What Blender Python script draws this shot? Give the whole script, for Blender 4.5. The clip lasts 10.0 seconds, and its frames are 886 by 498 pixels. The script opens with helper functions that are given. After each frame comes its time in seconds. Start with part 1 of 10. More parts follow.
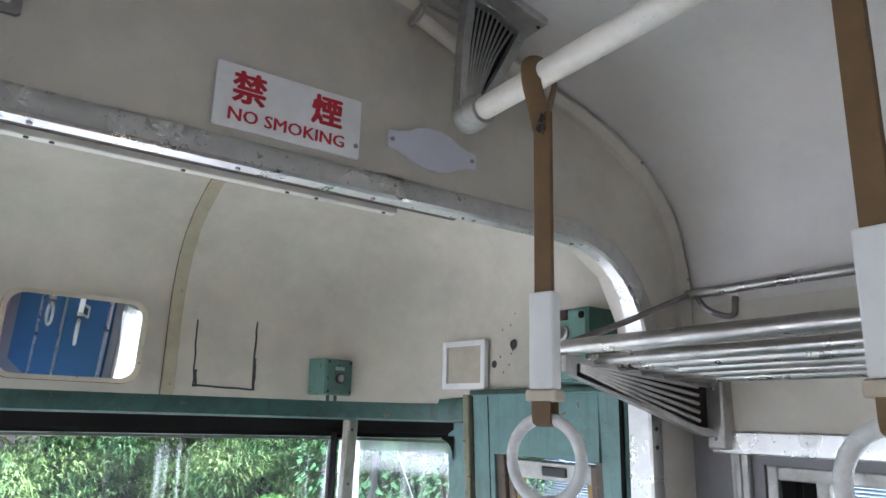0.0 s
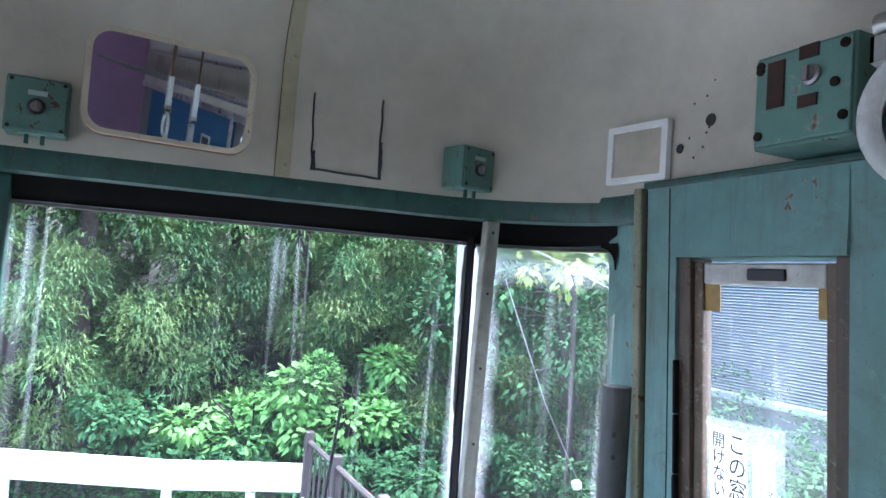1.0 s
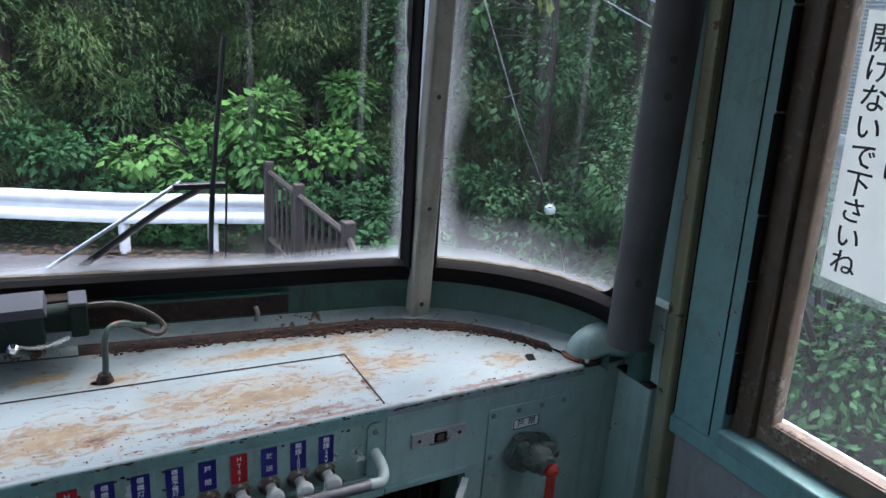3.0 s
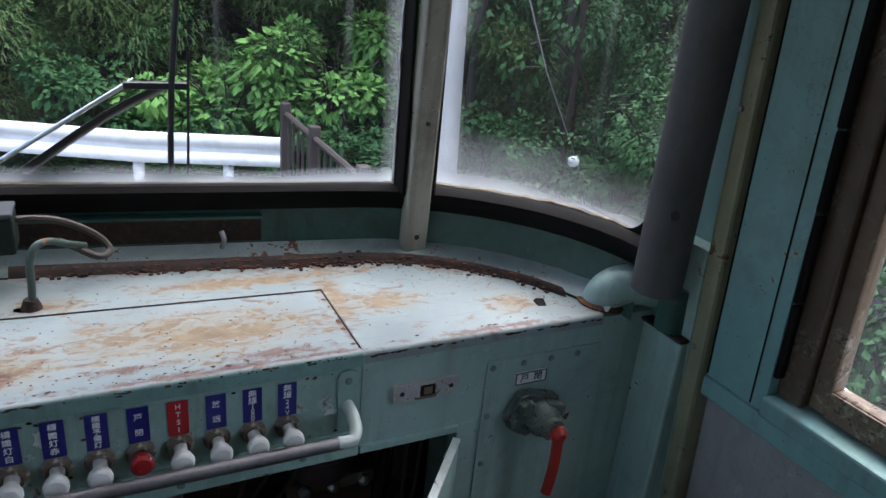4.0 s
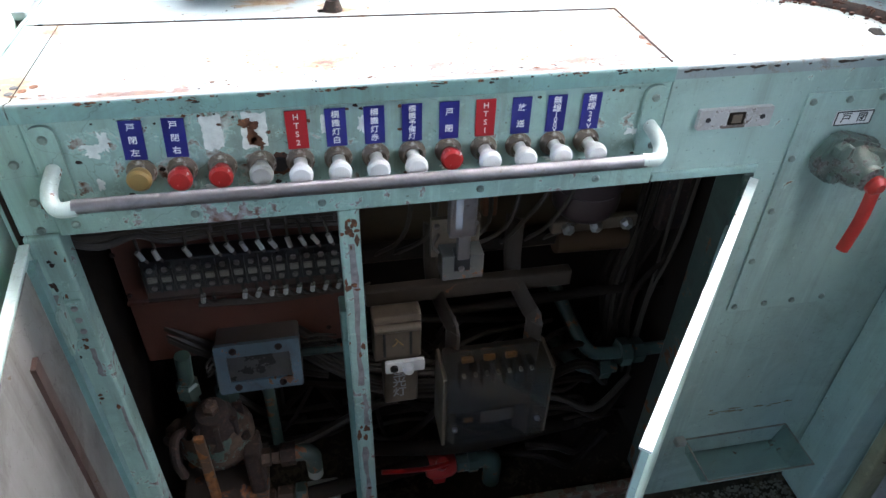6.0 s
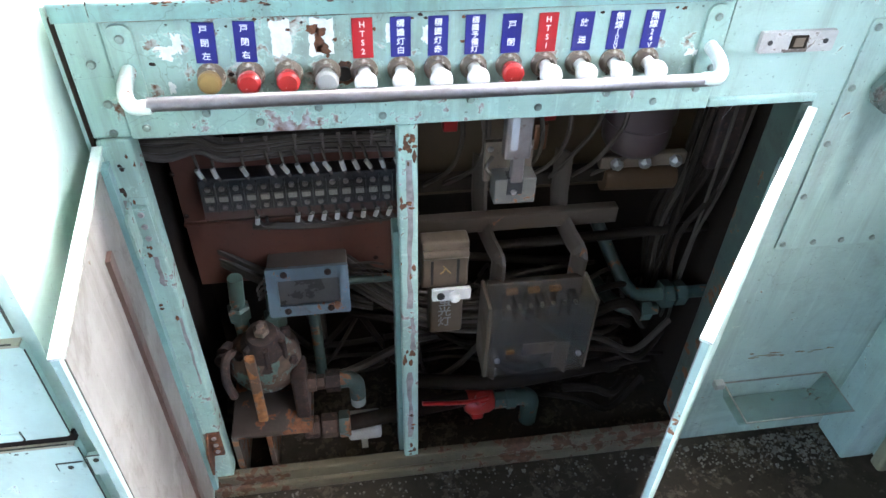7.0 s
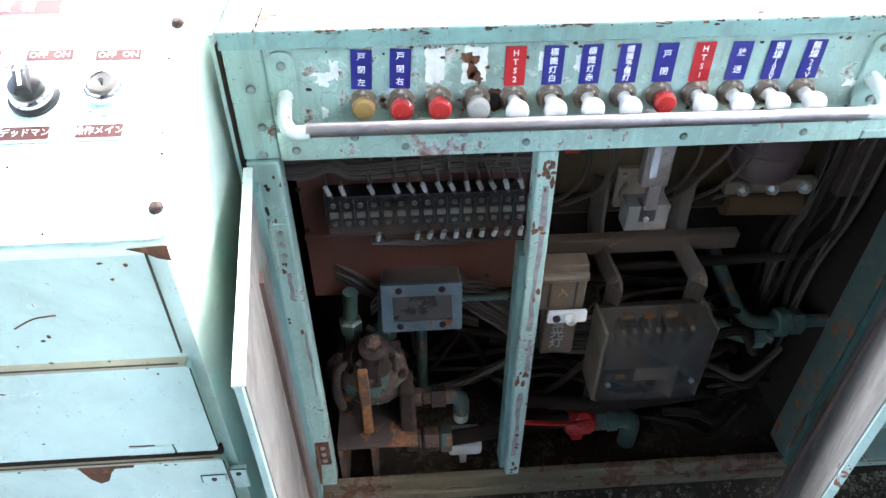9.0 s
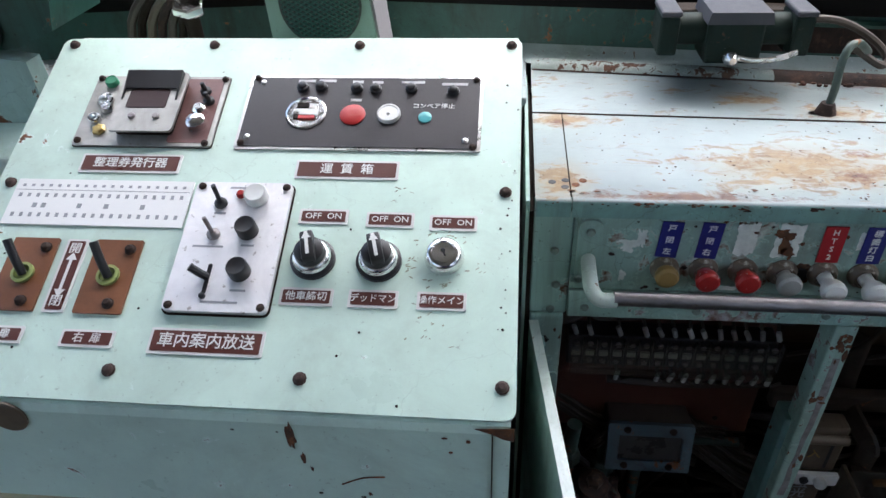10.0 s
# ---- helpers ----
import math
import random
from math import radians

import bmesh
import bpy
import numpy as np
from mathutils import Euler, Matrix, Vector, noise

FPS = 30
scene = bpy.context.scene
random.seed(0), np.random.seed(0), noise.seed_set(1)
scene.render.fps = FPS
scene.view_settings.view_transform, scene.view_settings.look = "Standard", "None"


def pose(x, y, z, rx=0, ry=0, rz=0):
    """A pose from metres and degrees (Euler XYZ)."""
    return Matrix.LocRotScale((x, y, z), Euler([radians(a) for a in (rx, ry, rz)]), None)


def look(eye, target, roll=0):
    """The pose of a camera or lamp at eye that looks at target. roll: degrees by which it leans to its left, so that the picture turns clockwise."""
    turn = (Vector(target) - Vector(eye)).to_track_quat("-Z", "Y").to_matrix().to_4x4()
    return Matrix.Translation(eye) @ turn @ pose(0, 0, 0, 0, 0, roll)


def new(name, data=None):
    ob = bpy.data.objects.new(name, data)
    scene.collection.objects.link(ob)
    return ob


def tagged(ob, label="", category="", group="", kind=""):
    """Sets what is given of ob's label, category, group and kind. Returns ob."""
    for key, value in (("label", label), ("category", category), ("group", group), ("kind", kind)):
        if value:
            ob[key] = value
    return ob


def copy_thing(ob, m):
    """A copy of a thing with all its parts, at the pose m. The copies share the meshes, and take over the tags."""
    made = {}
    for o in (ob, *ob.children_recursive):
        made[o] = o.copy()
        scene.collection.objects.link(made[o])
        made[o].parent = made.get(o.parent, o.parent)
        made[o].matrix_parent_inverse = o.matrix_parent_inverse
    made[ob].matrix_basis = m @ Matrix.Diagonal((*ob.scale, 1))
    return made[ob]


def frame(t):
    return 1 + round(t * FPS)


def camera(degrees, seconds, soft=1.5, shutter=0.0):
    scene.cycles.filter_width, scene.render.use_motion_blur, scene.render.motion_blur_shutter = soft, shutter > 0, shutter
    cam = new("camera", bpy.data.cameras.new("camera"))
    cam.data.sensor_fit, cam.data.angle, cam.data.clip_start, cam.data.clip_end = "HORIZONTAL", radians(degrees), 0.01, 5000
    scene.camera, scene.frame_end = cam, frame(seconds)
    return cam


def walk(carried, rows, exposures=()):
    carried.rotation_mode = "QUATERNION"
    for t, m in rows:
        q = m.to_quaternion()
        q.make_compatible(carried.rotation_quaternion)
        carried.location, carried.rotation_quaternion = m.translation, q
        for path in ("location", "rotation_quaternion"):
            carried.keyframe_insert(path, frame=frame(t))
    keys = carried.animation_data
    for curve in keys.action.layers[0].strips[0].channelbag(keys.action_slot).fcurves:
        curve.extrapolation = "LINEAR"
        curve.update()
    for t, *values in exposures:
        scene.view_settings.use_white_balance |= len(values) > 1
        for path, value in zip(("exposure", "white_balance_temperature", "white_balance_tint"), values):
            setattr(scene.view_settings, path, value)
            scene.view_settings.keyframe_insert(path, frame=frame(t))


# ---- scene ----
cam = camera(65.1, 10.0)
PATH = [
    (0, (-0.014, 0.051, 1.804), (1.063, 1.666, 2.285), 1.6),
    (0.5, (0.003, 0.258, 1.707), (1.06, 1.923, 2.041), 0.6),
    (1, (0.113, 0.458, 1.623), (0.96, 2.266, 1.729), 4.2),
    (1.5, (0.217, 0.611, 1.532), (0.931, 2.466, 1.313), 3.9),
    (2, (0.257, 0.786, 1.451), (1.009, 2.608, 1.11), 3.6),
    (2.5, (0.33, 0.908, 1.393), (1.215, 2.632, 0.897), 0.8),
    (2.7, (0.375, 0.955, 1.369), (1.31, 2.636, 0.823), 3.1),
    (3.8, (0.548, 1.126, 1.251), (1.428, 2.784, 0.559), 5.4),
    (4, (0.551, 1.14, 1.236), (1.411, 2.788, 0.498), 5.5),
    (4.5, (0.523, 1.177, 1.175), (1.226, 2.794, 0.231), 6.2),
    (5, (0.49, 1.17, 1.141), (0.949, 2.803, 0.081), 3.2),
    (5.5, (0.456, 1.171, 1.108), (0.807, 2.746, -0.073), 3.2),
    (6, (0.421, 1.17, 1.112), (0.747, 2.703, -0.13), 1.7),
    (6.2, (0.413, 1.152, 1.118), (0.694, 2.666, -0.159), 1.1),
    (7.3, (0.37, 1.12, 1.053), (0.62, 2.624, -0.241), 1.7),
    (7.5, (0.369, 1.12, 1.054), (0.631, 2.628, -0.234), 1.6),
    (8, (0.373, 1.117, 1.058), (0.64, 2.636, -0.216), 1.7),
    (8.5, (0.351, 1.131, 1.066), (0.557, 2.669, -0.196), 1.7),
    (9, (0.281, 1.154, 1.085), (0.386, 2.673, -0.212), -0.0),
    (9.5, (0.182, 1.188, 1.133), (0.137, 2.759, -0.104), -2.0),
    (10, (0.077, 1.218, 1.173), (-0.104, 2.839, 0.015), -2.1),
]
EXPOSURES = [(t, stops, kelvin, 16) for t, stops, kelvin in ((0.0, 4.45, 5850), (0.5, 4.1, 5500), (1.0, 3.78, 5350), (1.5, 3.15, 5350), (2.0, 2.57, 5450), (2.7, 1.97, 5700), (4.0, 1.75, 6000), (4.5, 1.68, 6080), (5.0, 1.88, 6150), (5.5, 3.05, 6150), (6.2, 3.85, 6300), (7.5, 5.5, 6350), (8.5, 5.5, 6350), (9.0, 4.85, 6300), (9.5, 3.8, 6150), (10.0, 2.3, 6200))]
walk(cam, [(t, look(eye, target, roll)) for t, eye, target, roll in PATH], EXPOSURES)
SKY, SUN, WIN = 0.15, 4.6, 0.3

# ---- world and light ----
world = bpy.data.worlds.new("sky")
scene.world = world
world.use_nodes = True
wn = world.node_tree.nodes
wsky = wn.new("ShaderNodeTexSky")
wsky.sky_type, wsky.sun_disc = "NISHITA", False
wsky.sun_elevation, wsky.sun_rotation = radians(66), radians(62)
wsky.dust_density = 4.0
wsky.air_density = 1.3
world.node_tree.links.new(wsky.outputs[0], wn["Background"].inputs[0])
wn["Background"].inputs[1].default_value = SKY
sun_data = bpy.data.lights.new("sun", "SUN")
sun_data.energy, sun_data.angle, sun_data.color = SUN, radians(110), (1.0, 0.97, 0.92)
sun = new("sun", sun_data)
sun.matrix_world = look((7.5, 6.0, 19.0), (0, 2, 0))


# fill lamps for daylight from the saloon's side windows, out of view behind and beside the aisle
def window_light(name, eye, target, w, h, power):
    d = bpy.data.lights.new(name, "AREA")
    d.shape, d.size, d.size_y, d.energy, d.color = "RECTANGLE", w, h, power, (0.93, 0.98, 1.0)
    o = new(name, d)
    o.matrix_world = look(eye, target)


window_light("window_fill", (-1.43, -1.0, 1.35), (0, -1.0, 1.2), 2.6, 0.75, WIN * 0.42)
window_light("window_fill", (1.262, -0.02, 1.30), (0, -0.02, 1.15), 0.95, 0.78, WIN * 0.32)
# added fill lamp at an assumed, unseen window on the cab's left
window_light("window_fill", (-1.43, 1.45, 1.28), (0, 1.45, 0.9), 0.6, 0.85, WIN * 1.0)


# ---- materials ----
class Nodes:
    def __init__(self, name):
        self.m = bpy.data.materials.new(name)
        self.m.use_nodes = True
        self.t = self.m.node_tree
        self.b = self.t.nodes["Principled BSDF"]
        self.co = self.t.nodes.new("ShaderNodeTexCoord").outputs["Object"]

    def n(self, kind, **sets):
        node = self.t.nodes.new(kind)
        for k, v in sets.items():
            node.inputs[k.replace("_", " ")].default_value = v
        return node

    def link(self, a, b):
        self.t.links.new(a, b)

    def scaled(self, sx, sy, sz):
        mp = self.t.nodes.new("ShaderNodeMapping")
        mp.inputs["Scale"].default_value = (sx, sy, sz)
        self.link(self.co, mp.inputs["Vector"])
        return mp.outputs[0]

    def noise(self, scale, detail=4.0, rough=0.6, vec=None, warp=0.0):
        node = self.n("ShaderNodeTexNoise", Scale=scale, Detail=detail, Roughness=rough, Distortion=warp)
        self.link(vec or self.co, node.inputs["Vector"])
        return node.outputs["Fac"]

    def ramp(self, fac, a, b, va=0.0, vb=1.0):
        r = self.t.nodes.new("ShaderNodeMapRange")
        r.inputs["From Min"].default_value, r.inputs["From Max"].default_value = a, b
        r.inputs["To Min"].default_value, r.inputs["To Max"].default_value = va, vb
        self.link(fac, r.inputs["Value"])
        return r.outputs[0]

    def mix(self, fac, a, b):
        x = self.t.nodes.new("ShaderNodeMix")
        x.data_type = "RGBA"
        for v, s in ((fac, 0), (a, 6), (b, 7)):
            if isinstance(v, tuple):
                x.inputs[s].default_value = (*v[:3], 1)
            elif isinstance(v, (int, float)):
                x.inputs[s].default_value = v
            else:
                self.link(v, x.inputs[s])
        return x.outputs[2]

    def math(self, op, a, b):
        x = self.t.nodes.new("ShaderNodeMath")
        x.operation = op
        for i, v in enumerate((a, b)):
            if isinstance(v, (int, float)):
                x.inputs[i].default_value = v
            else:
                self.link(v, x.inputs[i])
        return x.outputs[0]

    def bump(self, h, strength=0.2, dist=0.002):
        bp = self.n("ShaderNodeBump", Strength=strength, Distance=dist)
        self.link(h, bp.inputs["Height"])
        self.link(bp.outputs[0], self.b.inputs["Normal"])

    def out(self, colour=None, rough=None, metal=None):
        for v, s in ((colour, "Base Color"), (rough, "Roughness"), (metal, "Metallic")):
            if v is None:
                continue
            if isinstance(v, tuple):
                self.b.inputs[s].default_value = (*v[:3], 1)
            elif isinstance(v, (int, float)):
                self.b.inputs[s].default_value = v
            else:
                self.link(v, self.b.inputs[s])
        return self.m


def shade(c, k):
    return tuple(min(1, v * k) for v in c)


def plain(name, c, rough=0.5, metal=0.0, vary=0.18, scale=9.0, bump=0.15):
    """A surface with soft blotches, fine grain and a slight relief."""
    g = Nodes(name)
    blot = g.ramp(g.noise(scale, 5, 0.65), 0.3, 0.7)
    grain = g.ramp(g.noise(scale * 22, 3, 0.7), 0.3, 0.75)
    col = g.mix(blot, shade(c, 1 - vary), shade(c, 1 + vary * 0.5))
    col = g.mix(g.math("MULTIPLY", grain, vary * 0.7), col, shade(c, 0.45))
    g.bump(g.noise(scale * 30, 3), bump, 0.001)
    return g.out(col, g.ramp(blot, 0, 1, max(0.05, rough - 0.1), min(1, rough + 0.12)), metal)


def painted(name, c, chip=0.66, rust=(0.13, 0.055, 0.025), dirt=(0.10, 0.08, 0.055), rough=0.38, dirtiness=0.35, scale=1.0, under=None, streak=0.0):
    """Old brushed paint: uneven tone, grime, hairline cracks, flaked spots with rust or primer under them."""
    g = Nodes(name)
    tone = g.ramp(g.noise(3.1 * scale, 4, 0.6), 0.3, 0.7)
    col = g.mix(tone, shade(c, 0.80), shade(c, 1.1))
    fade = g.ramp(g.noise(17 * scale, 6, 0.7), 0.45, 0.8)
    col = g.mix(g.math("MULTIPLY", fade, 0.35), col, shade(c, 1.3))
    grime = g.ramp(g.noise(7 * scale, 9, 0.76, warp=0.6), 0.48, 0.76)
    col = g.mix(g.math("MULTIPLY", grime, dirtiness), col, dirt)
    if streak:
        run = g.ramp(g.noise(1.0, 5, 0.65, vec=g.scaled(55, 55, 2.5)), 0.55, 0.8)
        col = g.mix(g.math("MULTIPLY", run, streak), col, shade(c, 1.45))
        soot = g.ramp(g.noise(1.0, 5, 0.7, vec=g.scaled(24, 24, 1.6)), 0.52, 0.75)
        col = g.mix(g.math("MULTIPLY", soot, dirtiness * 0.9), col, shade(dirt, 0.8))
    specks = g.ramp(g.noise(150 * scale, 4, 0.7), 0.64, 0.70)
    col = g.mix(g.math("MULTIPLY", specks, min(0.7, dirtiness * 1.4)), col, shade(dirt, 0.45))
    crack = g.n("ShaderNodeTexVoronoi", Scale=16 * scale)
    crack.feature = "DISTANCE_TO_EDGE"
    wob = g.n("ShaderNodeTexNoise", Scale=9 * scale, Detail=5.0)
    g.link(g.co, wob.inputs["Vector"])
    add = g.t.nodes.new("ShaderNodeVectorMath")
    add.operation = "MULTIPLY_ADD"
    add.inputs[1].default_value = (0.12 / scale,) * 3
    g.link(wob.outputs["Color"], add.inputs[0])
    g.link(g.co, add.inputs[2])
    g.link(add.outputs[0], crack.inputs["Vector"])
    line = g.math("MULTIPLY", g.ramp(crack.outputs["Distance"], 0.0, 0.010, 1.0, 0.0), g.ramp(g.noise(4 * scale, 3), 0.52, 0.62))
    col = g.mix(g.math("MULTIPLY", line, min(0.5, dirtiness * 0.7)), col, shade(dirt, 0.5))
    flakes = g.noise(38 * scale, 8, 0.66, warp=0.4)
    where = g.noise(5 * scale, 3, 0.6)
    amount = g.math("ADD", g.math("MULTIPLY", flakes, 0.72), g.math("MULTIPLY", where, 0.4))
    halo = g.ramp(amount, chip - 0.03, chip)
    col = g.mix(g.math("MULTIPLY", halo, 0.45), col, shade(c, 1.5))
    mask = g.ramp(amount, chip, chip + 0.018)
    core = g.mix(g.ramp(g.noise(90 * scale, 3), 0.35, 0.65), rust, under or shade(rust, 1.9))
    col = g.mix(mask, col, core)
    height = g.math("SUBTRACT", g.math("ADD", g.math("MULTIPLY", g.noise(60, 4), 0.3), g.math("MULTIPLY", g.noise(14, 3), 0.5)), mask)
    g.bump(height, 0.4, 0.0018)
    r = g.math("ADD", g.ramp(g.noise(12, 4), 0.3, 0.7, rough - 0.08, rough + 0.14), g.math("MULTIPLY", g.math("MAXIMUM", mask, g.math("MULTIPLY", grime, 0.6)), 0.4))
    return g.out(col, r, 0.0)


def spot(g, x, y, rx, ry):
    """1 at the stain's middle, falling to 0 at its rim."""
    mp = g.t.nodes.new("ShaderNodeMapping")
    mp.inputs["Scale"].default_value = (1 / rx, 1 / ry, 0)
    mp.inputs["Location"].default_value = (-x / rx, -y / ry, 0)
    g.link(g.co, mp.inputs["Vector"])
    ln = g.t.nodes.new("ShaderNodeVectorMath")
    ln.operation = "LENGTH"
    g.link(mp.outputs[0], ln.inputs[0])
    return g.ramp(ln.outputs["Value"], 0.0, 1.0, 1.0, 0.0)


OCHRE_STAINS = ((-0.21, -0.05, 0.15, 0.075), (-0.23, 0.125, 0.05, 0.025), (0.03, -0.03, 0.22, 0.08), (-0.13, 0.085, 0.06, 0.03), (0.28, -0.01, 0.09, 0.05), (0.225, 0.03, 0.03, 0.12), (-0.46, 0.06, 0.06, 0.03), (-0.47, -0.09, 0.05, 0.06), (0.46, -0.06, 0.06, 0.04), (0.15, 0.10, 0.25, 0.03))
MAROON_STAINS = ((-0.165, -0.066, 0.055, 0.028), (-0.145, -0.022, 0.035, 0.018), (-0.05, -0.09, 0.07, 0.02), (0.12, -0.10, 0.12, 0.022), (-0.14, 0.083, 0.035, 0.02), (-0.465, 0.055, 0.035, 0.018), (0.0, 0.175, 0.22, 0.04), (0.25, 0.14, 0.22, 0.045), (0.47, 0.07, 0.14, 0.04), (-0.35, -0.118, 0.25, 0.02), (0.05, -0.122, 0.35, 0.018), (0.4, -0.122, 0.2, 0.014), (0.21, -0.06, 0.012, 0.06))


def rusted_top(name, c):
    """The desk's worn top: pale paint with tan stains, ochre flecks, maroon rust and dark pits."""
    g = Nodes(name)
    tone = g.ramp(g.noise(5, 5, 0.65, warp=0.4), 0.3, 0.7)
    col = g.mix(tone, shade(c, 0.80), shade(c, 1.15))
    scratch = g.ramp(g.noise(1.0, 4, 0.6, vec=g.scaled(5, 120, 20)), 0.60, 0.70)
    col = g.mix(g.math("MULTIPLY", scratch, 0.22), col, shade(c, 0.5))
    near = dark = None
    for st in OCHRE_STAINS:
        v = spot(g, *st)
        near = v if near is None else g.math("MAXIMUM", near, v)
    for st in MAROON_STAINS:
        v = spot(g, *st)
        dark = v if dark is None else g.math("MAXIMUM", dark, v)
    soft = g.ramp(g.math("ADD", g.math("MULTIPLY", near, 0.55), g.math("MULTIPLY", g.noise(13, 6, 0.7, warp=0.8), 0.6)), 0.36, 0.80)
    col = g.mix(g.math("MULTIPLY", soft, 0.7), col, (0.30, 0.25, 0.155))
    fleck = g.noise(1.0, 5, 0.62, vec=g.scaled(34, 62, 34), warp=0.9)
    fine = g.noise(140, 5, 0.7)
    worn = g.math("ADD", g.math("MULTIPLY", near, 0.20), g.math("ADD", g.math("MULTIPLY", fleck, 0.8), g.math("MULTIPLY", fine, 0.2)))
    ochre = g.ramp(worn, 0.555, 0.66)
    col = g.mix(g.math("MULTIPLY", ochre, 0.72), col, g.mix(g.ramp(g.noise(30, 5, 0.7), 0.36, 0.64), (0.17, 0.085, 0.035), (0.31, 0.205, 0.095)))
    bloom = g.math("ADD", g.math("MULTIPLY", dark, 0.29), g.math("ADD", g.math("MULTIPLY", g.noise(1.0, 6, 0.66, vec=g.scaled(38, 55, 38), warp=0.7), 0.6), g.math("MULTIPLY", fine, 0.25)))
    deep = g.ramp(bloom, 0.545, 0.66)
    col = g.mix(g.math("MULTIPLY", deep, 0.85), col, g.mix(g.ramp(g.noise(60, 4), 0.4, 0.6), (0.11, 0.040, 0.028), (0.17, 0.082, 0.045)))
    pits = g.ramp(g.math("ADD", g.noise(95, 5, 0.72), g.math("MULTIPLY", g.math("MAXIMUM", near, dark), 0.05)), 0.665, 0.71)
    col = g.mix(g.math("MULTIPLY", pits, 0.85), col, (0.055, 0.030, 0.02))
    g.bump(g.math("SUBTRACT", g.noise(50, 5), g.math("ADD", g.math("MULTIPLY", deep, 1.2), g.math("ADD", ochre, pits))), 0.35, 0.0013)
    return g.out(col, g.ramp(g.math("MAXIMUM", ochre, soft), 0, 1, 0.34, 0.72), 0.0)


def rust_mat(name, a=(0.16, 0.06, 0.025), b=(0.055, 0.03, 0.02)):
    g = Nodes(name)
    col = g.mix(g.ramp(g.noise(35, 7, 0.7), 0.35, 0.65), a, b)
    col = g.mix(g.ramp(g.noise(120, 3), 0.55, 0.7), col, shade(a, 1.7))
    g.bump(g.noise(80, 6, 0.7), 0.6, 0.003)
    return g.out(col, 0.85, 0.1)


def metal_mat(name, c, rough=0.3, scale=1.0, dull=0.25):
    g = Nodes(name)
    scr = g.ramp(g.noise(14 * scale, 6, 0.7, warp=0.5), 0.35, 0.7)
    col = g.mix(g.math("MULTIPLY", scr, dull), c, shade(c, 0.35))
    spots = g.ramp(g.noise(110 * scale, 3, 0.6), 0.66, 0.72)
    col = g.mix(g.math("MULTIPLY", spots, 0.6), col, (0.12, 0.08, 0.05))
    g.bump(g.noise(140, 3), 0.12, 0.0006)
    return g.out(col, g.ramp(scr, 0, 1, rough, min(1, rough + 0.28)), g.ramp(spots, 0, 1, 1.0, 0.3))


def dirty_glass(name, haze, streaks, edge=None, tint=(0.94, 0.98, 0.97)):
    """Clear pane: see-through with a weak mirror gloss, pale dried streaks and a film of dust."""
    g = Nodes(name)
    nt = g.t.nodes
    clear = g.n("ShaderNodeBsdfTransparent")
    clear.inputs[0].default_value = (*tint, 1)
    gloss = g.n("ShaderNodeBsdfGlossy", Roughness=0.04)
    fres = g.n("ShaderNodeFresnel", IOR=1.45)
    mixg = nt.new("ShaderNodeMixShader")
    g.link(g.math("MULTIPLY", fres.outputs[0], 0.3), mixg.inputs[0])
    g.link(clear.outputs[0], mixg.inputs[1])
    g.link(gloss.outputs[0], mixg.inputs[2])
    dust = g.n("ShaderNodeBsdfDiffuse")
    dust.inputs[0].default_value = (0.72, 0.78, 0.82, 1)
    back = g.n("ShaderNodeBsdfTranslucent")
    back.inputs[0].default_value = (0.72, 0.78, 0.82, 1)
    film = nt.new("ShaderNodeMixShader")
    film.inputs[0].default_value = 0.8
    g.link(dust.outputs[0], film.inputs[1])
    g.link(back.outputs[0], film.inputs[2])
    run = g.ramp(g.noise(1.0, 3, 0.6, vec=g.scaled(13, 13, 0.22)), 0.575, 0.68)
    fine = g.ramp(g.noise(1.0, 2, 0.5, vec=g.scaled(60, 60, 0.5)), 0.62, 0.76)
    gate = g.ramp(g.noise(1.0, 3, 0.5, vec=g.scaled(5, 5, 1.2)), 0.40, 0.58)
    sep = nt.new("ShaderNodeSeparateXYZ")
    g.link(g.co, sep.inputs[0])
    # rain runs start under the header and fade out downwards
    gate = g.math("MULTIPLY", gate, g.ramp(sep.outputs[2], 0.15, 0.75, 0.12, 1.0))
    amount = g.math("MULTIPLY", g.math("ADD", g.math("MULTIPLY", run, 0.5), g.math("MULTIPLY", fine, 0.2)), g.math("MULTIPLY", gate, streaks))
    amount = g.math("ADD", amount, g.ramp(g.noise(6, 5), 0.3, 0.8, haze * 0.4, haze))
    if edge:
        # dried film that thickens to the pane's rim: (axis, low, high, reach)
        for ax, at, reach, amt in edge:
            d = g.math("ABSOLUTE", g.math("SUBTRACT", sep.outputs[ax], at), 0.0)
            wob = g.math("ADD", d, g.ramp(g.noise(5, 2, 0.4), 0.25, 0.75, -reach * 0.35, reach * 0.35))
            amount = g.math("ADD", amount, g.ramp(wob, 0.0, reach, amt, 0.0))
    cut = g.math("MINIMUM", amount, 0.93)
    fin = nt.new("ShaderNodeMixShader")
    g.link(cut, fin.inputs[0])
    g.link(mixg.outputs[0], fin.inputs[1])
    g.link(film.outputs[0], fin.inputs[2])
    g.link(fin.outputs[0], nt["Material Output"].inputs["Surface"])
    return g.m


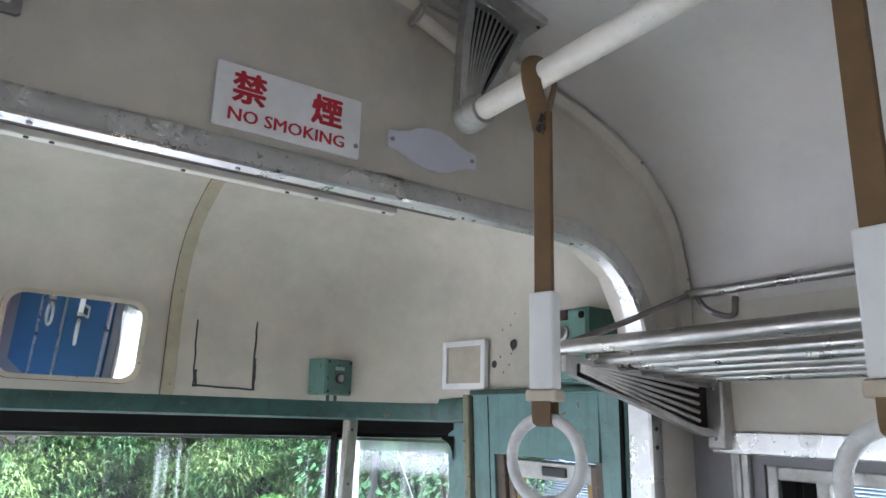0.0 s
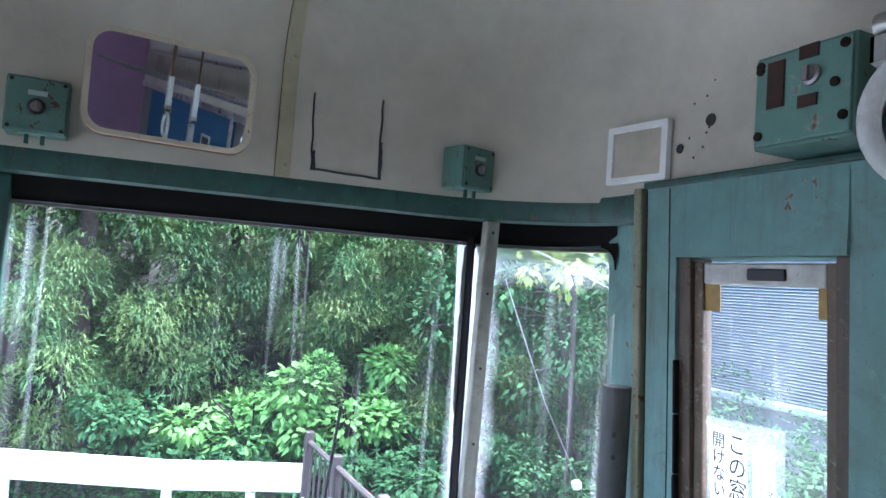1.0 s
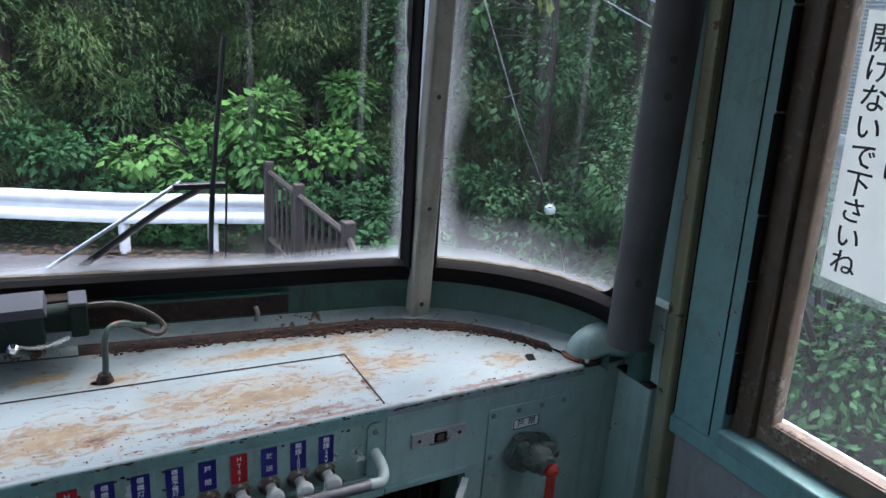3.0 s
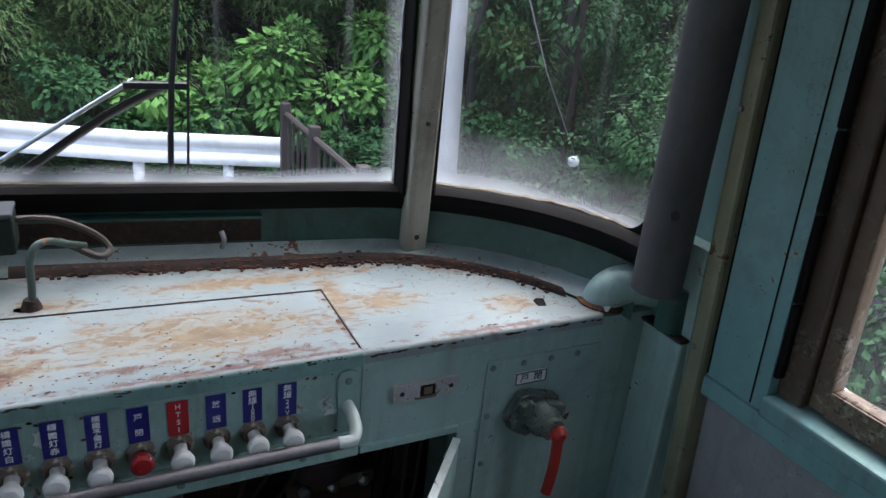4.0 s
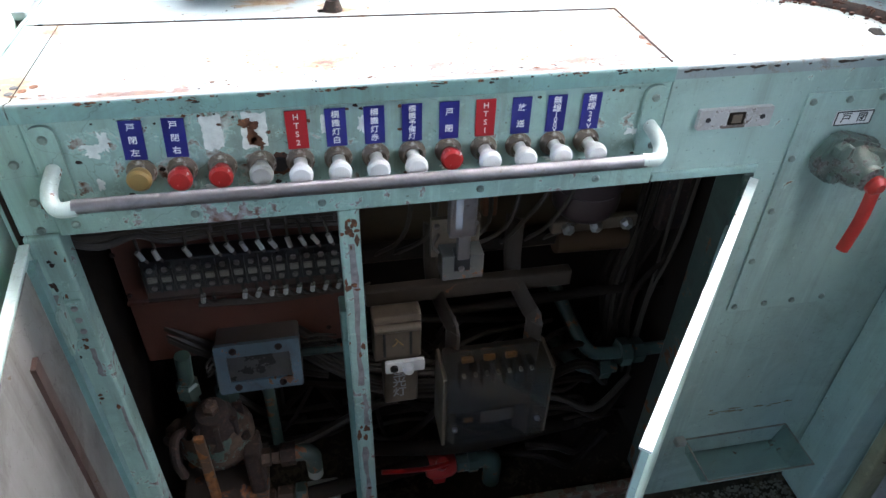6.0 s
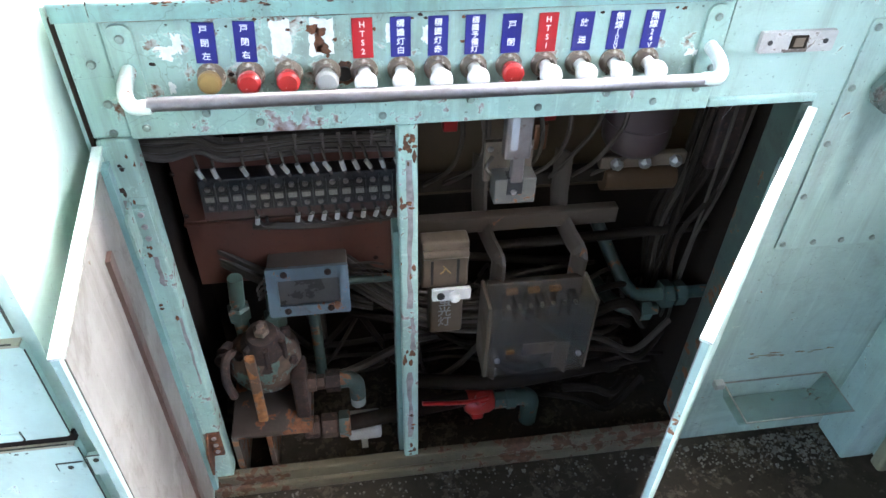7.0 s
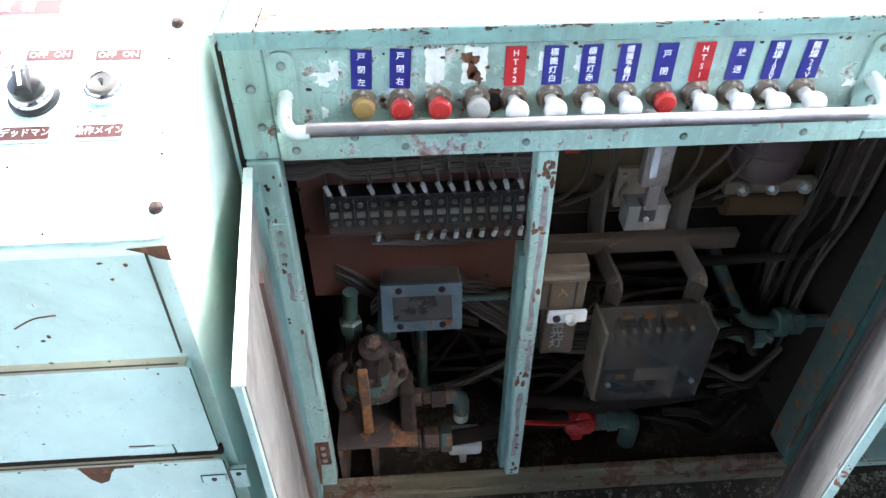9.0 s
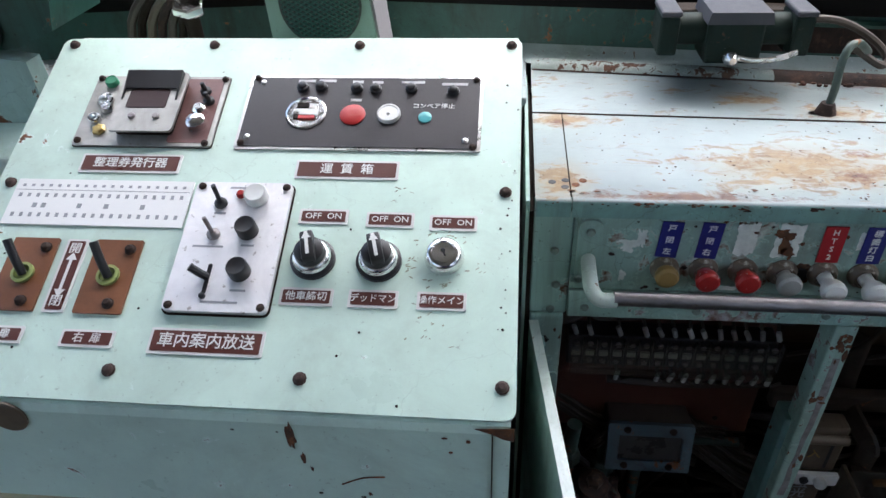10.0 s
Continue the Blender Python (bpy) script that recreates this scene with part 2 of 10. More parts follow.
def leaf_mat(name, a, b, c):
    g = Nodes(name)
    rnd = g.t.nodes.new("ShaderNodeNewGeometry").outputs["Random Per Island"]
    col = g.mix(rnd, a, b)
    col = g.mix(g.ramp(g.noise(1.1, 3), 0.4, 0.7), col, c)
    g.b.inputs["Specular IOR Level"].default_value = 0.18
    g.b.inputs["Transmission Weight"].default_value = 0.0
    g.b.inputs["Subsurface Weight"].default_value = 0.0
    trans = g.n("ShaderNodeBsdfTranslucent")
    g.link(col, trans.inputs[0])
    mx = g.t.nodes.new("ShaderNodeMixShader")
    mx.inputs[0].default_value = 0.28
    g.link(g.b.outputs[0], mx.inputs[1])
    g.link(trans.outputs[0], mx.inputs[2])
    g.link(mx.outputs[0], g.t.nodes["Material Output"].inputs["Surface"])
    return g.out(col, 0.62, 0.0)


TEAL = painted("teal_paint", (0.305, 0.43, 0.395), chip=0.69, streak=0.45, dirtiness=0.4)
TEAL_WORN = painted("worn_teal_paint", (0.275, 0.415, 0.375), chip=0.638, under=(0.5, 0.56, 0.52), dirtiness=0.5, streak=0.3)
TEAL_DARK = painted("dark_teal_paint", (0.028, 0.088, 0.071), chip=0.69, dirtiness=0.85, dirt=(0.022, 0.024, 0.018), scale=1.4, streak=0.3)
TEAL_BLUE = painted("blue_teal_paint", (0.165, 0.305, 0.295), chip=0.70, dirtiness=0.5, streak=0.2)
MINT = painted("mint_paint", (0.58, 0.74, 0.65), chip=0.705, dirtiness=0.22, rough=0.33)
DESK = rusted_top("desk_top_paint", (0.26, 0.31, 0.315))
CREAM = painted("cream_paint", (0.515, 0.48, 0.405), chip=0.80, dirt=(0.34, 0.28, 0.19), dirtiness=0.16, rough=0.45)
CREAM_TRIM = painted("cream_trim_paint", (0.42, 0.38, 0.26), chip=0.76, dirt=(0.22, 0.16, 0.09), dirtiness=0.5)
CEIL = plain("white_ceiling_board", (0.58, 0.555, 0.52), 0.45, 0, 0.12, 2.5, 0.1)
ALU = metal_mat("aluminium", (0.72, 0.72, 0.70), 0.20)
ALU_DULL = metal_mat("dull_aluminium", (0.52, 0.51, 0.48), 0.45, dull=0.45)
CHROME = metal_mat("chrome", (0.85, 0.85, 0.85), 0.10, dull=0.15)
STEEL = metal_mat("worn_steel", (0.36, 0.33, 0.33), 0.38, dull=0.5)
GREY_PANEL = plain("grey_lining_board", (0.22, 0.21, 0.22), 0.5, 0, 0.22, 4, 0.15)
RUBBER = plain("old_black_rubber", (0.009, 0.008, 0.0075), 0.85, 0, 0.4, 14, 0.5)
BLACK = plain("black_plastic", (0.018, 0.018, 0.02), 0.35, 0, 0.2, 20, 0.1)
BOX_GREEN = painted("box_green_paint", (0.085, 0.18, 0.15), chip=0.675, dirtiness=0.5, rust=(0.06, 0.035, 0.02))
for dusty in (RUBBER,):
    dusty.node_tree.nodes["Principled BSDF"].inputs["Specular IOR Level"].default_value = 0.12
FOAM = plain("grey_foam_tube", (0.085, 0.082, 0.086), 0.6, 0, 0.45, 9, 0.35)
WHITE_PLASTIC = plain("white_plastic", (0.70, 0.70, 0.68), 0.35, 0, 0.08, 15, 0.05)
WHITE_PAINT = painted("white_paint", (0.78, 0.78, 0.77), chip=0.76, dirtiness=0.12)
PIPE_WHITE = painted("ivory_pipe_paint", (0.68, 0.64, 0.56), chip=0.74, dirtiness=0.25)
RED = plain("red_enamel", (0.42, 0.02, 0.018), 0.35, 0, 0.15, 25)
RED_LABEL = plain("red_plastic_label", (0.36, 0.010, 0.016), 0.4, 0, 0.12, 25)
BLUE_LABEL = plain("blue_plastic_label", (0.016, 0.018, 0.17), 0.4, 0, 0.12, 25)
BROWN_LABEL = plain("brown_plastic_label", (0.10, 0.030, 0.022), 0.35, 0, 0.15, 25)
BAKELITE = plain("brown_bakelite", (0.20, 0.075, 0.03), 0.45, 0, 0.3, 12)
OCHRE = plain("ochre_plastic", (0.30, 0.19, 0.06), 0.5, 0, 0.2, 25)
LEATHER = plain("brown_webbing", (0.15, 0.085, 0.03), 0.6, 0, 0.25, 30, 0.5)
CLEAR_RING = plain("milky_plastic_ring", (0.62, 0.62, 0.60), 0.25, 0, 0.08, 20, 0.05)
PAPER = plain("white_paper", (0.78, 0.78, 0.77), 0.6, 0, 0.05, 9, 0.05)


def thin_paper(name, c):
    """Paper that daylight shines through."""
    m = plain(name, c, 0.6, 0, 0.05, 9, 0.05)
    tree = m.node_tree
    glow = tree.nodes.new("ShaderNodeBsdfTranslucent")
    glow.inputs[0].default_value = (*c, 1)
    both = tree.nodes.new("ShaderNodeMixShader")
    both.inputs[0].default_value = 0.6
    end = [n for n in tree.nodes if n.type == "OUTPUT_MATERIAL"][0]
    tree.links.new(tree.nodes["Principled BSDF"].outputs[0], both.inputs[1])
    tree.links.new(glow.outputs[0], both.inputs[2])
    tree.links.new(both.outputs[0], end.inputs[0])
    return m


THIN_PAPER = thin_paper("thin_white_paper", (0.80, 0.80, 0.79))
INK = plain("black_ink", (0.02, 0.02, 0.022), 0.6, 0, 0.1, 30, 0.0)
WHITE_INK = plain("white_lettering", (0.75, 0.75, 0.73), 0.5, 0, 0.06, 30, 0.0)
RED_INK = plain("red_lettering", (0.48, 0.02, 0.03), 0.45, 0, 0.08, 30, 0.0)
GREY_INK = plain("grey_print", (0.30, 0.31, 0.33), 0.6, 0, 0.1, 30, 0.0)
RUST = rust_mat("rust")
OLD_RUST = rust_mat("old_brown_rust", (0.085, 0.048, 0.032), (0.04, 0.026, 0.02))
DARK_RUST = rust_mat("dark_rust", (0.042, 0.021, 0.014), (0.014, 0.010, 0.009))
POST_WORN = painted("scuffed_post_paint", (0.30, 0.45, 0.40), chip=0.642, rust=(0.15, 0.075, 0.05), under=(0.40, 0.37, 0.38), dirtiness=0.55, streak=0.8)
# most cupboard colours below are cut darker for its deep shade, besides grime
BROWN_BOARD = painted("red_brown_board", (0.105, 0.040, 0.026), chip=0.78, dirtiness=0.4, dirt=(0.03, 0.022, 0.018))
SHADED_STRAP = painted("shaded_grimy_strap", (0.056, 0.041, 0.030), chip=0.66, dirtiness=0.7, dirt=(0.03, 0.024, 0.018))
GRIME_SHADE = plain("grimy_shaded_steel", (0.026, 0.018, 0.013), 0.75, 0.1, 0.5, 9, 0.5)
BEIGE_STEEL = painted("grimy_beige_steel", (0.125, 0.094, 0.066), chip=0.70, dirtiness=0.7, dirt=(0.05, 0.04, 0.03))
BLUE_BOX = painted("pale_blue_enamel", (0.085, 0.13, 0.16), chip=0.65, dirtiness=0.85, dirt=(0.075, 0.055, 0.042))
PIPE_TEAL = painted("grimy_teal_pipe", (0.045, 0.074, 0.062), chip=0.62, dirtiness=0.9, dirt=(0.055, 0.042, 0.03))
CABLE_GREY = plain("pale_grey_cable", (0.075, 0.062, 0.052), 0.55, 0, 0.3, 30, 0.2)
DUSTY_WHITE = plain("dusty_white_plastic", (0.42, 0.41, 0.38), 0.5, 0, 0.2, 30, 0.1)
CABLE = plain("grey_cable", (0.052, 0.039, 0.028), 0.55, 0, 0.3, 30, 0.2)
BRASS = metal_mat("brass", (0.55, 0.40, 0.16), 0.35, dull=0.5)
FLOOR_MAT = painted("grimy_floor", (0.034, 0.027, 0.019), chip=0.60, rust=(0.06, 0.045, 0.03), under=(0.09, 0.075, 0.055), dirtiness=0.9, dirt=(0.016, 0.013, 0.010), rough=0.7, scale=1.6)
for dusty in (GRIME_SHADE, FLOOR_MAT):
    dusty.node_tree.nodes["Principled BSDF"].inputs["Specular IOR Level"].default_value = 0.15
SILL_MAT = painted("grimy_sill", (0.105, 0.09, 0.056), chip=0.60, rust=(0.07, 0.035, 0.02), dirtiness=0.8, dirt=(0.07, 0.055, 0.04))
MIRROR = Nodes("mirror_glass").out((0.84, 0.88, 0.89), 0.015, 1.0)
SEAT_BLUE = plain("blue_seat_cloth", (0.03, 0.11, 0.25), 0.85, 0, 0.15, 30, 0.4)
SEAT_RED = plain("wine_red_door", (0.23, 0.03, 0.06), 0.5, 0, 0.2, 8)
PINK = plain("mauve_board", (0.42, 0.25, 0.42), 0.5, 0, 0.1, 8)
CASE_ACRYLIC = dirty_glass("dusty_case_acrylic", 0.13, 0.12, tint=(0.86, 0.80, 0.72))
GLASS_FRONT = dirty_glass("windscreen_glass", 0.008, 0.85, edge=((2, 0.006, 0.022, 0.5), (2, 0.846, 0.016, 0.9), (0, 0.518, 0.02, 0.15)))
GLASS_CORNER = dirty_glass("corner_glass", 0.012, 0.28, edge=((2, 0.0, 0.10, 0.20), (2, 0.0, 0.03, 0.3), (2, 0.835, 0.12, 0.4), (0, -0.10, 0.05, 0.28)))
GLASS_SIDE = dirty_glass("side_glass", 0.05, 0.4)


# ---- building blocks ----
ORIGIN = {}


def thing(name, at, label, category, group="", kind=""):
    ob = new(name)
    ob.location = at
    ob.empty_display_size = 0.05
    ORIGIN[ob] = Vector(at)
    return tagged(ob, label, category, group, kind)


def part(name, bm, material, parent=None, label="", smooth=False):
    """One mesh object from a bmesh in world places, under a thing or a part."""
    base = ORIGIN[parent] if parent else Vector((0, 0, 0))
    if parent:
        bmesh.ops.translate(bm, verts=bm.verts, vec=-base)
    bmesh.ops.recalc_face_normals(bm, faces=bm.faces)
    me = bpy.data.meshes.new(name)
    bm.to_mesh(me)
    bm.free()
    me.materials.append(material)
    if smooth:
        me.polygons.foreach_set("use_smooth", [True] * len(me.polygons))
        me.set_sharp_from_angle(angle=radians(38))
    ob = new(name, me)
    if parent:
        ob.parent = parent
    ORIGIN[ob] = base
    return tagged(ob, label) if label else ob


def piece(name, mesh, parent, m, label=""):
    """An object on shared mesh data, at the world pose m, under a thing or part."""
    ob = new(name, mesh)
    ob.parent = parent
    ob.matrix_basis = Matrix.Translation(-ORIGIN[parent]) @ m
    ORIGIN[ob] = m.translation.copy()
    return tagged(ob, label) if label else ob


def structure(name, bm, material, label, category, smooth=False):
    return tagged(part(name, bm, material, None, "", smooth), label, category, "", "structure")


def B():
    return bmesh.new()


def box(bm, x0, x1, y0, y1, z0, z1, bev=0.0, seg=2, m=None):
    r = bmesh.ops.create_cube(bm, size=1.0, matrix=Matrix.LocRotScale(((x0 + x1) / 2, (y0 + y1) / 2, (z0 + z1) / 2), None, (x1 - x0, y1 - y0, z1 - z0)))
    vs = r["verts"]
    if bev:
        es = list({e for v in vs for e in v.link_edges})
        vs = list({v for f in bmesh.ops.bevel(bm, geom=es, offset=bev, segments=seg, affect="EDGES", profile=0.5)["faces"] for v in f.verts} | {v for v in vs if v.is_valid})
    if m:
        bmesh.ops.transform(bm, matrix=m, verts=vs)
    return bm


def frame_of(axis):
    a = Vector(axis).normalized()
    u = a.orthogonal().normalized()
    return u, a.cross(u), a


def lathe(bm, at, axis, profile, seg=16):
    """Turned shape: profile of (radius, height along the axis)."""
    u, v, a = frame_of(axis)
    at = Vector(at)
    rings = []
    for r, h in profile:
        if r < 1e-6:
            rings.append([bm.verts.new(at + a * h)])
        else:
            rings.append([bm.verts.new(at + a * h + (u * math.cos(k * math.tau / seg) + v * math.sin(k * math.tau / seg)) * r) for k in range(seg)])
    for p, q in zip(rings, rings[1:]):
        for k in range(seg):
            f = [p[k % len(p)], p[(k + 1) % len(p)], q[(k + 1) % len(q)], q[k % len(q)]]
            f = list(dict.fromkeys(f))
            if len(f) > 2:
                bm.faces.new(f)
    for ring, turn in ((rings[0], -1), (rings[-1], 1)):
        if len(ring) > 2:
            bm.faces.new(ring[::turn])
    return bm


def cyl(bm, p, q, r, r2=None, seg=14):
    p, q = Vector(p), Vector(q)
    return lathe(bm, p, q - p, [(r, 0), (r if r2 is None else r2, (q - p).length)], seg)


def smooth_line(pts, steps=6):
    p = [Vector(v) for v in pts]
    p = [p[0] * 2 - p[1]] + p + [p[-1] * 2 - p[-2]]
    out = []
    for i in range(1, len(p) - 2):
        for k in range(steps):
            t = k / steps
            a, b, c, d = p[i - 1:i + 3]
            out.append(0.5 * ((2 * b) + (c - a) * t + (2 * a - 5 * b + 4 * c - d) * t * t + (3 * b - a - 3 * c + d) * t ** 3))
    return out + [p[-2]]


def tube(bm, pts, r, seg=8, steps=6, flat=None):
    """A round or flat (r by flat) bar swept along a smooth line."""
    line = smooth_line(pts, steps) if steps > 1 else [Vector(v) for v in pts]
    up = None
    rings = []
    for i, c in enumerate(line):
        d = (line[min(i + 1, len(line) - 1)] - line[max(i - 1, 0)]).normalized()
        if up is None:
            up = d.orthogonal().normalized()
        up = (up - d * up.dot(d)).normalized()
        w = d.cross(up)
        rings.append([bm.verts.new(c + (up * math.cos(k * math.tau / seg) * r + w * math.sin(k * math.tau / seg) * (flat or r))) for k in range(seg)])
    for p, q in zip(rings, rings[1:]):
        for k in range(seg):
            bm.faces.new((p[k], p[(k + 1) % seg], q[(k + 1) % seg], q[k]))
    bm.faces.new(rings[0][::-1])
    bm.faces.new(rings[-1])
    return bm


def slab(bm, poly, place, depth):
    """A flat outline of (u, v) made solid: place(u, v, d) gives the point at depth d."""
    top = [bm.verts.new(place(u, v, 0)) for u, v in poly]
    low = [bm.verts.new(place(u, v, depth)) for u, v in poly]
    bm.faces.new(top)
    bm.faces.new(low[::-1])
    for k in range(len(poly)):
        j = (k + 1) % len(poly)
        bm.faces.new((top[k], low[k], low[j], top[j]))
    return bm


def rounded(u0, u1, v0, v1, r, n=4):
    out = []
    for cu, cv, a in ((u1 - r, v1 - r, 0), (u0 + r, v1 - r, 90), (u0 + r, v0 + r, 180), (u1 - r, v0 + r, 270)):
        for k in range(n + 1):
            t = radians(a + 90 * k / n)
            out.append((cu + r * math.cos(t), cv + r * math.sin(t)))
    return out


def ring_slab(bm, outer, inner, place, depth):
    """A frame between two outlines of the same count, made solid."""
    n = len(outer)
    o0, i0, o1, i1 = ([bm.verts.new(place(u, v, d)) for u, v in poly] for poly, d in ((outer, 0), (inner, 0), (outer, depth), (inner, depth)))
    for k in range(n):
        j = (k + 1) % n
        for q in ((o0[k], o0[j], i0[j], i0[k]), (o1[k], i1[k], i1[j], o1[j]), (o0[k], o1[k], o1[j], o0[j]), (i0[k], i0[j], i1[j], i1[k])):
            bm.faces.new(q)
    return bm


def loft(bm, rows, closed=False):
    vs = [[bm.verts.new(p) for p in row] for row in rows]
    for a, b in zip(vs, vs[1:]):
        n = len(a)
        for k in range(n if closed else n - 1):
            j = (k + 1) % n
            bm.faces.new((a[k], a[j], b[j], b[k]))
    return bm


def letters(body, size, m, thick=0.0004, spacing=1.0, bold=0.0, squeeze=1.0):
    """A bmesh of raised letters in the built-in font: x along the line, y up, z out of the face."""
    c = bpy.data.curves.new("letters", "FONT")
    c.body, c.size, c.align_x, c.align_y, c.extrude, c.space_line, c.resolution_u, c.offset = body, size, "CENTER", "CENTER", thick, spacing, 2, max(bold, size * 0.006) if any(ord(ch) > 255 for ch in body) else bold
    o = new("letters", c)
    bpy.context.view_layer.update()
    me = bpy.data.meshes.new_from_object(o.evaluated_get(bpy.context.evaluated_depsgraph_get()))
    bm = B()
    bm.from_mesh(me)
    bpy.data.objects.remove(o)
    bpy.data.meshes.remove(me)
    bpy.data.curves.remove(c)
    bmesh.ops.transform(bm, matrix=m @ Matrix.Diagonal((squeeze, 1, 1, 1)), verts=bm.verts)
    return bm


def mesh_of(name, bm, *mats, smooth=True):
    bmesh.ops.recalc_face_normals(bm, faces=bm.faces)
    me = bpy.data.meshes.new(name)
    bm.to_mesh(me)
    bm.free()
    for m in mats:
        me.materials.append(m)
    if smooth:
        me.polygons.foreach_set("use_smooth", [True] * len(me.polygons))
        me.set_sharp_from_angle(angle=radians(38))
    return me


def facing(at, normal, up=(0, 0, 1)):
    """Pose whose z points along the normal and y as far up as can be."""
    z = Vector(normal).normalized()
    x = Vector(up).cross(z).normalized()
    return Matrix.Translation(at) @ Matrix((x, z.cross(x), z)).transposed().to_4x4()


def screw_mesh(name, r, h, mat, slot=True):
    bm = lathe(B(), (0, 0, 0), (0, 0, 1), [(r * 1.25, -0.0005), (r * 1.25, h * 0.15), (r, h * 0.2), (r * 0.92, h * 0.7), (r * 0.55, h), (0, h)] if not slot else [(r, -0.0005), (r, h * 0.4), (r * 0.75, h * 0.9), (0, h)], 10)
    if slot:
        box(bm, -r * 0.75, r * 0.75, -r * 0.1, r * 0.1, h * 0.6, h * 1.04)
    return mesh_of(name, bm, mat)


SCREW_TEAL = screw_mesh("screw", 0.0048, 0.0032, painted("grimy_screw_paint", (0.18, 0.235, 0.21), chip=0.60, dirtiness=0.7, scale=3.0))
SCREW_STEEL = screw_mesh("screw", 0.004, 0.0028, STEEL)
PANEL_BOLT = screw_mesh("screw", 0.0050, 0.0055, rust_mat("brown_bolt_rust", (0.075, 0.045, 0.036), (0.035, 0.024, 0.021)), slot=False)
BOLT_RUST = screw_mesh("screw", 0.0046, 0.0055, DARK_RUST, slot=False)
SCREW_DARK = screw_mesh("screw", 0.0033, 0.0035, DARK_RUST, slot=False)
SCREW_CREAM = screw_mesh("screw", 0.004, 0.002, STEEL)


def lean(bm, sgn=1):
    """The car's sides stand a little wider towards the floor."""
    for v in bm.verts:
        v.co.x += sgn * 0.065 * max(0.0, 1.70 - v.co.z)
    return bm


def screws(parent, mesh, places, normal, up=(0, 0, 1)):
    for p in places:
        piece("screw", mesh, parent, facing(p, normal, up))


# ---- the car body ----
CX = -0.12                      # the car's middle
SIDE, FRONT, FLOOR = 1.22, 2.13, -0.06


def bow(x):
    return 0.125 * (1.0 - (abs(x - CX) + CX))


def contour(side, front, r, back=1.09, n=10, full=True):
    """Plan of the car's rounded front end, from the right wall round to the left one."""
    half = [(side, back), (side, (back + front - r) / 2)]
    half += [(side - r + r * math.cos(radians(a)), front - r + r * math.sin(radians(a))) for a in [90 * k / n for k in range(n + 1)]]
    half += [(side - r - (side - r - CX) * k / 5, front) for k in range(1, 6)]
    half = [(x, y + bow(x) * max(0.0, min(1.0, (y - front + r) / r))) for x, y in half]
    return half + [(2 * CX - x, y) for x, y in half[-2::-1]] if full else half


bm = box(B(), -1.6, 1.4, -3.2, 2.4, FLOOR - 0.08, FLOOR)
structure("floor", bm, FLOOR_MAT, "grimy dark worn cab and saloon floor", "floor")

# upper cream shell of the cab: wall turning into the ceiling
RISE = ((0.0, 1.855), (0.0, 1.95), (0.0, 2.05), (0.003, 2.13), (0.015, 2.19), (0.04, 2.25), (0.085, 2.305), (0.15, 2.35), (0.26, 2.395), (0.45, 2.44), (0.7, 2.475), (0.95, 2.49))
bm = loft(B(), [[(x, y, z) for x, y in contour(SIDE + 0.005 - d, 2.06 - d, max(0.40 - d * 0.4, 0.06), 1.085)] for d, z in RISE])
top = contour(SIDE - 0.945, 2.06 - 0.95, 0.06, 1.085)
vs = [bm.verts.new((x, y, 2.4905)) for x, y in top]
bm.faces.new(vs)
structure("wall_front_upper", bm, CREAM, "curved cream painted cab wall above the windscreen", "wall", True)

# outer roof, keeps the daylight out above the ceilings
bm = loft(B(), [[(CX + 1.5 * math.cos(a) * s, y, 1.9 + 0.95 * math.sin(a)) for a in [math.pi * k / 20 for k in range(21)]] for y, s in ((-3.3, 1.0), (1.9, 1.0), (2.35, 0.93))])
structure("roof", bm, TEAL_DARK, "outer steel roof of the railcar", "roof", True)
bm = slab(B(), [(CX + 1.5 * math.cos(math.pi * k / 20) * 0.94, 1.9 + 0.93 * math.sin(math.pi * k / 20)) for k in range(21)], lambda u, v, d: (u, 2.30 + d, v), 0.02)
structure("roof_front", bm, TEAL_DARK, "outer steel front dome of the railcar", "roof")

# green ledge that runs round above the windows
led = []
for d, z in ((0.0, 1.80), (0.012, 1.806), (0.018, 1.83), (0.016, 1.868), (0.004, 1.876), (0.0, 1.876)):
    led.append([(x, y, z) for x, y in contour(SIDE - d, 2.09 - d, 0.36, 1.70)])
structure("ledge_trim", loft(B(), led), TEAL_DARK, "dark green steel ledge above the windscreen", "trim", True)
# dark recessed header under the ledge
hd = []
for d, z in ((-0.01, 1.81), (-0.022, 1.795), (-0.03, 1.765), (-0.052, 1.748), (-0.09, 1.746)):
    hd.append([(x, y, z) for x, y in contour(SIDE - 0.01 - d, 2.09 - d, 0.33, 1.74)[3:-3]])
structure("window_header", loft(B(), hd), RUBBER, "dark weathered rubber header over the windscreen", "trim", True)

# wall under the windscreen, with rubber sill
low = []
for d, z in ((0.012, 0.80), (0.006, 0.83), (0.0, 0.865), (0.0, 0.882)):
    low.append([(x, y, z) for x, y in contour(SIDE - d, 2.125 - d, 0.31, 1.822)])
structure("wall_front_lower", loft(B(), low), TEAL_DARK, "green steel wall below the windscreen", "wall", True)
sill = []
for d, z in ((0.0, 0.878), (0.013, 0.881), (0.018, 0.895), (0.015, 0.909), (0.005, 0.916), (-0.010, 0.915), (-0.035, 0.909), (-0.06, 0.905)):
    sill.append([(x, y, z) for x, y in contour(SIDE - d, 2.125 - d, 0.31, 1.822)])
structure("window_sill", loft(B(), sill), RUBBER, "black weathered rubber windscreen sill", "trim", True)
SEALANT = plain("dried_white_sealant", (0.15, 0.145, 0.13), 0.7, 0, 0.35, 30, 0.6)
white = []
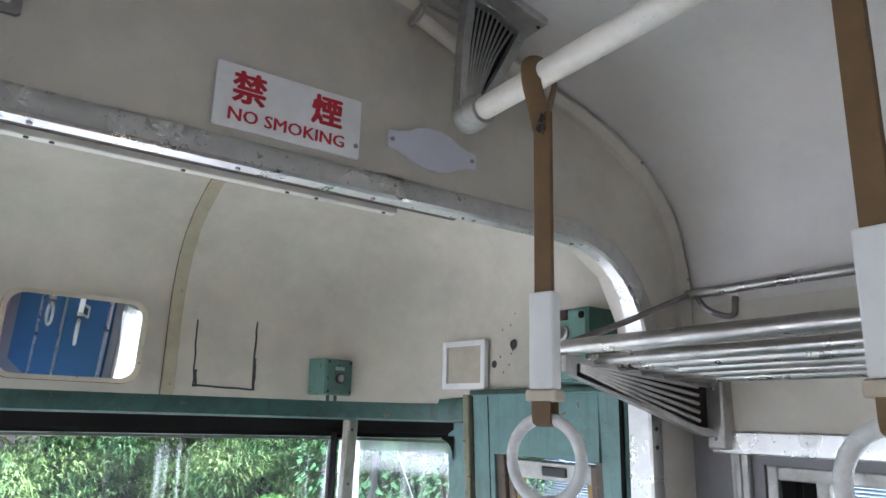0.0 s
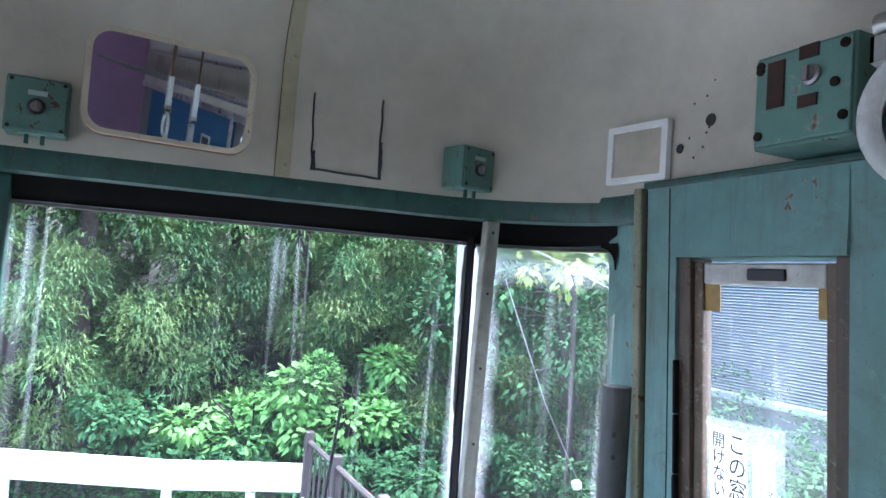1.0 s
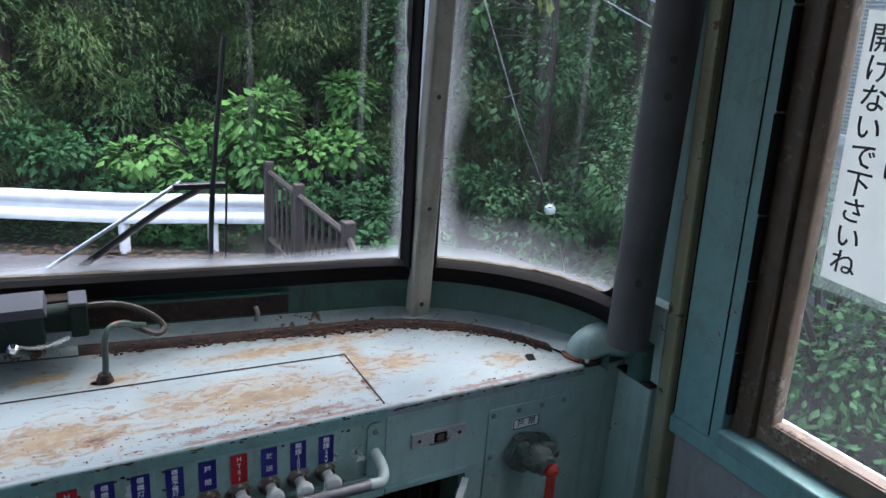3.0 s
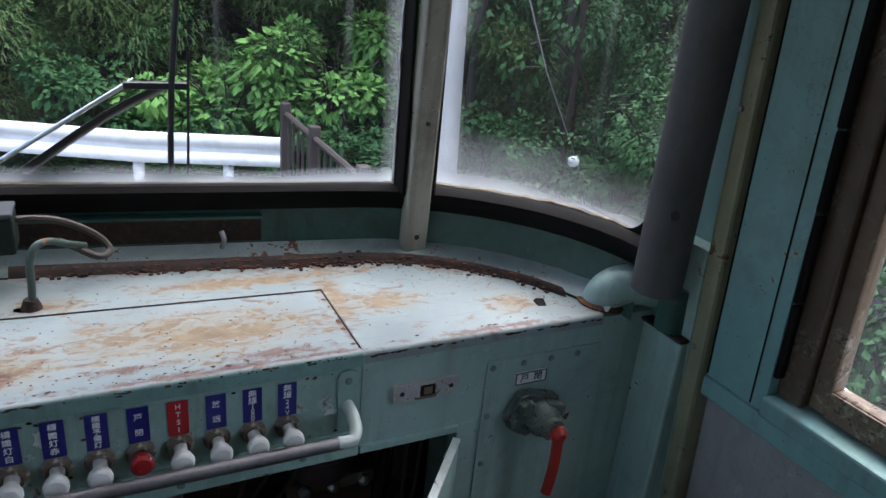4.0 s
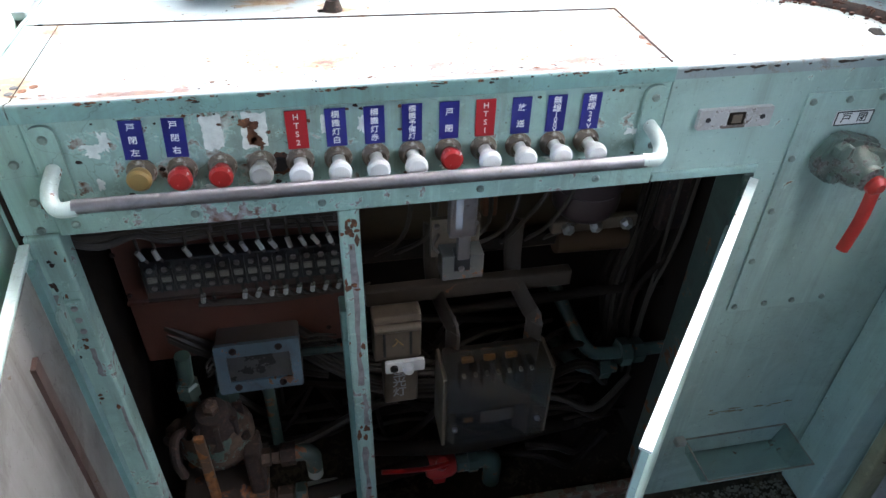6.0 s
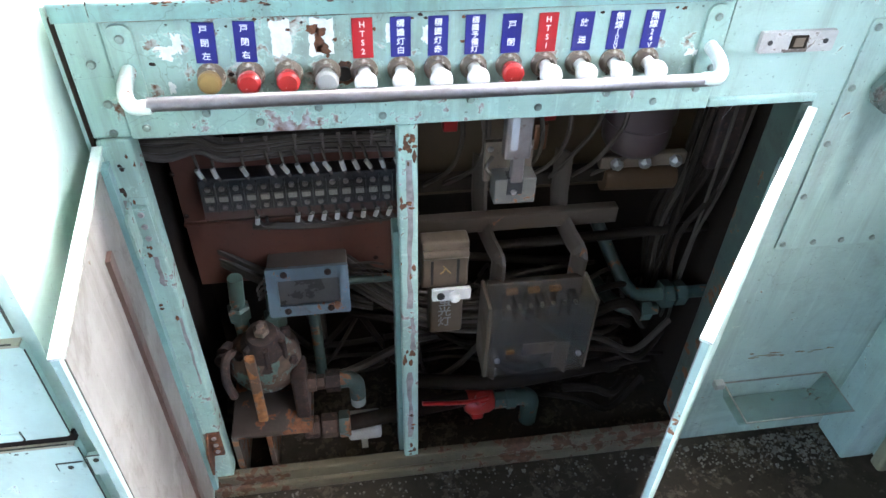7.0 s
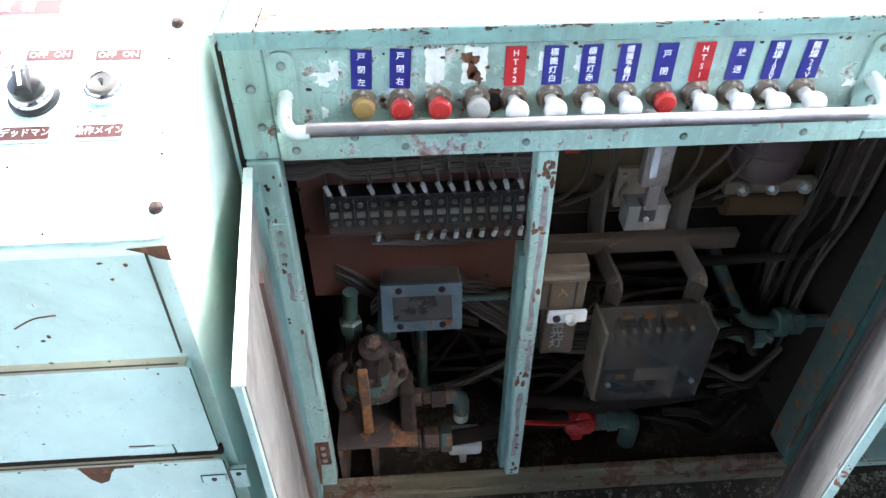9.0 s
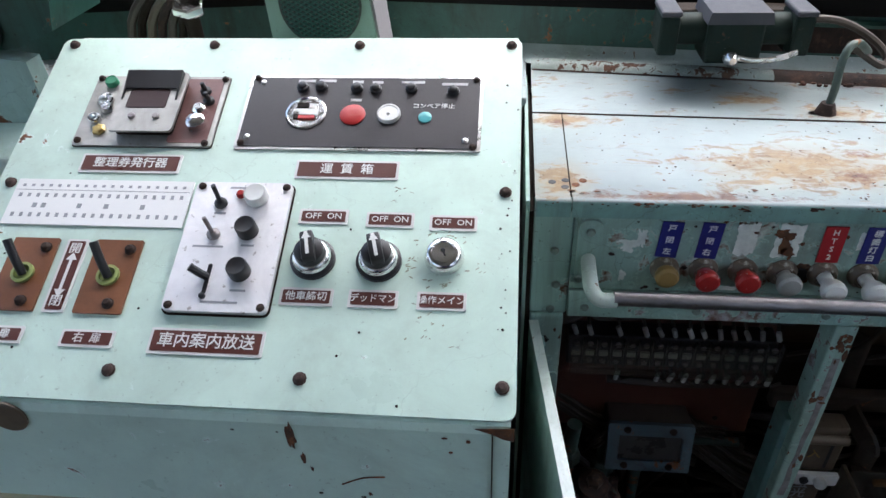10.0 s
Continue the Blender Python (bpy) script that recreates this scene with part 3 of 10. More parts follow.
for d, z in ((-0.036, 1.7455), (-0.034, 1.7385), (-0.042, 1.737), (-0.05, 1.745)):
    white.append([(x, y, z) for x, y in contour(SIDE - d - 0.01, 2.09 - d + 0.006, 0.33, 1.80)])
structure("top_sealant_trim", loft(B(), white), SEALANT, "cracked white sealant bead under the header", "trim", True)
# lumpy dried bead between the sill and the panes
bead_rng = random.Random(71)
BEAD = plain("stained_old_putty", (0.22, 0.185, 0.13), 0.8, 0, 0.6, 40, 0.8)
lump = []
for d, z in ((-0.0115, 0.908), (-0.0135, 0.9150), (-0.018, 0.9165), (-0.0235, 0.911)):
    lump.append([(x, y, z) for x, y in contour(SIDE - d, 2.125 - d, 0.31, 1.822, 60)])
wave = [0.0]
for k in range(len(lump[0]) - 1):
    wave.append(0.75 * wave[-1] + bead_rng.gauss(0, 0.0012))
lump = [[(x, y, z + max(-0.004, w) * (0.3 if i in (0, 3) else 1.0)) for (x, y, z), w in zip(row, wave)] for i, row in enumerate(lump)]
structure("putty_trim", loft(B(), lump), BEAD, "lumpy stained putty bead along the foot of the panes", "trim", True)
# outer skin below the glass, down to the frame
skin = []
for d, z in ((-0.06, 0.90), (-0.065, 0.4), (-0.065, -0.9)):
    skin.append([(x, y, z) for x, y in contour(SIDE - d, 2.125 - d, 0.31, 1.84)])
structure("wall_front_skin", loft(B(), skin), WHITE_PAINT, "outer painted steel front of the railcar", "wall", True)

PILLAR_MAT = painted("grimy_grey_pillar", (0.30, 0.285, 0.24), chip=0.66, rust=(0.07, 0.045, 0.03), dirtiness=0.75, dirt=(0.07, 0.055, 0.035), rough=0.4, streak=0.35)
# windscreen panes and pillars
window = thing("window_1", (0.45, 2.15, 0.91), "wide streaky front windscreen with dried water marks", "window", "", "structure")
for x0, x1 in ((CX - 0.0, 0.985), (-1.225, CX - 0.04)):
    xs = [x0 + (x1 - x0) * k / 8 for k in range(9)]
    bm = loft(B(), [[(x, 2.145 + bow(x) + o, z) for x in xs] for o, z in ((0, 0.905), (0, 1.76))])
    p = part("pane", bm, GLASS_FRONT, window)
    p.visible_shadow = False
corner = thing("window_2", (1.12, 2.05, 0.91), "curved corner windscreen pane, hazy at the rim", "window", "", "structure")
cc = contour(SIDE + 0.022, 2.147, 0.31, 1.3, 14, False)
arc = [p for p in cc if p[0] >= 1.0 and p[1] >= 1.83]
for sgn in (1, -1):
    bm = loft(B(), [[((x if sgn > 0 else 2 * CX - x), y, z) for x, y in arc] for z in (0.90, 1.0, 1.3, 1.6, 1.755)])
    p = part("pane", bm, GLASS_CORNER, corner, "", True)
    p.visible_shadow = False


def pane_corner(line, z, up, reach):
    """Rubber fillet that rounds a pane's corner, along the first points of its plan line."""
    pts = smooth_line([(x, y, 0) for x, y in line], 6)
    acc = [0.0]
    for p, q in zip(pts, pts[1:]):
        acc.append(acc[-1] + (q - p).length)
    rows = [[], []]
    for p, s in zip(pts, acc):
        if s > reach:
            break
        f = reach - math.sqrt(max(0.0, reach ** 2 - (reach - s) ** 2))
        rows[0].append((p.x, p.y, z + up * 0.012))
        rows[1].append((p.x, p.y, z - up * f))
    return rows


for k, (line, z, up, reach) in enumerate((([(x - 0.012, y - 0.010) for x, y in arc], 1.748, 1, 0.055), ([(x - 0.012, y - 0.010) for x, y in arc], 0.915, -1, 0.045), ([(x - 0.012, y - 0.010) for x, y in arc[::-1]], 1.748, 1, 0.03), ([(x - 0.012, y - 0.010) for x, y in arc[::-1]], 0.915, -1, 0.03))):
    rows = pane_corner(line, z, up, reach)
    bm = loft(B(), [rows[0], rows[1], [(x, y + 0.006, zz) for x, y, zz in rows[1]], [(x, y + 0.006, zz) for x, y, zz in rows[0]]])
    part("corner_gasket", bm, RUBBER, corner, "rounded rubber gasket corner")
bm = box(B(), 0.974, 1.012, 2.072, 2.104, 0.80, 1.80, 0.005)
for v in bm.verts:
    v.co.y -= 0.047 * (v.co.z - 1.0)
pillar = structure("pillar_1", bm, PILLAR_MAT, "grimy scuffed windscreen pillar with black screws", "pillar")
ORIGIN[pillar] = Vector((0, 0, 0))
screws(pillar, screw_mesh("screw", 0.0042, 0.002, BLACK), [(0.992, 2.0715 - 0.047 * (z - 1.0), z) for z in (0.84, 1.025, 1.22, 1.416, 1.611, 1.77)], (0, -1, 0.047))
for sx, nm in ((1, "pillar_2"), (-1, "pillar_3")):
    bm = B()
    for x0, x1, y0, y1 in ((0.968, 0.9735, 2.092, 2.135), (1.0125, 1.020, 2.08, 2.135)):
        box(bm, x0, x1, y0, y1, 0.905, 1.76, 0.004)
    for v in bm.verts:
        v.co.x = v.co.x if sx > 0 else 2 * CX - v.co.x
    structure(nm, bm, RUBBER, "weathered window gasket strip beside the pillar", "trim")
seal_rng = random.Random(33)
for x0, sgn, y in ((0.9675, -1, 2.132), (1.0205, 1, 2.130)):
    edge_line, w = [], 0.004
    for k in range(61):
        w = min(0.010, max(0.0015, w + seal_rng.gauss(0, 0.0016)))
        edge_line.append((x0 + sgn * w, y, 0.915 + k * 0.0137))
    bm = loft(B(), [[(x0 - sgn * 0.001, y - 0.002, p[2]) for p in edge_line], [(p[0], p[1] - 0.003, p[2]) for p in edge_line], [(p[0], p[1] + 0.004, p[2]) for p in edge_line]])
    structure("pane_sealant_trim", bm, plain("flaking_white_sealant", (0.50, 0.50, 0.48), 0.7, 0, 0.4, 60, 0.6), "ragged white sealant beside the pillar gasket", "trim")
bm = box(B(), 2 * CX - 1.012, 2 * CX - 0.974, 2.07, 2.104, 0.80, 1.80, 0.005)
structure("pillar_4", bm, ALU_DULL, "scuffed aluminium windscreen pillar", "pillar")
bm = box(B(), CX - 0.05, CX + 0.01, 2.245, 2.30, 0.86, 1.80, 0.006)
structure("pillar_5", bm, TEAL_DARK, "centre windscreen pillar", "pillar")

STRIP_MAT = painted("stained_olive_strip", (0.235, 0.23, 0.145), chip=0.65, rust=(0.08, 0.045, 0.025), dirtiness=0.7, dirt=(0.10, 0.08, 0.045), streak=0.3)
# corner post behind the corner glass and the joint strip
bm = B()
post = [(1.224, 1.86), (1.230, 1.80), (1.226, 1.735), (1.33, 1.735), (1.33, 1.87)]
slab(bm, post, lambda u, v, d: (u, v, 0.80 + d), 1.075)
structure("corner_post", lean(bm), TEAL_BLUE, "blue-green corner post beside the corner window", "wall")
bm = B()
slab(bm, rounded(1.186, 1.26, 1.704, 1.730, 0.006, 2), lambda u, v, d: (u, v, FLOOR + d), 1.94)
strip = structure("joint_strip", lean(bm), STRIP_MAT, "stained cream joint strip between cab side and front", "trim")
screws(strip, SCREW_STEEL, [(1.1855 + 0.065 * max(0, 1.70 - z), 1.716, z) for z in (0.55, 0.80, 1.12, 1.45, 1.75)], (-1, 0, 0))
bm = B()
slab(bm, [(1.2, 1.736), (1.205, 1.83), (1.30, 1.83), (1.30, 1.736)], lambda u, v, d: (u, v, FLOOR + d), 0.99)
structure("wall_corner_lower", lean(bm), TEAL, "green steel lining low in the cab corner", "wall")


BRONZE = painted("worn_brown_frame", (0.15, 0.10, 0.065), chip=0.635, rust=(0.06, 0.035, 0.022), under=(0.30, 0.26, 0.20), dirtiness=0.7, dirt=(0.04, 0.03, 0.022), rough=0.42, scale=1.5, streak=0.3)
BOARD_WORN = painted("scuffed_grey_board", (0.27, 0.26, 0.26), chip=0.70, rust=(0.14, 0.11, 0.085), dirtiness=0.5, dirt=(0.10, 0.085, 0.07), streak=0.4)



def side_wall(sgn, tag):
    """Cab side with its window opening; right one is in view, the left one closes the cab."""
    def X(x):
        return x if sgn > 0 else 2 * CX - x
    def slabs(rects, x0, x1, bev=0.0):
        b = B()
        for y0, y1, z0, z1 in rects:
            box(b, min(X(x0), X(x1)), max(X(x0), X(x1)), y0, y1, z0, z1, bev)
        return lean(b, sgn)
    y0, y1, z0, z1 = 1.21, 1.605, 0.768, 1.722
    w = structure("wall_side_" + tag, slabs(((y1, 1.698, 0.765, 1.88), (1.093, y0, 0.765, 1.88), (y0, y1, z1, 1.88)), 1.20, 1.30), TEAL_BLUE, "blue-green painted cab side wall round a sash window", "wall")
    structure("wall_side_panel_" + tag, slabs(((1.093, 1.698, FLOOR, 0.735),), 1.212, 1.30), BOARD_WORN, "grey scuffed lining board under the cab window", "wall")
    structure("dado_trim_" + tag, slabs(((1.093, 1.698, 0.735, 0.765),), 1.194, 1.30, 0.003), TEAL_BLUE, "blue-green trim above the grey board", "trim")
    structure("wall_side_skin_" + tag, slabs(((1.02, 1.86, -0.9, 0.79),), 1.302, 1.32), WHITE_PAINT, "outer painted steel side", "wall")
    for ya in (y1 + 0.018, 1.6945):
        part("groove", slabs(((ya + 0.001, ya + 0.0024, 0.768, 1.875),), 1.1985, 1.2002), RUBBER, w, "dark joint line")
    win = thing("window_3" if sgn > 0 else "window_4", (X(1.25), 1.4, z0), "aluminium framed cab side sash window with dark worn runners", "window", "", "structure")
    part("reveal", slabs(((y1 - 0.035, y1, z0, z1), (y0, y0 + 0.03, z0, z1)), 1.215, 1.28, 0.003), painted("worn_brown_runner", (0.085, 0.055, 0.036), chip=0.63, rust=(0.03, 0.02, 0.014), under=(0.20, 0.16, 0.12), dirtiness=0.7, dirt=(0.02, 0.015, 0.012), scale=1.5, streak=0.4) if sgn > 0 else RUBBER, win, "dark brown worn window runner")
    for ya, yb in ((y1 - 0.060, y1 - 0.036), (y0 + 0.03, y0 + 0.055)):
        part("stile", slabs(((ya, yb, z0 + 0.025, z1 - 0.01),), 1.226, 1.252, 0.004), BRONZE, win, "worn dark bronze sash stile")
    part("lower_rail", slabs(((y0 + 0.0555, y1 - 0.0605, z0 + 0.025, z0 + 0.062),), 1.228, 1.252, 0.004), BRONZE, win, "worn brown lower rail")
    b = slabs(((y0 + 0.0555, y1 - 0.0605, z1 - 0.055, z1 - 0.01),), 1.228, 1.252, 0.004)
    sash = part("sash_frame", b, ALU_DULL, win, "dull aluminium sash frame")
    part("sash_edge", slabs(((y0 + 0.0555, y1 - 0.0605, z0 + 0.0255, z0 + 0.060),), 1.2245, 1.2275, 0.001), BRONZE, win)
    b = slabs(((1.345, 1.43, z1 - 0.045, z1 - 0.022),), 1.222, 1.23, 0.003)
    part("handle", b, BLACK, sash, "black recessed finger grip")
    part("sill", slabs(((y0, y1, z0 - 0.004, z0 + 0.024),), 1.19, 1.29, 0.004), TEAL_BLUE, win, "scuffed painted sill")
    b = B()
    ys, zs = (y0 + 0.053, y1 - 0.058), (z0 + 0.060, z1 - 0.053)
    loft(b, [[(X(1.24), y, z) for y in ys] for z in zs])
    lean(b, sgn)
    g = part("pane", b, GLASS_SIDE, win)
    g.visible_shadow = False
    if sgn > 0:
        # broken rubber beading along the runner
        b = B()
        rng = random.Random(4)
        z = z0 + 0.05
        while z < z1 - 0.28:
            h = rng.uniform(0.09, 0.14)
            box(b, 1.200, 1.214, y1 - 0.008, y1 - 0.002 + rng.uniform(0, 0.003), z, z + h - 0.003, 0.002)
            z += h
        lean(b)
        part("beading", b, RUBBER, win, "cracked black rubber beading")
        # yellowed tape in the sash corners
        b = B()
        for ya, yb in ((1.505, 1.545), (1.268, 1.285)):
            box(b, 1.2345, 1.2365, ya, yb, 1.612, 1.668)
        lean(b)
        part("tape", b, plain("yellowed_tape", (0.42, 0.27, 0.08), 0.5, 0, 0.3, 30), win, "yellowed sticky tape in the sash corners")
    return w


side_wall(1, "right")
side_wall(-1, "left")
# ledge on top of the side panel
for sgn, tag in ((1, "right"), (-1, "left")):
    bm = box(B(), *(sorted((1.19 if sgn > 0 else 2 * CX - 1.19, 1.33 if sgn > 0 else 2 * CX - 1.33))), 1.09, 1.70, 1.878, 1.892, 0.003)
    structure("side_ledge_" + tag, bm, TEAL_DARK, "dark green ledge on top of the cab side panel", "trim")
    bm = box(B(), *(sorted((1.245 if sgn > 0 else 2 * CX - 1.245, 1.30 if sgn > 0 else 2 * CX - 1.30))), 1.06, 1.86, 1.892, 2.2)
    structure("wall_side_back_" + tag, bm, TEAL_DARK, "steel backing of the upper cab side", "wall")

# bulkhead with its arched opening between saloon and cab
HALF = smooth_line([(1.245, 2.0, 0), (1.237, 2.135, 0), (1.19, 2.267, 0), (1.078, 2.369, 0), (0.868, 2.447, 0), (0.55, 2.52, 0), (0.25, 2.56, 0), (CX, 2.575, 0)], 4)
CEILING = [(p.x, p.y) for p in HALF]
CEILING = CEILING + [(2 * CX - x, z) for x, z in CEILING[-2::-1]]


def arch(grow, bottom, n=8):
    """Inner outline of the opening, from the right foot over to the left foot."""
    x, z, r = 1.10 + grow, 2.148 + grow, 0.20 + grow * 0.6
    half = [(x, bottom), (x, (bottom + z - r) / 2)] + [(x - r + r * math.cos(radians(90 * k / n)), z - r + r * math.sin(radians(90 * k / n))) for k in range(n + 1)] + [(x - r - (x - r - CX) * k / 4, z) for k in range(1, 5)]
    return half + [(2 * CX - a, b) for a, b in half[-2::-1]]


def resample(line, n):
    pts = [Vector((*p, 0)) for p in line]
    acc = [0.0]
    for a, b in zip(pts, pts[1:]):
        acc.append(acc[-1] + (b - a).length)
    out = []
    for k in range(n):
        s = acc[-1] * k / (n - 1)
        i = max(0, min(len(acc) - 2, sum(1 for v in acc if v <= s) - 1))
        t = (s - acc[i]) / max(1e-9, acc[i + 1] - acc[i])
        p = pts[i].lerp(pts[i + 1], t)
        out.append((p.x, p.y))
    return out


bm = B()
o = resample([(1.26, FLOOR)] + [(x + 0.02 if x > CX else x - 0.02, z + 0.02) for x, z in CEILING] + [(2 * CX - 1.26, FLOOR)], 60)
i = resample(arch(0.03, FLOOR), 60)
loft(bm, [[(x, 0.99, z) for x, z in o], [(x, 0.99, z) for x, z in i], [(x, 1.075, z) for x, z in i], [(x, 1.075, z) for x, z in o]])
structure("bulkhead", bm, CREAM, "cream painted bulkhead with an arched opening to the cab", "wall")
bm = B()
a0, a1, a2 = arch(0.038, FLOOR), arch(0.004, FLOOR), arch(0.0, FLOOR)
deep = lambda z: 0.022 * max(0.0, min(1.0, (2.10 - z) / 0.15))
loft(bm, [[(x, 0.992, z) for x, z in a0], [(x, 0.982, z) for x, z in a0], [(x, 0.978, z) for x, z in arch(0.03, FLOOR)], [(x, 0.978, z) for x, z in a1], [(x, 0.983, z) for x, z in a2], [(x, 1.010 + deep(z), z) for x, z in a2], [(x, 1.014 + deep(z), z) for x, z in a1], [(x, 1.014 + deep(z), z) for x, z in a0]])
trim = structure("arch_trim", bm, metal_mat("polished_trim", (0.66, 0.66, 0.64), 0.22, dull=0.3), "worn aluminium trim round the arched cab opening", "trim", True)
screws(trim, SCREW_STEEL, [(x, 0.998, 2.1475) for x in (-0.3, 0.0, 0.26, 0.48, 0.68, 0.86)], (0, 0, -1), (0, 1, 0))
screws(trim, screw_mesh("screw", 0.0045, 0.002, BLACK), [(1.117, 0.9778, z) for z in (1.80, 1.765, 1.45)], (0, -1, 0))
# green jamb facing behind the aluminium trim, with two black seals
bm = box(B(), 1.122, 1.1285, 1.039, 1.0755, FLOOR, 1.878, 0.002)
jamb = structure("jamb_trim", bm, TEAL_DARK, "dark green facing of the cab doorway post", "trim")
for ya in (1.040, 1.063):
    part("seal", box(B(), 1.118, 1.1218, ya, ya + 0.011, FLOOR, 1.87, 0.0015), RUBBER, jamb, "black rubber seal")
# black door seal on the cab side of the post
bm = box(B(), 1.150, 1.20, 1.078, 1.094, FLOOR, 1.88, 0.004)
structure("door_seal", bm, RUBBER, "black rubber seal beside the aluminium post", "trim")

# saloon
bm = loft(B(), [[(x, y, z) for x, z in CEILING] for y in (-3.2, -1.2, 0.0, 0.99)])
structure("ceiling", bm, CEIL, "curved white saloon ceiling", "ceiling", True)
# moulding where ceiling meets bulkhead
mo = B()
pts = [(x - 0.004 if x > CX else x + 0.004, z - 0.004) for x, z in CEILING]
ins = [(CX + (x - CX) * 0.978, 2.0 + (z - 2.0) * 0.955) for x, z in pts]
loft(mo, [[(x, 0.968, z) for x, z in pts], [(x, 0.962, z) for x, z in [((a + c) / 2, (b + d) / 2) for (a, b), (c, d) in zip(pts, ins)]], [(x, 0.976, z) for x, z in ins], [(x, 0.991, z) for x, z in ins]])
mould = structure("ceiling_moulding", mo, CREAM, "cream moulding strip along the ceiling edge", "trim", True)
screws(mould, SCREW_STEEL, [(1.09, 0.962, 2.342), (1.222, 0.962, 2.11), (0.62, 0.962, 2.478)], (0, -1, 0))


def saloon_side(sgn, tag):
    def rect(b, x0, x1, y0, y1, z0, z1, bev=0.0):
        a, c = (x0, x1) if sgn > 0 else (2 * CX - x1, 2 * CX - x0)
        box(b, a, c, y0, y1, z0, z1, bev)
        return b
    b = B()
    lining = GREY_PANEL if sgn > 0 else CREAM
    wall = structure("wall_saloon_" + tag, rect(b, 1.245, 1.33, -3.2, 0.99, FLOOR, 0.85), lining, "grey lined saloon side wall with window openings", "wall")
    for name, y0, y1, z0, z1 in (("upper_lining", -3.2, 0.99, 1.74, 2.06), ("window_post", 0.838, 0.99, 0.85, 1.74), ("window_post", -0.70, -0.56, 0.85, 1.74), ("window_post", -3.2, -2.8, 0.85, 1.74)):
        part(name, rect(B(), 1.245, 1.33, y0, y1, z0, z1), lining, wall)
    b = rect(B(), 1.232, 1.2455, -3.2, 0.988, 1.80, 2.05)
    structure("wall_saloon_board_" + tag, b, CREAM, "cream lining board under the luggage rack", "wall")
    b = rect(B(), 1.222, 1.25, -3.2, 0.93, 1.758, 1.80, 0.003)
    structure("rail_trim_" + tag, b, ALU, "bright aluminium strip above the saloon windows", "trim")
    if sgn > 0:
        b = rect(B(), 1.232, 1.246, 0.862, 0.90, 0.8, 1.78, 0.004)
        rect(b, 1.226, 1.246, 0.875, 0.887, 0.8, 1.78, 0.003)
        structure("wall_rib_" + tag, b, ALU_DULL, "grey ribbed cover strip on the saloon wall", "trim")
    win = thing("window_5" if sgn > 0 else "window_6", ((1.28 if sgn > 0 else 2 * CX - 1.28), 0.1, 0.85), "aluminium framed saloon window", "window", "", "structure")
    b = B()
    for y0, y1, z0, z1 in ((0.816, 0.838, 0.85, 1.74), (0.722, 0.746, 0.85, 1.72), (-0.56, -0.52, 0.85, 1.74), (-0.52, 0.816, 1.715, 1.74), (-0.52, 0.816, 0.85, 0.89)):
        rect(b, 1.25, 1.30, y0, y1, z0, z1, 0.003)
    part("sash_frame", b, ALU_DULL, win)
    part("runner", rect(rect(B(), 1.256, 1.30, 0.786, 0.812, 0.89, 1.714), 1.262, 1.30, 0.750, 0.776, 0.89, 1.714), RUBBER, win, "black window runner")
    x = 1.275 if sgn > 0 else 2 * CX - 1.275
    g = part("pane", loft(B(), [[(x, y, z) for y in (-0.52, 0.722)] for z in (0.89, 1.715)]), GLASS_SIDE, win)
    g.visible_shadow = False
    b = rect(B(), 1.325, 1.35, -3.2, 1.1, -0.9, 0.85)
    structure("wall_saloon_skin_" + tag, b, WHITE_PAINT, "outer painted steel side of the saloon", "wall")


saloon_side(1, "right")
saloon_side(-1, "left")
# far end of the saloon, seen in the mirror
bm = B()
slab(bm, [(x, z) for x, z in CEILING] + [(2 * CX - 1.26, FLOOR), (1.26, FLOOR)], lambda u, v, d: (u, -3.2 - d, v), 0.05)
structure("wall_saloon_end", bm, PINK, "plain mauve end wall of the saloon", "wall")
blue = structure("wall_blue_board", box(B(), 1.232, 1.242, -2.85, -0.68, 0.84, 1.763), SEAT_BLUE, "blue lining board in the saloon side", "wall")
for y0, y1 in ((-1.62, -1.58), (-0.74, -0.69), (-2.2, -2.16)):
    part("cover_strip", box(B(), 1.222, 1.2315, y0, y1, 0.84, 1.763, 0.002), ALU, blue, "bright aluminium cover strip")
fs = thing("framed_sign", (1.23, -1.2, 1.5), "small framed dark sign on the blue board", "sign")
part("frame", ring_slab(B(), rounded(-1.28, -1.10, 1.52, 1.60, 0.004, 1), rounded(-1.265, -1.115, 1.535, 1.585, 0.003, 1), lambda u, v, d: (1.224 + d, u, v), 0.007), WHITE_PLASTIC, fs)
part("sheet", box(B(), 1.226, 1.2315, -1.266, -1.114, 1.534, 1.586), BLACK, fs)
sd = thing("saloon_door", (-0.7, -3.18, FLOOR), "blue end door with dark windows in aluminium frames", "door")
part("leaf", box(B(), -1.40, 0.30, -3.198, -3.16, FLOOR, 2.0, 0.004), SEAT_BLUE, sd)
for x0, x1 in ((-1.30, -0.78), (-0.70, -0.20)):
    part("pane", box(B(), x0, x1, -3.162, -3.155, 1.0, 1.85), BLACK, sd, "dark window")
    part("frame", ring_slab(B(), rounded(x0 - 0.04, x1 + 0.04, 0.96, 1.89, 0.03), rounded(x0, x1, 1.0, 1.85, 0.02), lambda u, v, d: (u, -3.15 - d, v), 0.01), ALU, sd, "aluminium window frame")
part("panel", box(B(), -1.40, -0.9, -3.162, -3.15, FLOOR, 0.8), SEAT_RED, sd, "wine red lower panel")


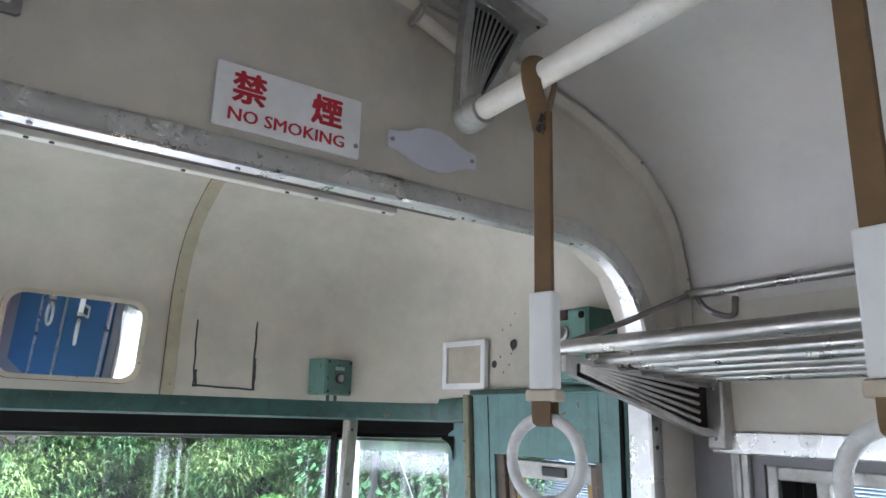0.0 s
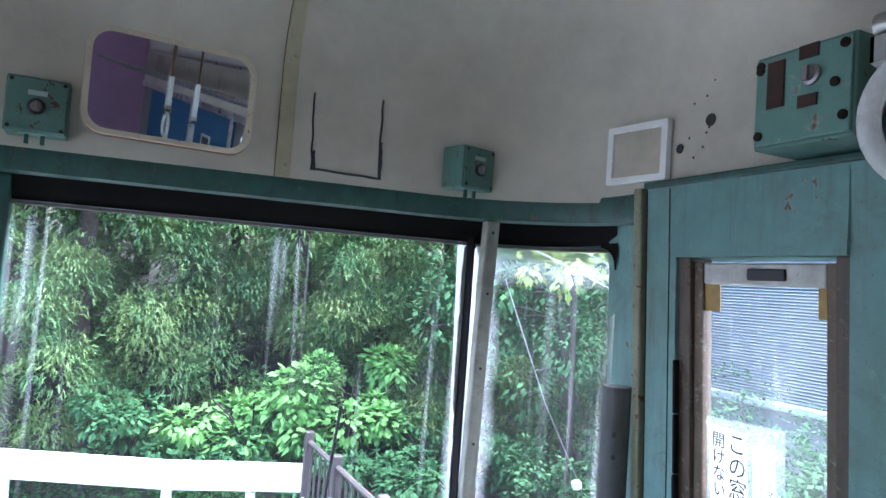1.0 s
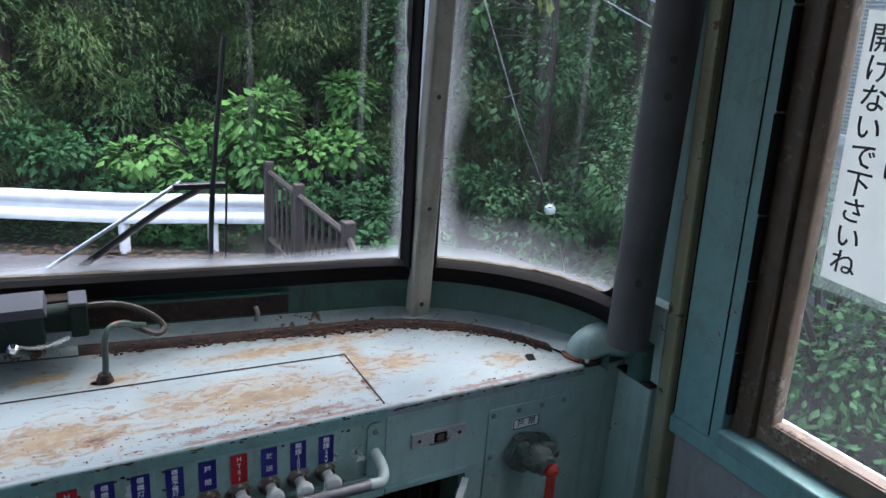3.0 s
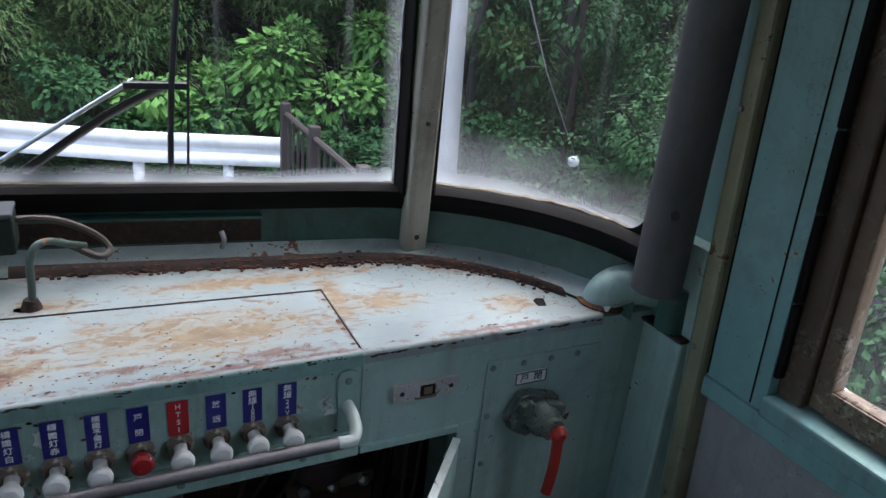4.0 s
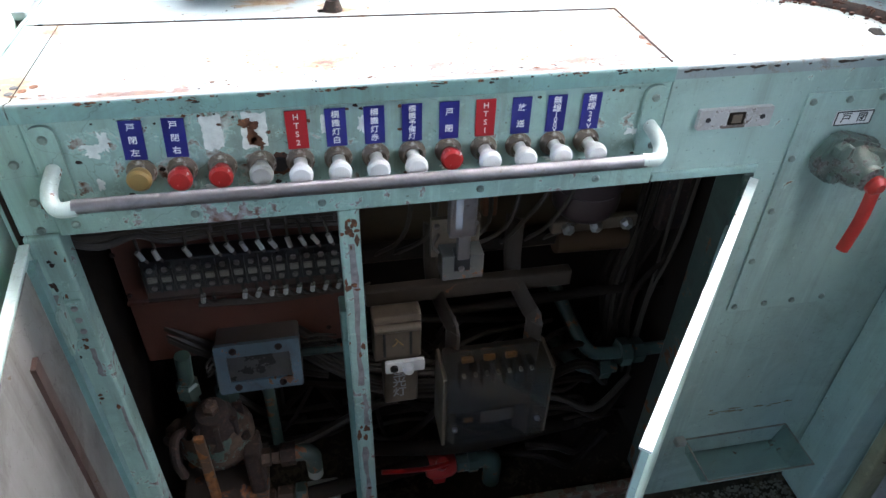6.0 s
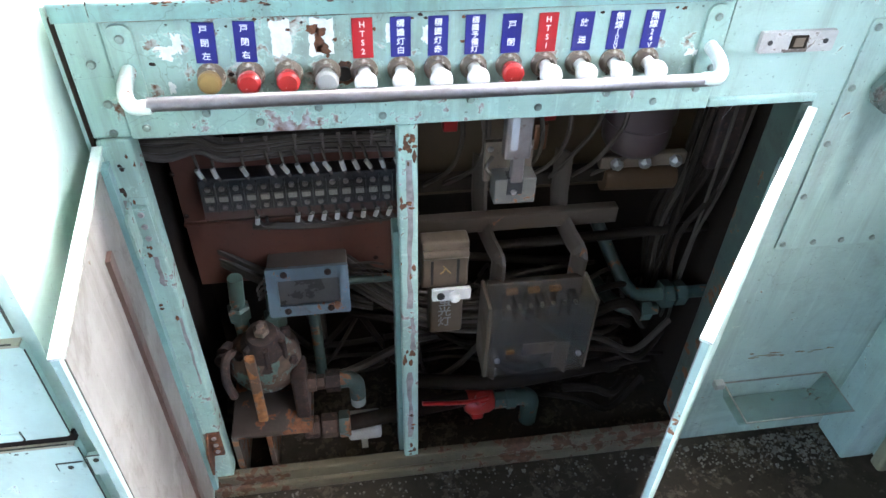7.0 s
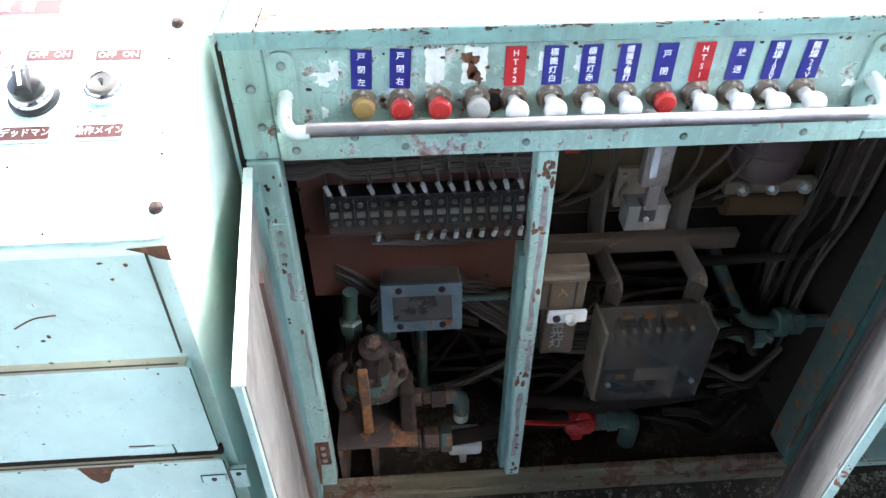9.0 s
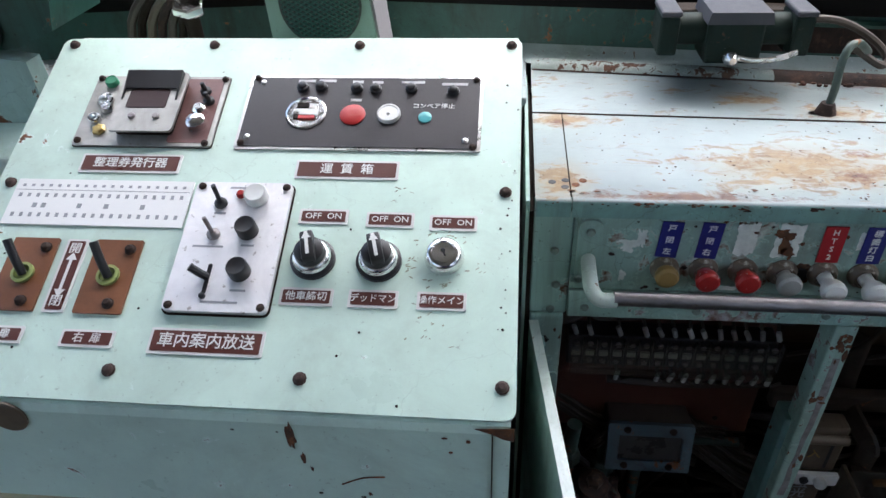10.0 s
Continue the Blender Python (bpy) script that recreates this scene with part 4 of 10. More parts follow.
# ---- saloon things ----
def no_smoking_sign():
    y = 0.987
    s = thing("no_smoking_sign", (0.328, y, 2.2), "white enamel no smoking sign with red lettering on the bulkhead", "sign")
    def P(u, v, d):
        return (u, y - 0.003 + d, v)
    part("plate", slab(B(), rounded(0.2125, 0.443, 2.2005, 2.2995, 0.002, 1), P, 0.004), WHITE_PAINT, s)
    for ch, x in (("禁", 0.262), ("煙", 0.385)):
        bm = letters(ch, 0.052, facing((x, y - 0.0032, 2.2625), (0, -1, 0)))
        for k in range(1, 5):
            a = math.tau * k / 4
            extra = bpy.data.meshes.new("stroke")
            more = letters(ch, 0.052, facing((x + 0.0016 * math.cos(a), y - 0.0032 - 0.0001 * k, 2.2625 + 0.0010 * math.sin(a)), (0, -1, 0)))
            more.to_mesh(extra)
            bm.from_mesh(extra)
            bpy.data.meshes.remove(extra)
        part("letter", bm, RED_INK, s, "red painted character")
    for k, dx in enumerate((0.0, -0.0006, 0.0006)):
        part("letter", letters("NO SMOKING", 0.0275, facing((0.325 + dx, y - 0.0032 - 0.0001 * k, 2.2215), (0, -1, 0)), squeeze=1.06), RED_INK, s, "red painted words")
    screws(s, SCREW_CREAM, [(0.437, y - 0.003, 2.222)], (0, -1, 0))


no_smoking_sign()


def plaque():
    y = 0.987
    s = thing("blank_plaque", (0.583, y, 2.2), "blank white plaque with wavy outline on the bulkhead", "plaque")
    outline = [(0.494, 2.236), (0.494, 2.266), (0.512, 2.267), (0.53, 2.272), (0.55, 2.283), (0.57, 2.288), (0.598, 2.288), (0.618, 2.283), (0.636, 2.272), (0.655, 2.266), (0.672, 2.264), (0.672, 2.236), (0.655, 2.235), (0.636, 2.229), (0.618, 2.219), (0.598, 2.214), (0.57, 2.214), (0.55, 2.219), (0.53, 2.229), (0.512, 2.235)]
    part("plate", slab(B(), outline, lambda u, v, d: (u, y - 0.004 + d, v), 0.005), plain("lilac_white_plastic", (0.60, 0.60, 0.66), 0.4, 0, 0.06, 12, 0.05), s)
    screws(s, SCREW_STEEL, [(0.502, y - 0.004, 2.251), (0.664, y - 0.004, 2.25)], (0, -1, 0))


plaque()
# a small framed notice far up on the bulkhead
fr = thing("notice_frame", (-0.07, 0.987, 2.28), "small grey framed notice on the bulkhead", "notice")
part("frame", ring_slab(B(), rounded(-0.22, -0.03, 2.275, 2.40, 0.004, 1), rounded(-0.208, -0.042, 2.287, 2.388, 0.003, 1), lambda u, v, d: (u, 0.981 + d, v), 0.007), STEEL, fr)
part("sheet", slab(B(), rounded(-0.209, -0.041, 2.286, 2.389, 0.002, 1), lambda u, v, d: (u, 0.985 + d, v), 0.003), PAPER, fr)

# curtain rail under the beam
cr = thing("curtain_rail", (0.2, 1.06, 2.15), "long ivory steel curtain rail with black screws under the beam", "rail")
part("bar", box(B(), -0.9, 0.559, 1.056, 1.074, 2.150, 2.1775, 0.002), PIPE_WHITE, cr)
screws(cr, screw_mesh("screw", 0.0036, 0.002, BLACK), [(x, 1.062, 2.1498) for x in (-0.1, -0.06, 0.0, 0.03, 0.2, 0.36, 0.41, 0.535)], (0, 0, -1), (0, 1, 0))
wb = thing("wooden_batten", (0.2, 1.03, 2.16), "dark brown wooden batten behind the aluminium beam trim", "batten")
part("batten", box(B(), -0.9, 0.675, 1.018, 1.053, 2.158, 2.1775, 0.002), plain("dark_brown_wood", (0.085, 0.06, 0.042), 0.7, 0, 0.4, 20, 0.3), wb)

# strap rail: bracket and pipe
SX, SZ = 0.595, 2.285
sr = thing("strap_rail", (SX, 0.9, SZ), "ivory painted strap pipe in a ribbed cast bracket on the ceiling", "handrail")
part("pipe", cyl(B(), (SX, -3.1, SZ), (SX, 0.862, SZ), 0.0185, seg=20), PIPE_WHITE, sr, "", True)
bk = part("bracket", lathe(B(), (SX, 0.90, SZ), (0, -1, 0), [(0.021, -0.012), (0.028, -0.006), (0.028, 0.03), (0.024, 0.04), (0.0195, 0.042)], 18), ALU_DULL, sr, "cast aluminium bracket", True)
tri = [(SX - 0.029, SZ + 0.002), (SX - 0.024, SZ + 0.12), (SX - 0.014, SZ + 0.228), (SX + 0.050, SZ + 0.222), (SX + 0.118, SZ + 0.196), (SX + 0.072, SZ + 0.10), (SX + 0.029, SZ + 0.002)]
inner = [(SX - 0.015, SZ + 0.032), (SX - 0.012, SZ + 0.12), (SX - 0.003, SZ + 0.207), (SX + 0.046, SZ + 0.203), (SX + 0.094, SZ + 0.182), (SX + 0.053, SZ + 0.10), (SX + 0.015, SZ + 0.032)]
part("rim", ring_slab(B(), tri, inner, lambda u, v, d: (u, 0.885 + d, v), 0.022), ALU_DULL, bk)
# groove darkness is put into the web's colour, for contrast with the ribs
part("web", slab(B(), inner, lambda u, v, d: (u, 0.900 + d, v), 0.006), GRIME_SHADE, bk, "hollow coloured dark between the ribs")
for k in range(9):
    a = (k + 0.5) / 9
    p = [(SX - 0.014 + a * 0.028, 0.892, SZ + 0.035), (SX - 0.011 + a * 0.062, 0.892, SZ + 0.12), (SX - 0.003 + a * 0.092, 0.892, SZ + 0.204 - a * a * 0.024)]
    part("rib", tube(B(), p, 0.0022, 6, 2), ALU_DULL, bk)
bm = box(B(), -0.028, 0.135, 0.845, 0.945, -0.009, 0.007, 0.004)
bmesh.ops.transform(bm, matrix=pose(SX - 0.004, 0, SZ + 0.226, 0, 13, 0), verts=bm.verts)
part("foot", bm, ALU_DULL, bk)
screws(sr, SCREW_DARK, [(SX + 0.118, 0.862, SZ + 0.189), (SX + 0.118, 0.932, SZ + 0.189)], (0.2, 0, -1), (0, 1, 0))
cd = thing("conduit", (0.5, 0.965, 2.46), "short white conduit with grey end flange high on the bulkhead", "conduit")
part("pipe", tube(B(), [(0.525, 0.962, 2.478), (0.66, 0.962, 2.428)], 0.0125, 12, 1), PIPE_WHITE, cd, "", True)
part("flange", lathe(B(), (0.528, 0.962, 2.477), (-1, 0, 0.37), [(0.014, -0.004), (0.022, 0.0), (0.022, 0.006), (0, 0.007)], 16), ALU_DULL, cd, "", True)
screws(sr, SCREW_STEEL, [(SX + 0.012, y, SZ - 0.013) for y in (0.35, 0.62, 0.76)], (0.6, 0, -0.6))


def hanging_strap():
    x, y = 0.0, 0.0
    s = thing("hanging_strap", (0, 0, 0), "brown strap with white sleeve and round milky ring handle", "strap", "straps on the pipe")
    bm = tube(B(), [(-0.001, 0.0, -0.085), (-0.009, 0.0, -0.055), (-0.0215, 0, -0.015), (-0.02, 0, 0.012), (0, 0, 0.023), (0.02, 0, 0.012), (0.0215, 0, -0.015), (0.009, 0, -0.055), (0.001, 0.0, -0.095)], 0.0022, 8, 5, 0.0135)
    part("loop", bm, LEATHER, s, "brown strap looped over the pipe", True)
    bm = box(B(), -0.004, 0.004, -0.0135, 0.0135, -0.34, -0.075, 0.0015)
    part("strap", bm, LEATHER, s)
    bm = B()
    for z in (-0.085, -0.10):
        lathe(bm, (0.0045, 0, z), (1, 0, 0), [(0.007, -0.012), (0.007, 0.001), (0.004, 0.002), (0, 0.002)], 10)
    part("eyelet", bm, BLACK, s, "black eyelet")
    bm = box(B(), -0.010, 0.010, -0.0185, 0.0185, -0.455, -0.33, 0.003)
    part("sleeve", bm, WHITE_PLASTIC, s, "white plastic sleeve")
    bm = box(B(), -0.012, 0.012, -0.023, 0.023, -0.47, -0.455, 0.003)
    part("collar", bm, plain("beige_collar", (0.45, 0.39, 0.30), 0.5), s, "beige collar")
    turn = [(0.0105, -0.455), (0.0105, -0.488), (0.0085, -0.496), (0.0, -0.5005), (-0.0085, -0.496), (-0.0105, -0.488), (-0.0105, -0.455)]
    thin = [(u * 0.82, v + (0.002 if v < -0.49 else 0.0)) for u, v in turn]
    bm = loft(B(), [[(u, w, v) for u, v in line] for line, w in ((turn, -0.0135), (turn, 0.0135), (thin, 0.0135), (thin, -0.0135), (turn, -0.0135))])
    part("tab", bm, LEATHER, s, "brown leather tab", True)
    bm = B()
    R, r = 0.050, 0.0078
    rows = [[(0 + r * math.cos(b) * 0.9, (R + r * math.sin(b)) * math.sin(a), -0.540 + (R + r * math.sin(b)) * math.cos(a)) for b in [math.tau * j / 10 for j in range(11)]] for a in [math.tau * k / 36 for k in range(37)]]
    loft(bm, rows)
    bmesh.ops.remove_doubles(bm, verts=bm.verts, dist=1e-5)
    part("ring", bm, CLEAR_RING, s, "milky plastic ring", True)
    for o in s.children:
        if not o.name.startswith("loop"):
            o.matrix_basis = pose(0, 0, 0.016, 0, 0, 16)
    return s


strap = hanging_strap()
strap.matrix_basis = pose(SX, 0.722, SZ, 0, 0, 0)
copy_thing(strap, pose(SX, 0.312, SZ, 0, 0, -14))


RACK_ALU = metal_mat("tarnished_rack_tube", (0.47, 0.45, 0.42), 0.24, dull=0.45)


# luggage rack
def luggage_rack():
    s = thing("luggage_rack", (1.1, 0.0, 1.80), "aluminium luggage rack with tubular bars and ribbed end bracket", "rack")
    for x, z, r in ((0.822, 1.931, 0.0135), (0.885, 1.914, 0.010), (0.945, 1.909, 0.010), (1.005, 1.905, 0.010), (1.068, 1.901, 0.010), (1.13, 1.897, 0.010)):
        part("bar", cyl(B(), (x, -3.0, z), (x, 0.922, z), r, seg=14), RACK_ALU, s, "", True)
    part("guard_bar", tube(B(), [(1.202, -3.0, 2.073), (1.202, 0.5, 2.073), (1.202, 0.952, 2.073)], 0.010, 12, 1), RACK_ALU, s, "bright upper guard bar", True)
    part("stay", tube(B(), [(0.824, 0.918, 1.938), (1.0, 0.93, 1.998), (1.202, 0.948, 2.073)], 0.006, 8, 5), STEEL, s, "thin steel stay", True)
    part("hook", tube(B(), [(1.202, 0.935, 2.073), (1.195, 0.90, 2.035), (1.222, 0.865, 2.022), (1.236, 0.865, 2.062)], 0.006, 8, 5), STEEL, s, "bent steel hook", True)
    end = [(0.812, 1.918), (0.812, 1.890), (1.165, 1.792), (1.222, 1.785), (1.222, 1.888), (1.165, 1.890)]
    b = part("bracket", ring_slab(B(), end, [(CX0 + (u - CX0) * 0.90, ZM + (v - ZM) * 0.78) for u, v in end for CX0, ZM in ((1.06, 1.862),)], lambda u, v, d: (u, 0.925 - d, v), 0.016), ALU_DULL, s, "ribbed aluminium end bracket")
    part("web", slab(B(), end, lambda u, v, d: (u, 0.925 - d, v), 0.004), GRIME_SHADE, b)
    for k in range(6):
        f = k / 5
        part("rib", tube(B(), [(0.85, 0.917, 1.907 - f * 0.012), (1.17, 0.917, 1.882 - f * 0.080)], 0.0038, 6, 1), ALU_DULL, b)
    bm = box(B(), 1.20, 1.245, 0.885, 0.925, 1.765, 1.91, 0.005)
    part("foot", bm, ALU_DULL, s, "wall foot of the bracket")
    screws(s, SCREW_STEEL, [(1.1995, 0.905, z) for z in (1.785, 1.88)], (-1, 0, 0))


luggage_rack()

# ---- things on the cab's upper wall ----
def upper(x, z):
    """Place and outward normal of the cream wall above the windscreen at x."""
    c = contour(SIDE + 0.005, 2.06, 0.40, 1.085, 16, False)
    for (xa, ya), (xb, yb) in zip(c, c[1:]):
        if min(xa, xb) <= x <= max(xa, xb) and abs(xa - xb) > 1e-6:
            t = (x - xa) / (xb - xa)
            d = Vector((xb - xa, yb - ya, 0)).normalized()
            n = Vector((-d.y, d.x, 0))
            if n.y > 0:
                n = -n
            return Vector((x, ya + (yb - ya) * t, z)), n
    return Vector((x, 2.06, z)), Vector((0, -1, 0))


def seam_strip(x):
    rows = []
    for d, z in RISE[:10]:
        y = 2.06 - d + bow(x)
        rows.append((y, z))
    bm = loft(B(), [[(xx, y + o, z) for y, z in rows] for xx, o in ((x - 0.018, 0.003), (x - 0.0175, -0.004), (x - 0.014, -0.005), (x + 0.014, -0.005), (x + 0.0175, -0.004), (x + 0.018, 0.003))])
    s = structure("seam_strip", bm, CREAM_TRIM, "cream cover strip with brown stained edges over a wall joint", "trim")
    for xe in (x - 0.0192, x + 0.0192):
        part("stained_edge", loft(B(), [[(xe + w, y - 0.0012, z) for y, z in rows] for w in (-0.0011, 0.0011)]), RUST, s, "brown stained joint line")
    for z in (1.885, 2.15):
        y = 2.06 + bow(x) - (0.0053 if z < 2.1 else 0.011)
        piece("screw", SCREW_STEEL, s, facing((x + 0.005, y, z), (0, -1, 0)))


seam_strip(0.455)
seam_strip(-0.24)

# convex mirror
def mirror():
    x0, x1, z0, z1 = 0.036, 0.344, 1.886, 2.076
    def P(u, v, d):
        return Vector((u, 1.985 + 0.10 * (u - 0.2) + 0.14 * (1.99 - v) + d, v))
    s = thing("mirror", (0.2, 2.1, 1.88), "rounded rectangular mirror in a rust-stained ivory frame", "mirror")
    part("frame", ring_slab(B(), rounded(x0 - 0.012, x1 + 0.012, z0 - 0.010, z1 + 0.010, 0.042, 6), rounded(x0, x1, z0, z1, 0.036, 6), P, 0.02), painted("stained_ivory_paint", (0.55, 0.48, 0.36), chip=0.68, dirtiness=0.5), s)
    part("back", slab(B(), rounded(x0 - 0.013, x1 + 0.013, z0 - 0.011, z1 + 0.011, 0.042, 6), lambda u, v, d: P(u, v, d + 0.012), 0.02), RUST, s)
    part("glass", slab(B(), rounded(x0 - 0.002, x1 + 0.002, z0 - 0.002, z1 + 0.002, 0.036, 6), lambda u, v, d: P(u, v, d + 0.005), 0.004), MIRROR, s, "clear mirror glass")


mirror()

# outline of removed fixture: black sealant lines
mk = thing("sealant_marks", (0.67, 2.09, 1.88), "black sealant lines of a removed fitting on the cream wall", "stain")
for a, b, w in (((0.522, 1.880), (0.514, 2.072), 0.0034), ((0.688, 1.878), (0.684, 2.078), 0.0046), ((0.524, 1.884), (0.686, 1.878), 0.0056), ((0.528, 1.879), (0.523, 1.93), 0.0060), ((0.690, 1.876), (0.687, 1.97), 0.0066)):
    pts = []
    rng = random.Random(int(a[0] * 1000))
    for k in range(9):
        f = k / 8
        x, z = a[0] + (b[0] - a[0]) * f + rng.uniform(-0.0015, 0.0015), a[1] + (b[1] - a[1]) * f + rng.uniform(-0.0012, 0.0012)
        pts.append((x, 2.0595 + bow(x), z))
    part("line", tube(B(), pts, 0.001, 6, 3, w), BLACK, mk)


def switch_box(x, z, w, turn, label):
    p, n = upper(x, z)
    n = Matrix.Rotation(radians(turn), 3, "Z") @ Vector((0, -1, 0))
    m = facing(p + n * 0.03, n)
    s = thing("switch_box", p, label, "switch box", "switch boxes over the windscreen")
    def T(bm):
        bmesh.ops.transform(bm, matrix=m, verts=bm.verts)
        return bm
    part("body", T(box(B(), -w / 2, w / 2, -w / 2, w / 2, -0.05, 0.03, 0.004)), BOX_GREEN, s)
    part("lid", T(box(B(), -w / 2 + 0.004, w / 2 - 0.004, -w / 2 + 0.004, w / 2 - 0.004, 0.0305, 0.034, 0.0015)), BOX_GREEN, s)
    part("dial_ring", T(lathe(B(), (0.0, -0.004, 0.034), (0, 0, 1), [(0.017, 0), (0.017, 0.006), (0.013, 0.008), (0.013, 0.004), (0, 0.004)], 18)), BLACK, s, "", True)
    part("dial", T(box(lathe(B(), (0, -0.004, 0.036), (0, 0, 1), [(0.011, 0), (0.011, 0.008), (0.009, 0.01), (0, 0.01)], 16), -0.0035, 0.0035, -0.014, 0.006, 0.04, 0.052, 0.001)), STEEL, s, "worn steel rotary switch")
    part("label", T(box(B(), -0.018, 0.018, 0.02, 0.030, 0.034, 0.035)), plain("faded_label", (0.40, 0.46, 0.45), 0.5), s, "faded unreadable label")
    for u in (-1, 1):
        for v in (-1, 1):
            piece("screw", SCREW_DARK, s, m @ Matrix.Translation((u * (w / 2 - 0.010), v * (w / 2 - 0.010), 0.034)))
    for u in (-0.02, 0.01):
        part("lug", T(box(B(), u, u + 0.008, -w / 2 - 0.02, -w / 2 + 0.003, 0.0, 0.006)), TEAL_DARK, s)
    return s


switch_box(0.905, 1.925, 0.108, 16, "small green switch box with a rotary switch above the windscreen")
switch_box(-0.065, 1.938, 0.118, 0, "green switch box with a rotary switch beside the mirror")

# white framed plate at the corner of the upper wall
vf = thing("framed_plate", (1.2, 1.76, 1.9), "white framed blank plate with yellowed sheet on the cream wall", "plate")
def VP(u, v, d):
    return Vector((1.214 - (u - 1.65) * 0.165 + d, u, v))
part("frame", ring_slab(B(), rounded(1.65, 1.822, 1.897, 2.037, 0.003, 1), rounded(1.666, 1.806, 1.913, 2.021, 0.002, 1), lambda u, v, d: VP(u, v, d - 0.008), 0.014), WHITE_PAINT, vf)
part("sheet", slab(B(), rounded(1.665, 1.807, 1.912, 2.022, 0.002, 1), lambda u, v, d: VP(u, v, d - 0.003), 0.006), plain("yellowed_sheet", (0.47, 0.43, 0.34), 0.6, 0, 0.2, 12), vf, "yellowed blank sheet")
# empty bolt holes in the wall
for y, z, r in ((1.625, 1.965, 0.011), (1.54, 2.015, 0.014)):
    h = thing("wall_hole", (1.222, y, z), "round dark bolt hole in the cream wall", "hole", "bolt holes")
    part("rim", lathe(B(), (1.222, y, z), (-1, 0, 0), [(r, 0), (r * 0.9, 0.002), (r * 0.8, 0.0015), (0, 0.0012)], 14), BLACK, h, "", True)
rng = random.Random(7)
sp = thing("screw_holes", (1.22, 1.5, 1.95), "scattered small empty screw holes in the cream wall", "hole")
for y, z in ((1.59, 2.06), (1.555, 2.07), (1.545, 2.0), (1.552, 1.99), (1.60, 1.985), (1.56, 1.96), (1.585, 1.94), (1.535, 2.10), (1.60, 2.12), (1.50, 2.12)):
    part("hole", lathe(B(), (1.2236, y, z), (-1, 0, 0), [(0.003, 0), (0.002, 0.001), (0, 0.001)], 8), BLACK, sp)


DARK_LABEL = plain("dark_brown_label", (0.045, 0.018, 0.014), 0.4, 0, 0.3, 25)


def control_box():
    s = thing("control_box", (1.14, 1.25, 1.9), "chipped green control box with selector and dark label plates", "control box")
    x = 1.105
    part("body", box(B(), x, 1.24, 1.14, 1.325, 1.897, 2.062, 0.004), BOX_GREEN, s)
    part("door", box(B(), x - 0.006, x + 0.001, 1.145, 1.32, 1.904, 2.055, 0.002), painted("chipped_box_door_paint", (0.14, 0.27, 0.23), chip=0.645, dirtiness=0.5, under=(0.35, 0.36, 0.33)), s)
    bm = B()
    for y0, y1, z0, z1 in ((1.262, 1.295, 1.965, 2.045), (1.20, 1.235, 2.035, 2.058), (1.20, 1.235, 1.955, 1.975)):
        box(bm, x - 0.009, x - 0.0055, y0, y1, z0, z1)
    part("label_plate", bm, DARK_LABEL, s, "dark brown label plates")
    part("selector", box(lathe(B(), (x - 0.006, 1.212, 2.006), (-1, 0, 0), [(0.017, 0), (0.017, 0.006), (0.012, 0.008), (0.011, 0.012), (0, 0.012)], 18), x - 0.024, x - 0.016, 1.208, 1.216, 1.994, 2.018), STEEL, s, "steel selector", True)
    for y, z in ((1.31, 2.043), (1.155, 2.043), (1.31, 1.92), (1.155, 1.93), (1.31, 2.035), (1.17, 1.985)):
        part("bolt", lathe(B(), (x - 0.006, y, z), (-1, 0, 0), [(0.008, 0), (0.008, 0.004), (0.005, 0.006), (0, 0.006)], 10), GRIME_SHADE, s)


control_box()


# ---- driver's assistant desk ----
FY, DZ = 1.82, 0.806            # front face and top of the desk
desk = thing("control_desk", (0.6, 1.95, FLOOR), "worn pale green steel control desk with rusty top and open cupboard", "desk")


def ridge(x):
    """Back edge of the desk top in plan."""
    c = contour(SIDE - 0.045, 2.125 - 0.05, 0.29, 1.70, 14, False)
    best = [p for p in c if p[1] > 1.72]
    for (xa, ya), (xb, yb) in zip(best, best[1:]):
        if min(xa, xb) <= x <= max(xa, xb) and abs(xa - xb) > 1e-6:
            return ya + (yb - ya) * (x - xa) / (xb - xa)
    return best[-1][1]


def top_plate(name, x0, x1, y0f, y1f, z, mat, lip=True, n=14, label="", r=0.004, rise=0.0):
    """One sheet of the desk top, its front edge rounded down."""
    xs = [x0 + (x1 - x0) * k / n for k in range(n + 1)]
    rows = []
    if lip:
        for a in (90, 65, 40, 15, 0):
            rows.append([(x, y0f(x) + r - r * math.cos(radians(90 - a)), z + rise - r + r * math.sin(radians(90 - a))) for x in xs])
        rows.insert(0, [(x, y0f(x), z - 0.016) for x in xs])
    o = r + (0.012 if rise else 0.0005) if lip else 0.0
    rows += [[(x, y0f(x) + o + (y1f(x) - y0f(x) - o) * k / 4, z) for x in xs] for k in range(5)]
    rows.append([(x, y1f(x), z - 0.006) for x in xs])
    return part(name, loft(B(), rows), mat, desk, label, True)


mid = lambda x: 1.998 + 0.045 * (0.81 - x)
top_plate("top_plate", 0.142, 0.811, lambda x: FY - 0.005, lambda x: mid(x) - 0.0012, DZ, DESK, label="rust-blotched pale front plate", rise=0.0035)
top_plate("top_plate", 0.105, 0.1405, lambda x: FY - 0.005, lambda x: mid(x) - 0.0012, DZ, DESK, n=2, rise=0.0035)
top_plate("top_plate", 0.105, 0.8132, lambda x: mid(x) + 0.0012, lambda x: ridge(x) + 0.004, DZ + 0.0012, DESK, False, label="pale back plate with ochre stains")
top_plate("top_plate", 0.8132, 1.172, lambda x: FY - 0.002, lambda x: max(ridge(x), FY + 0.03) + 0.006, DZ + 0.0012, DESK, True, 40, "pale end plate with small rust spots", 0.006)
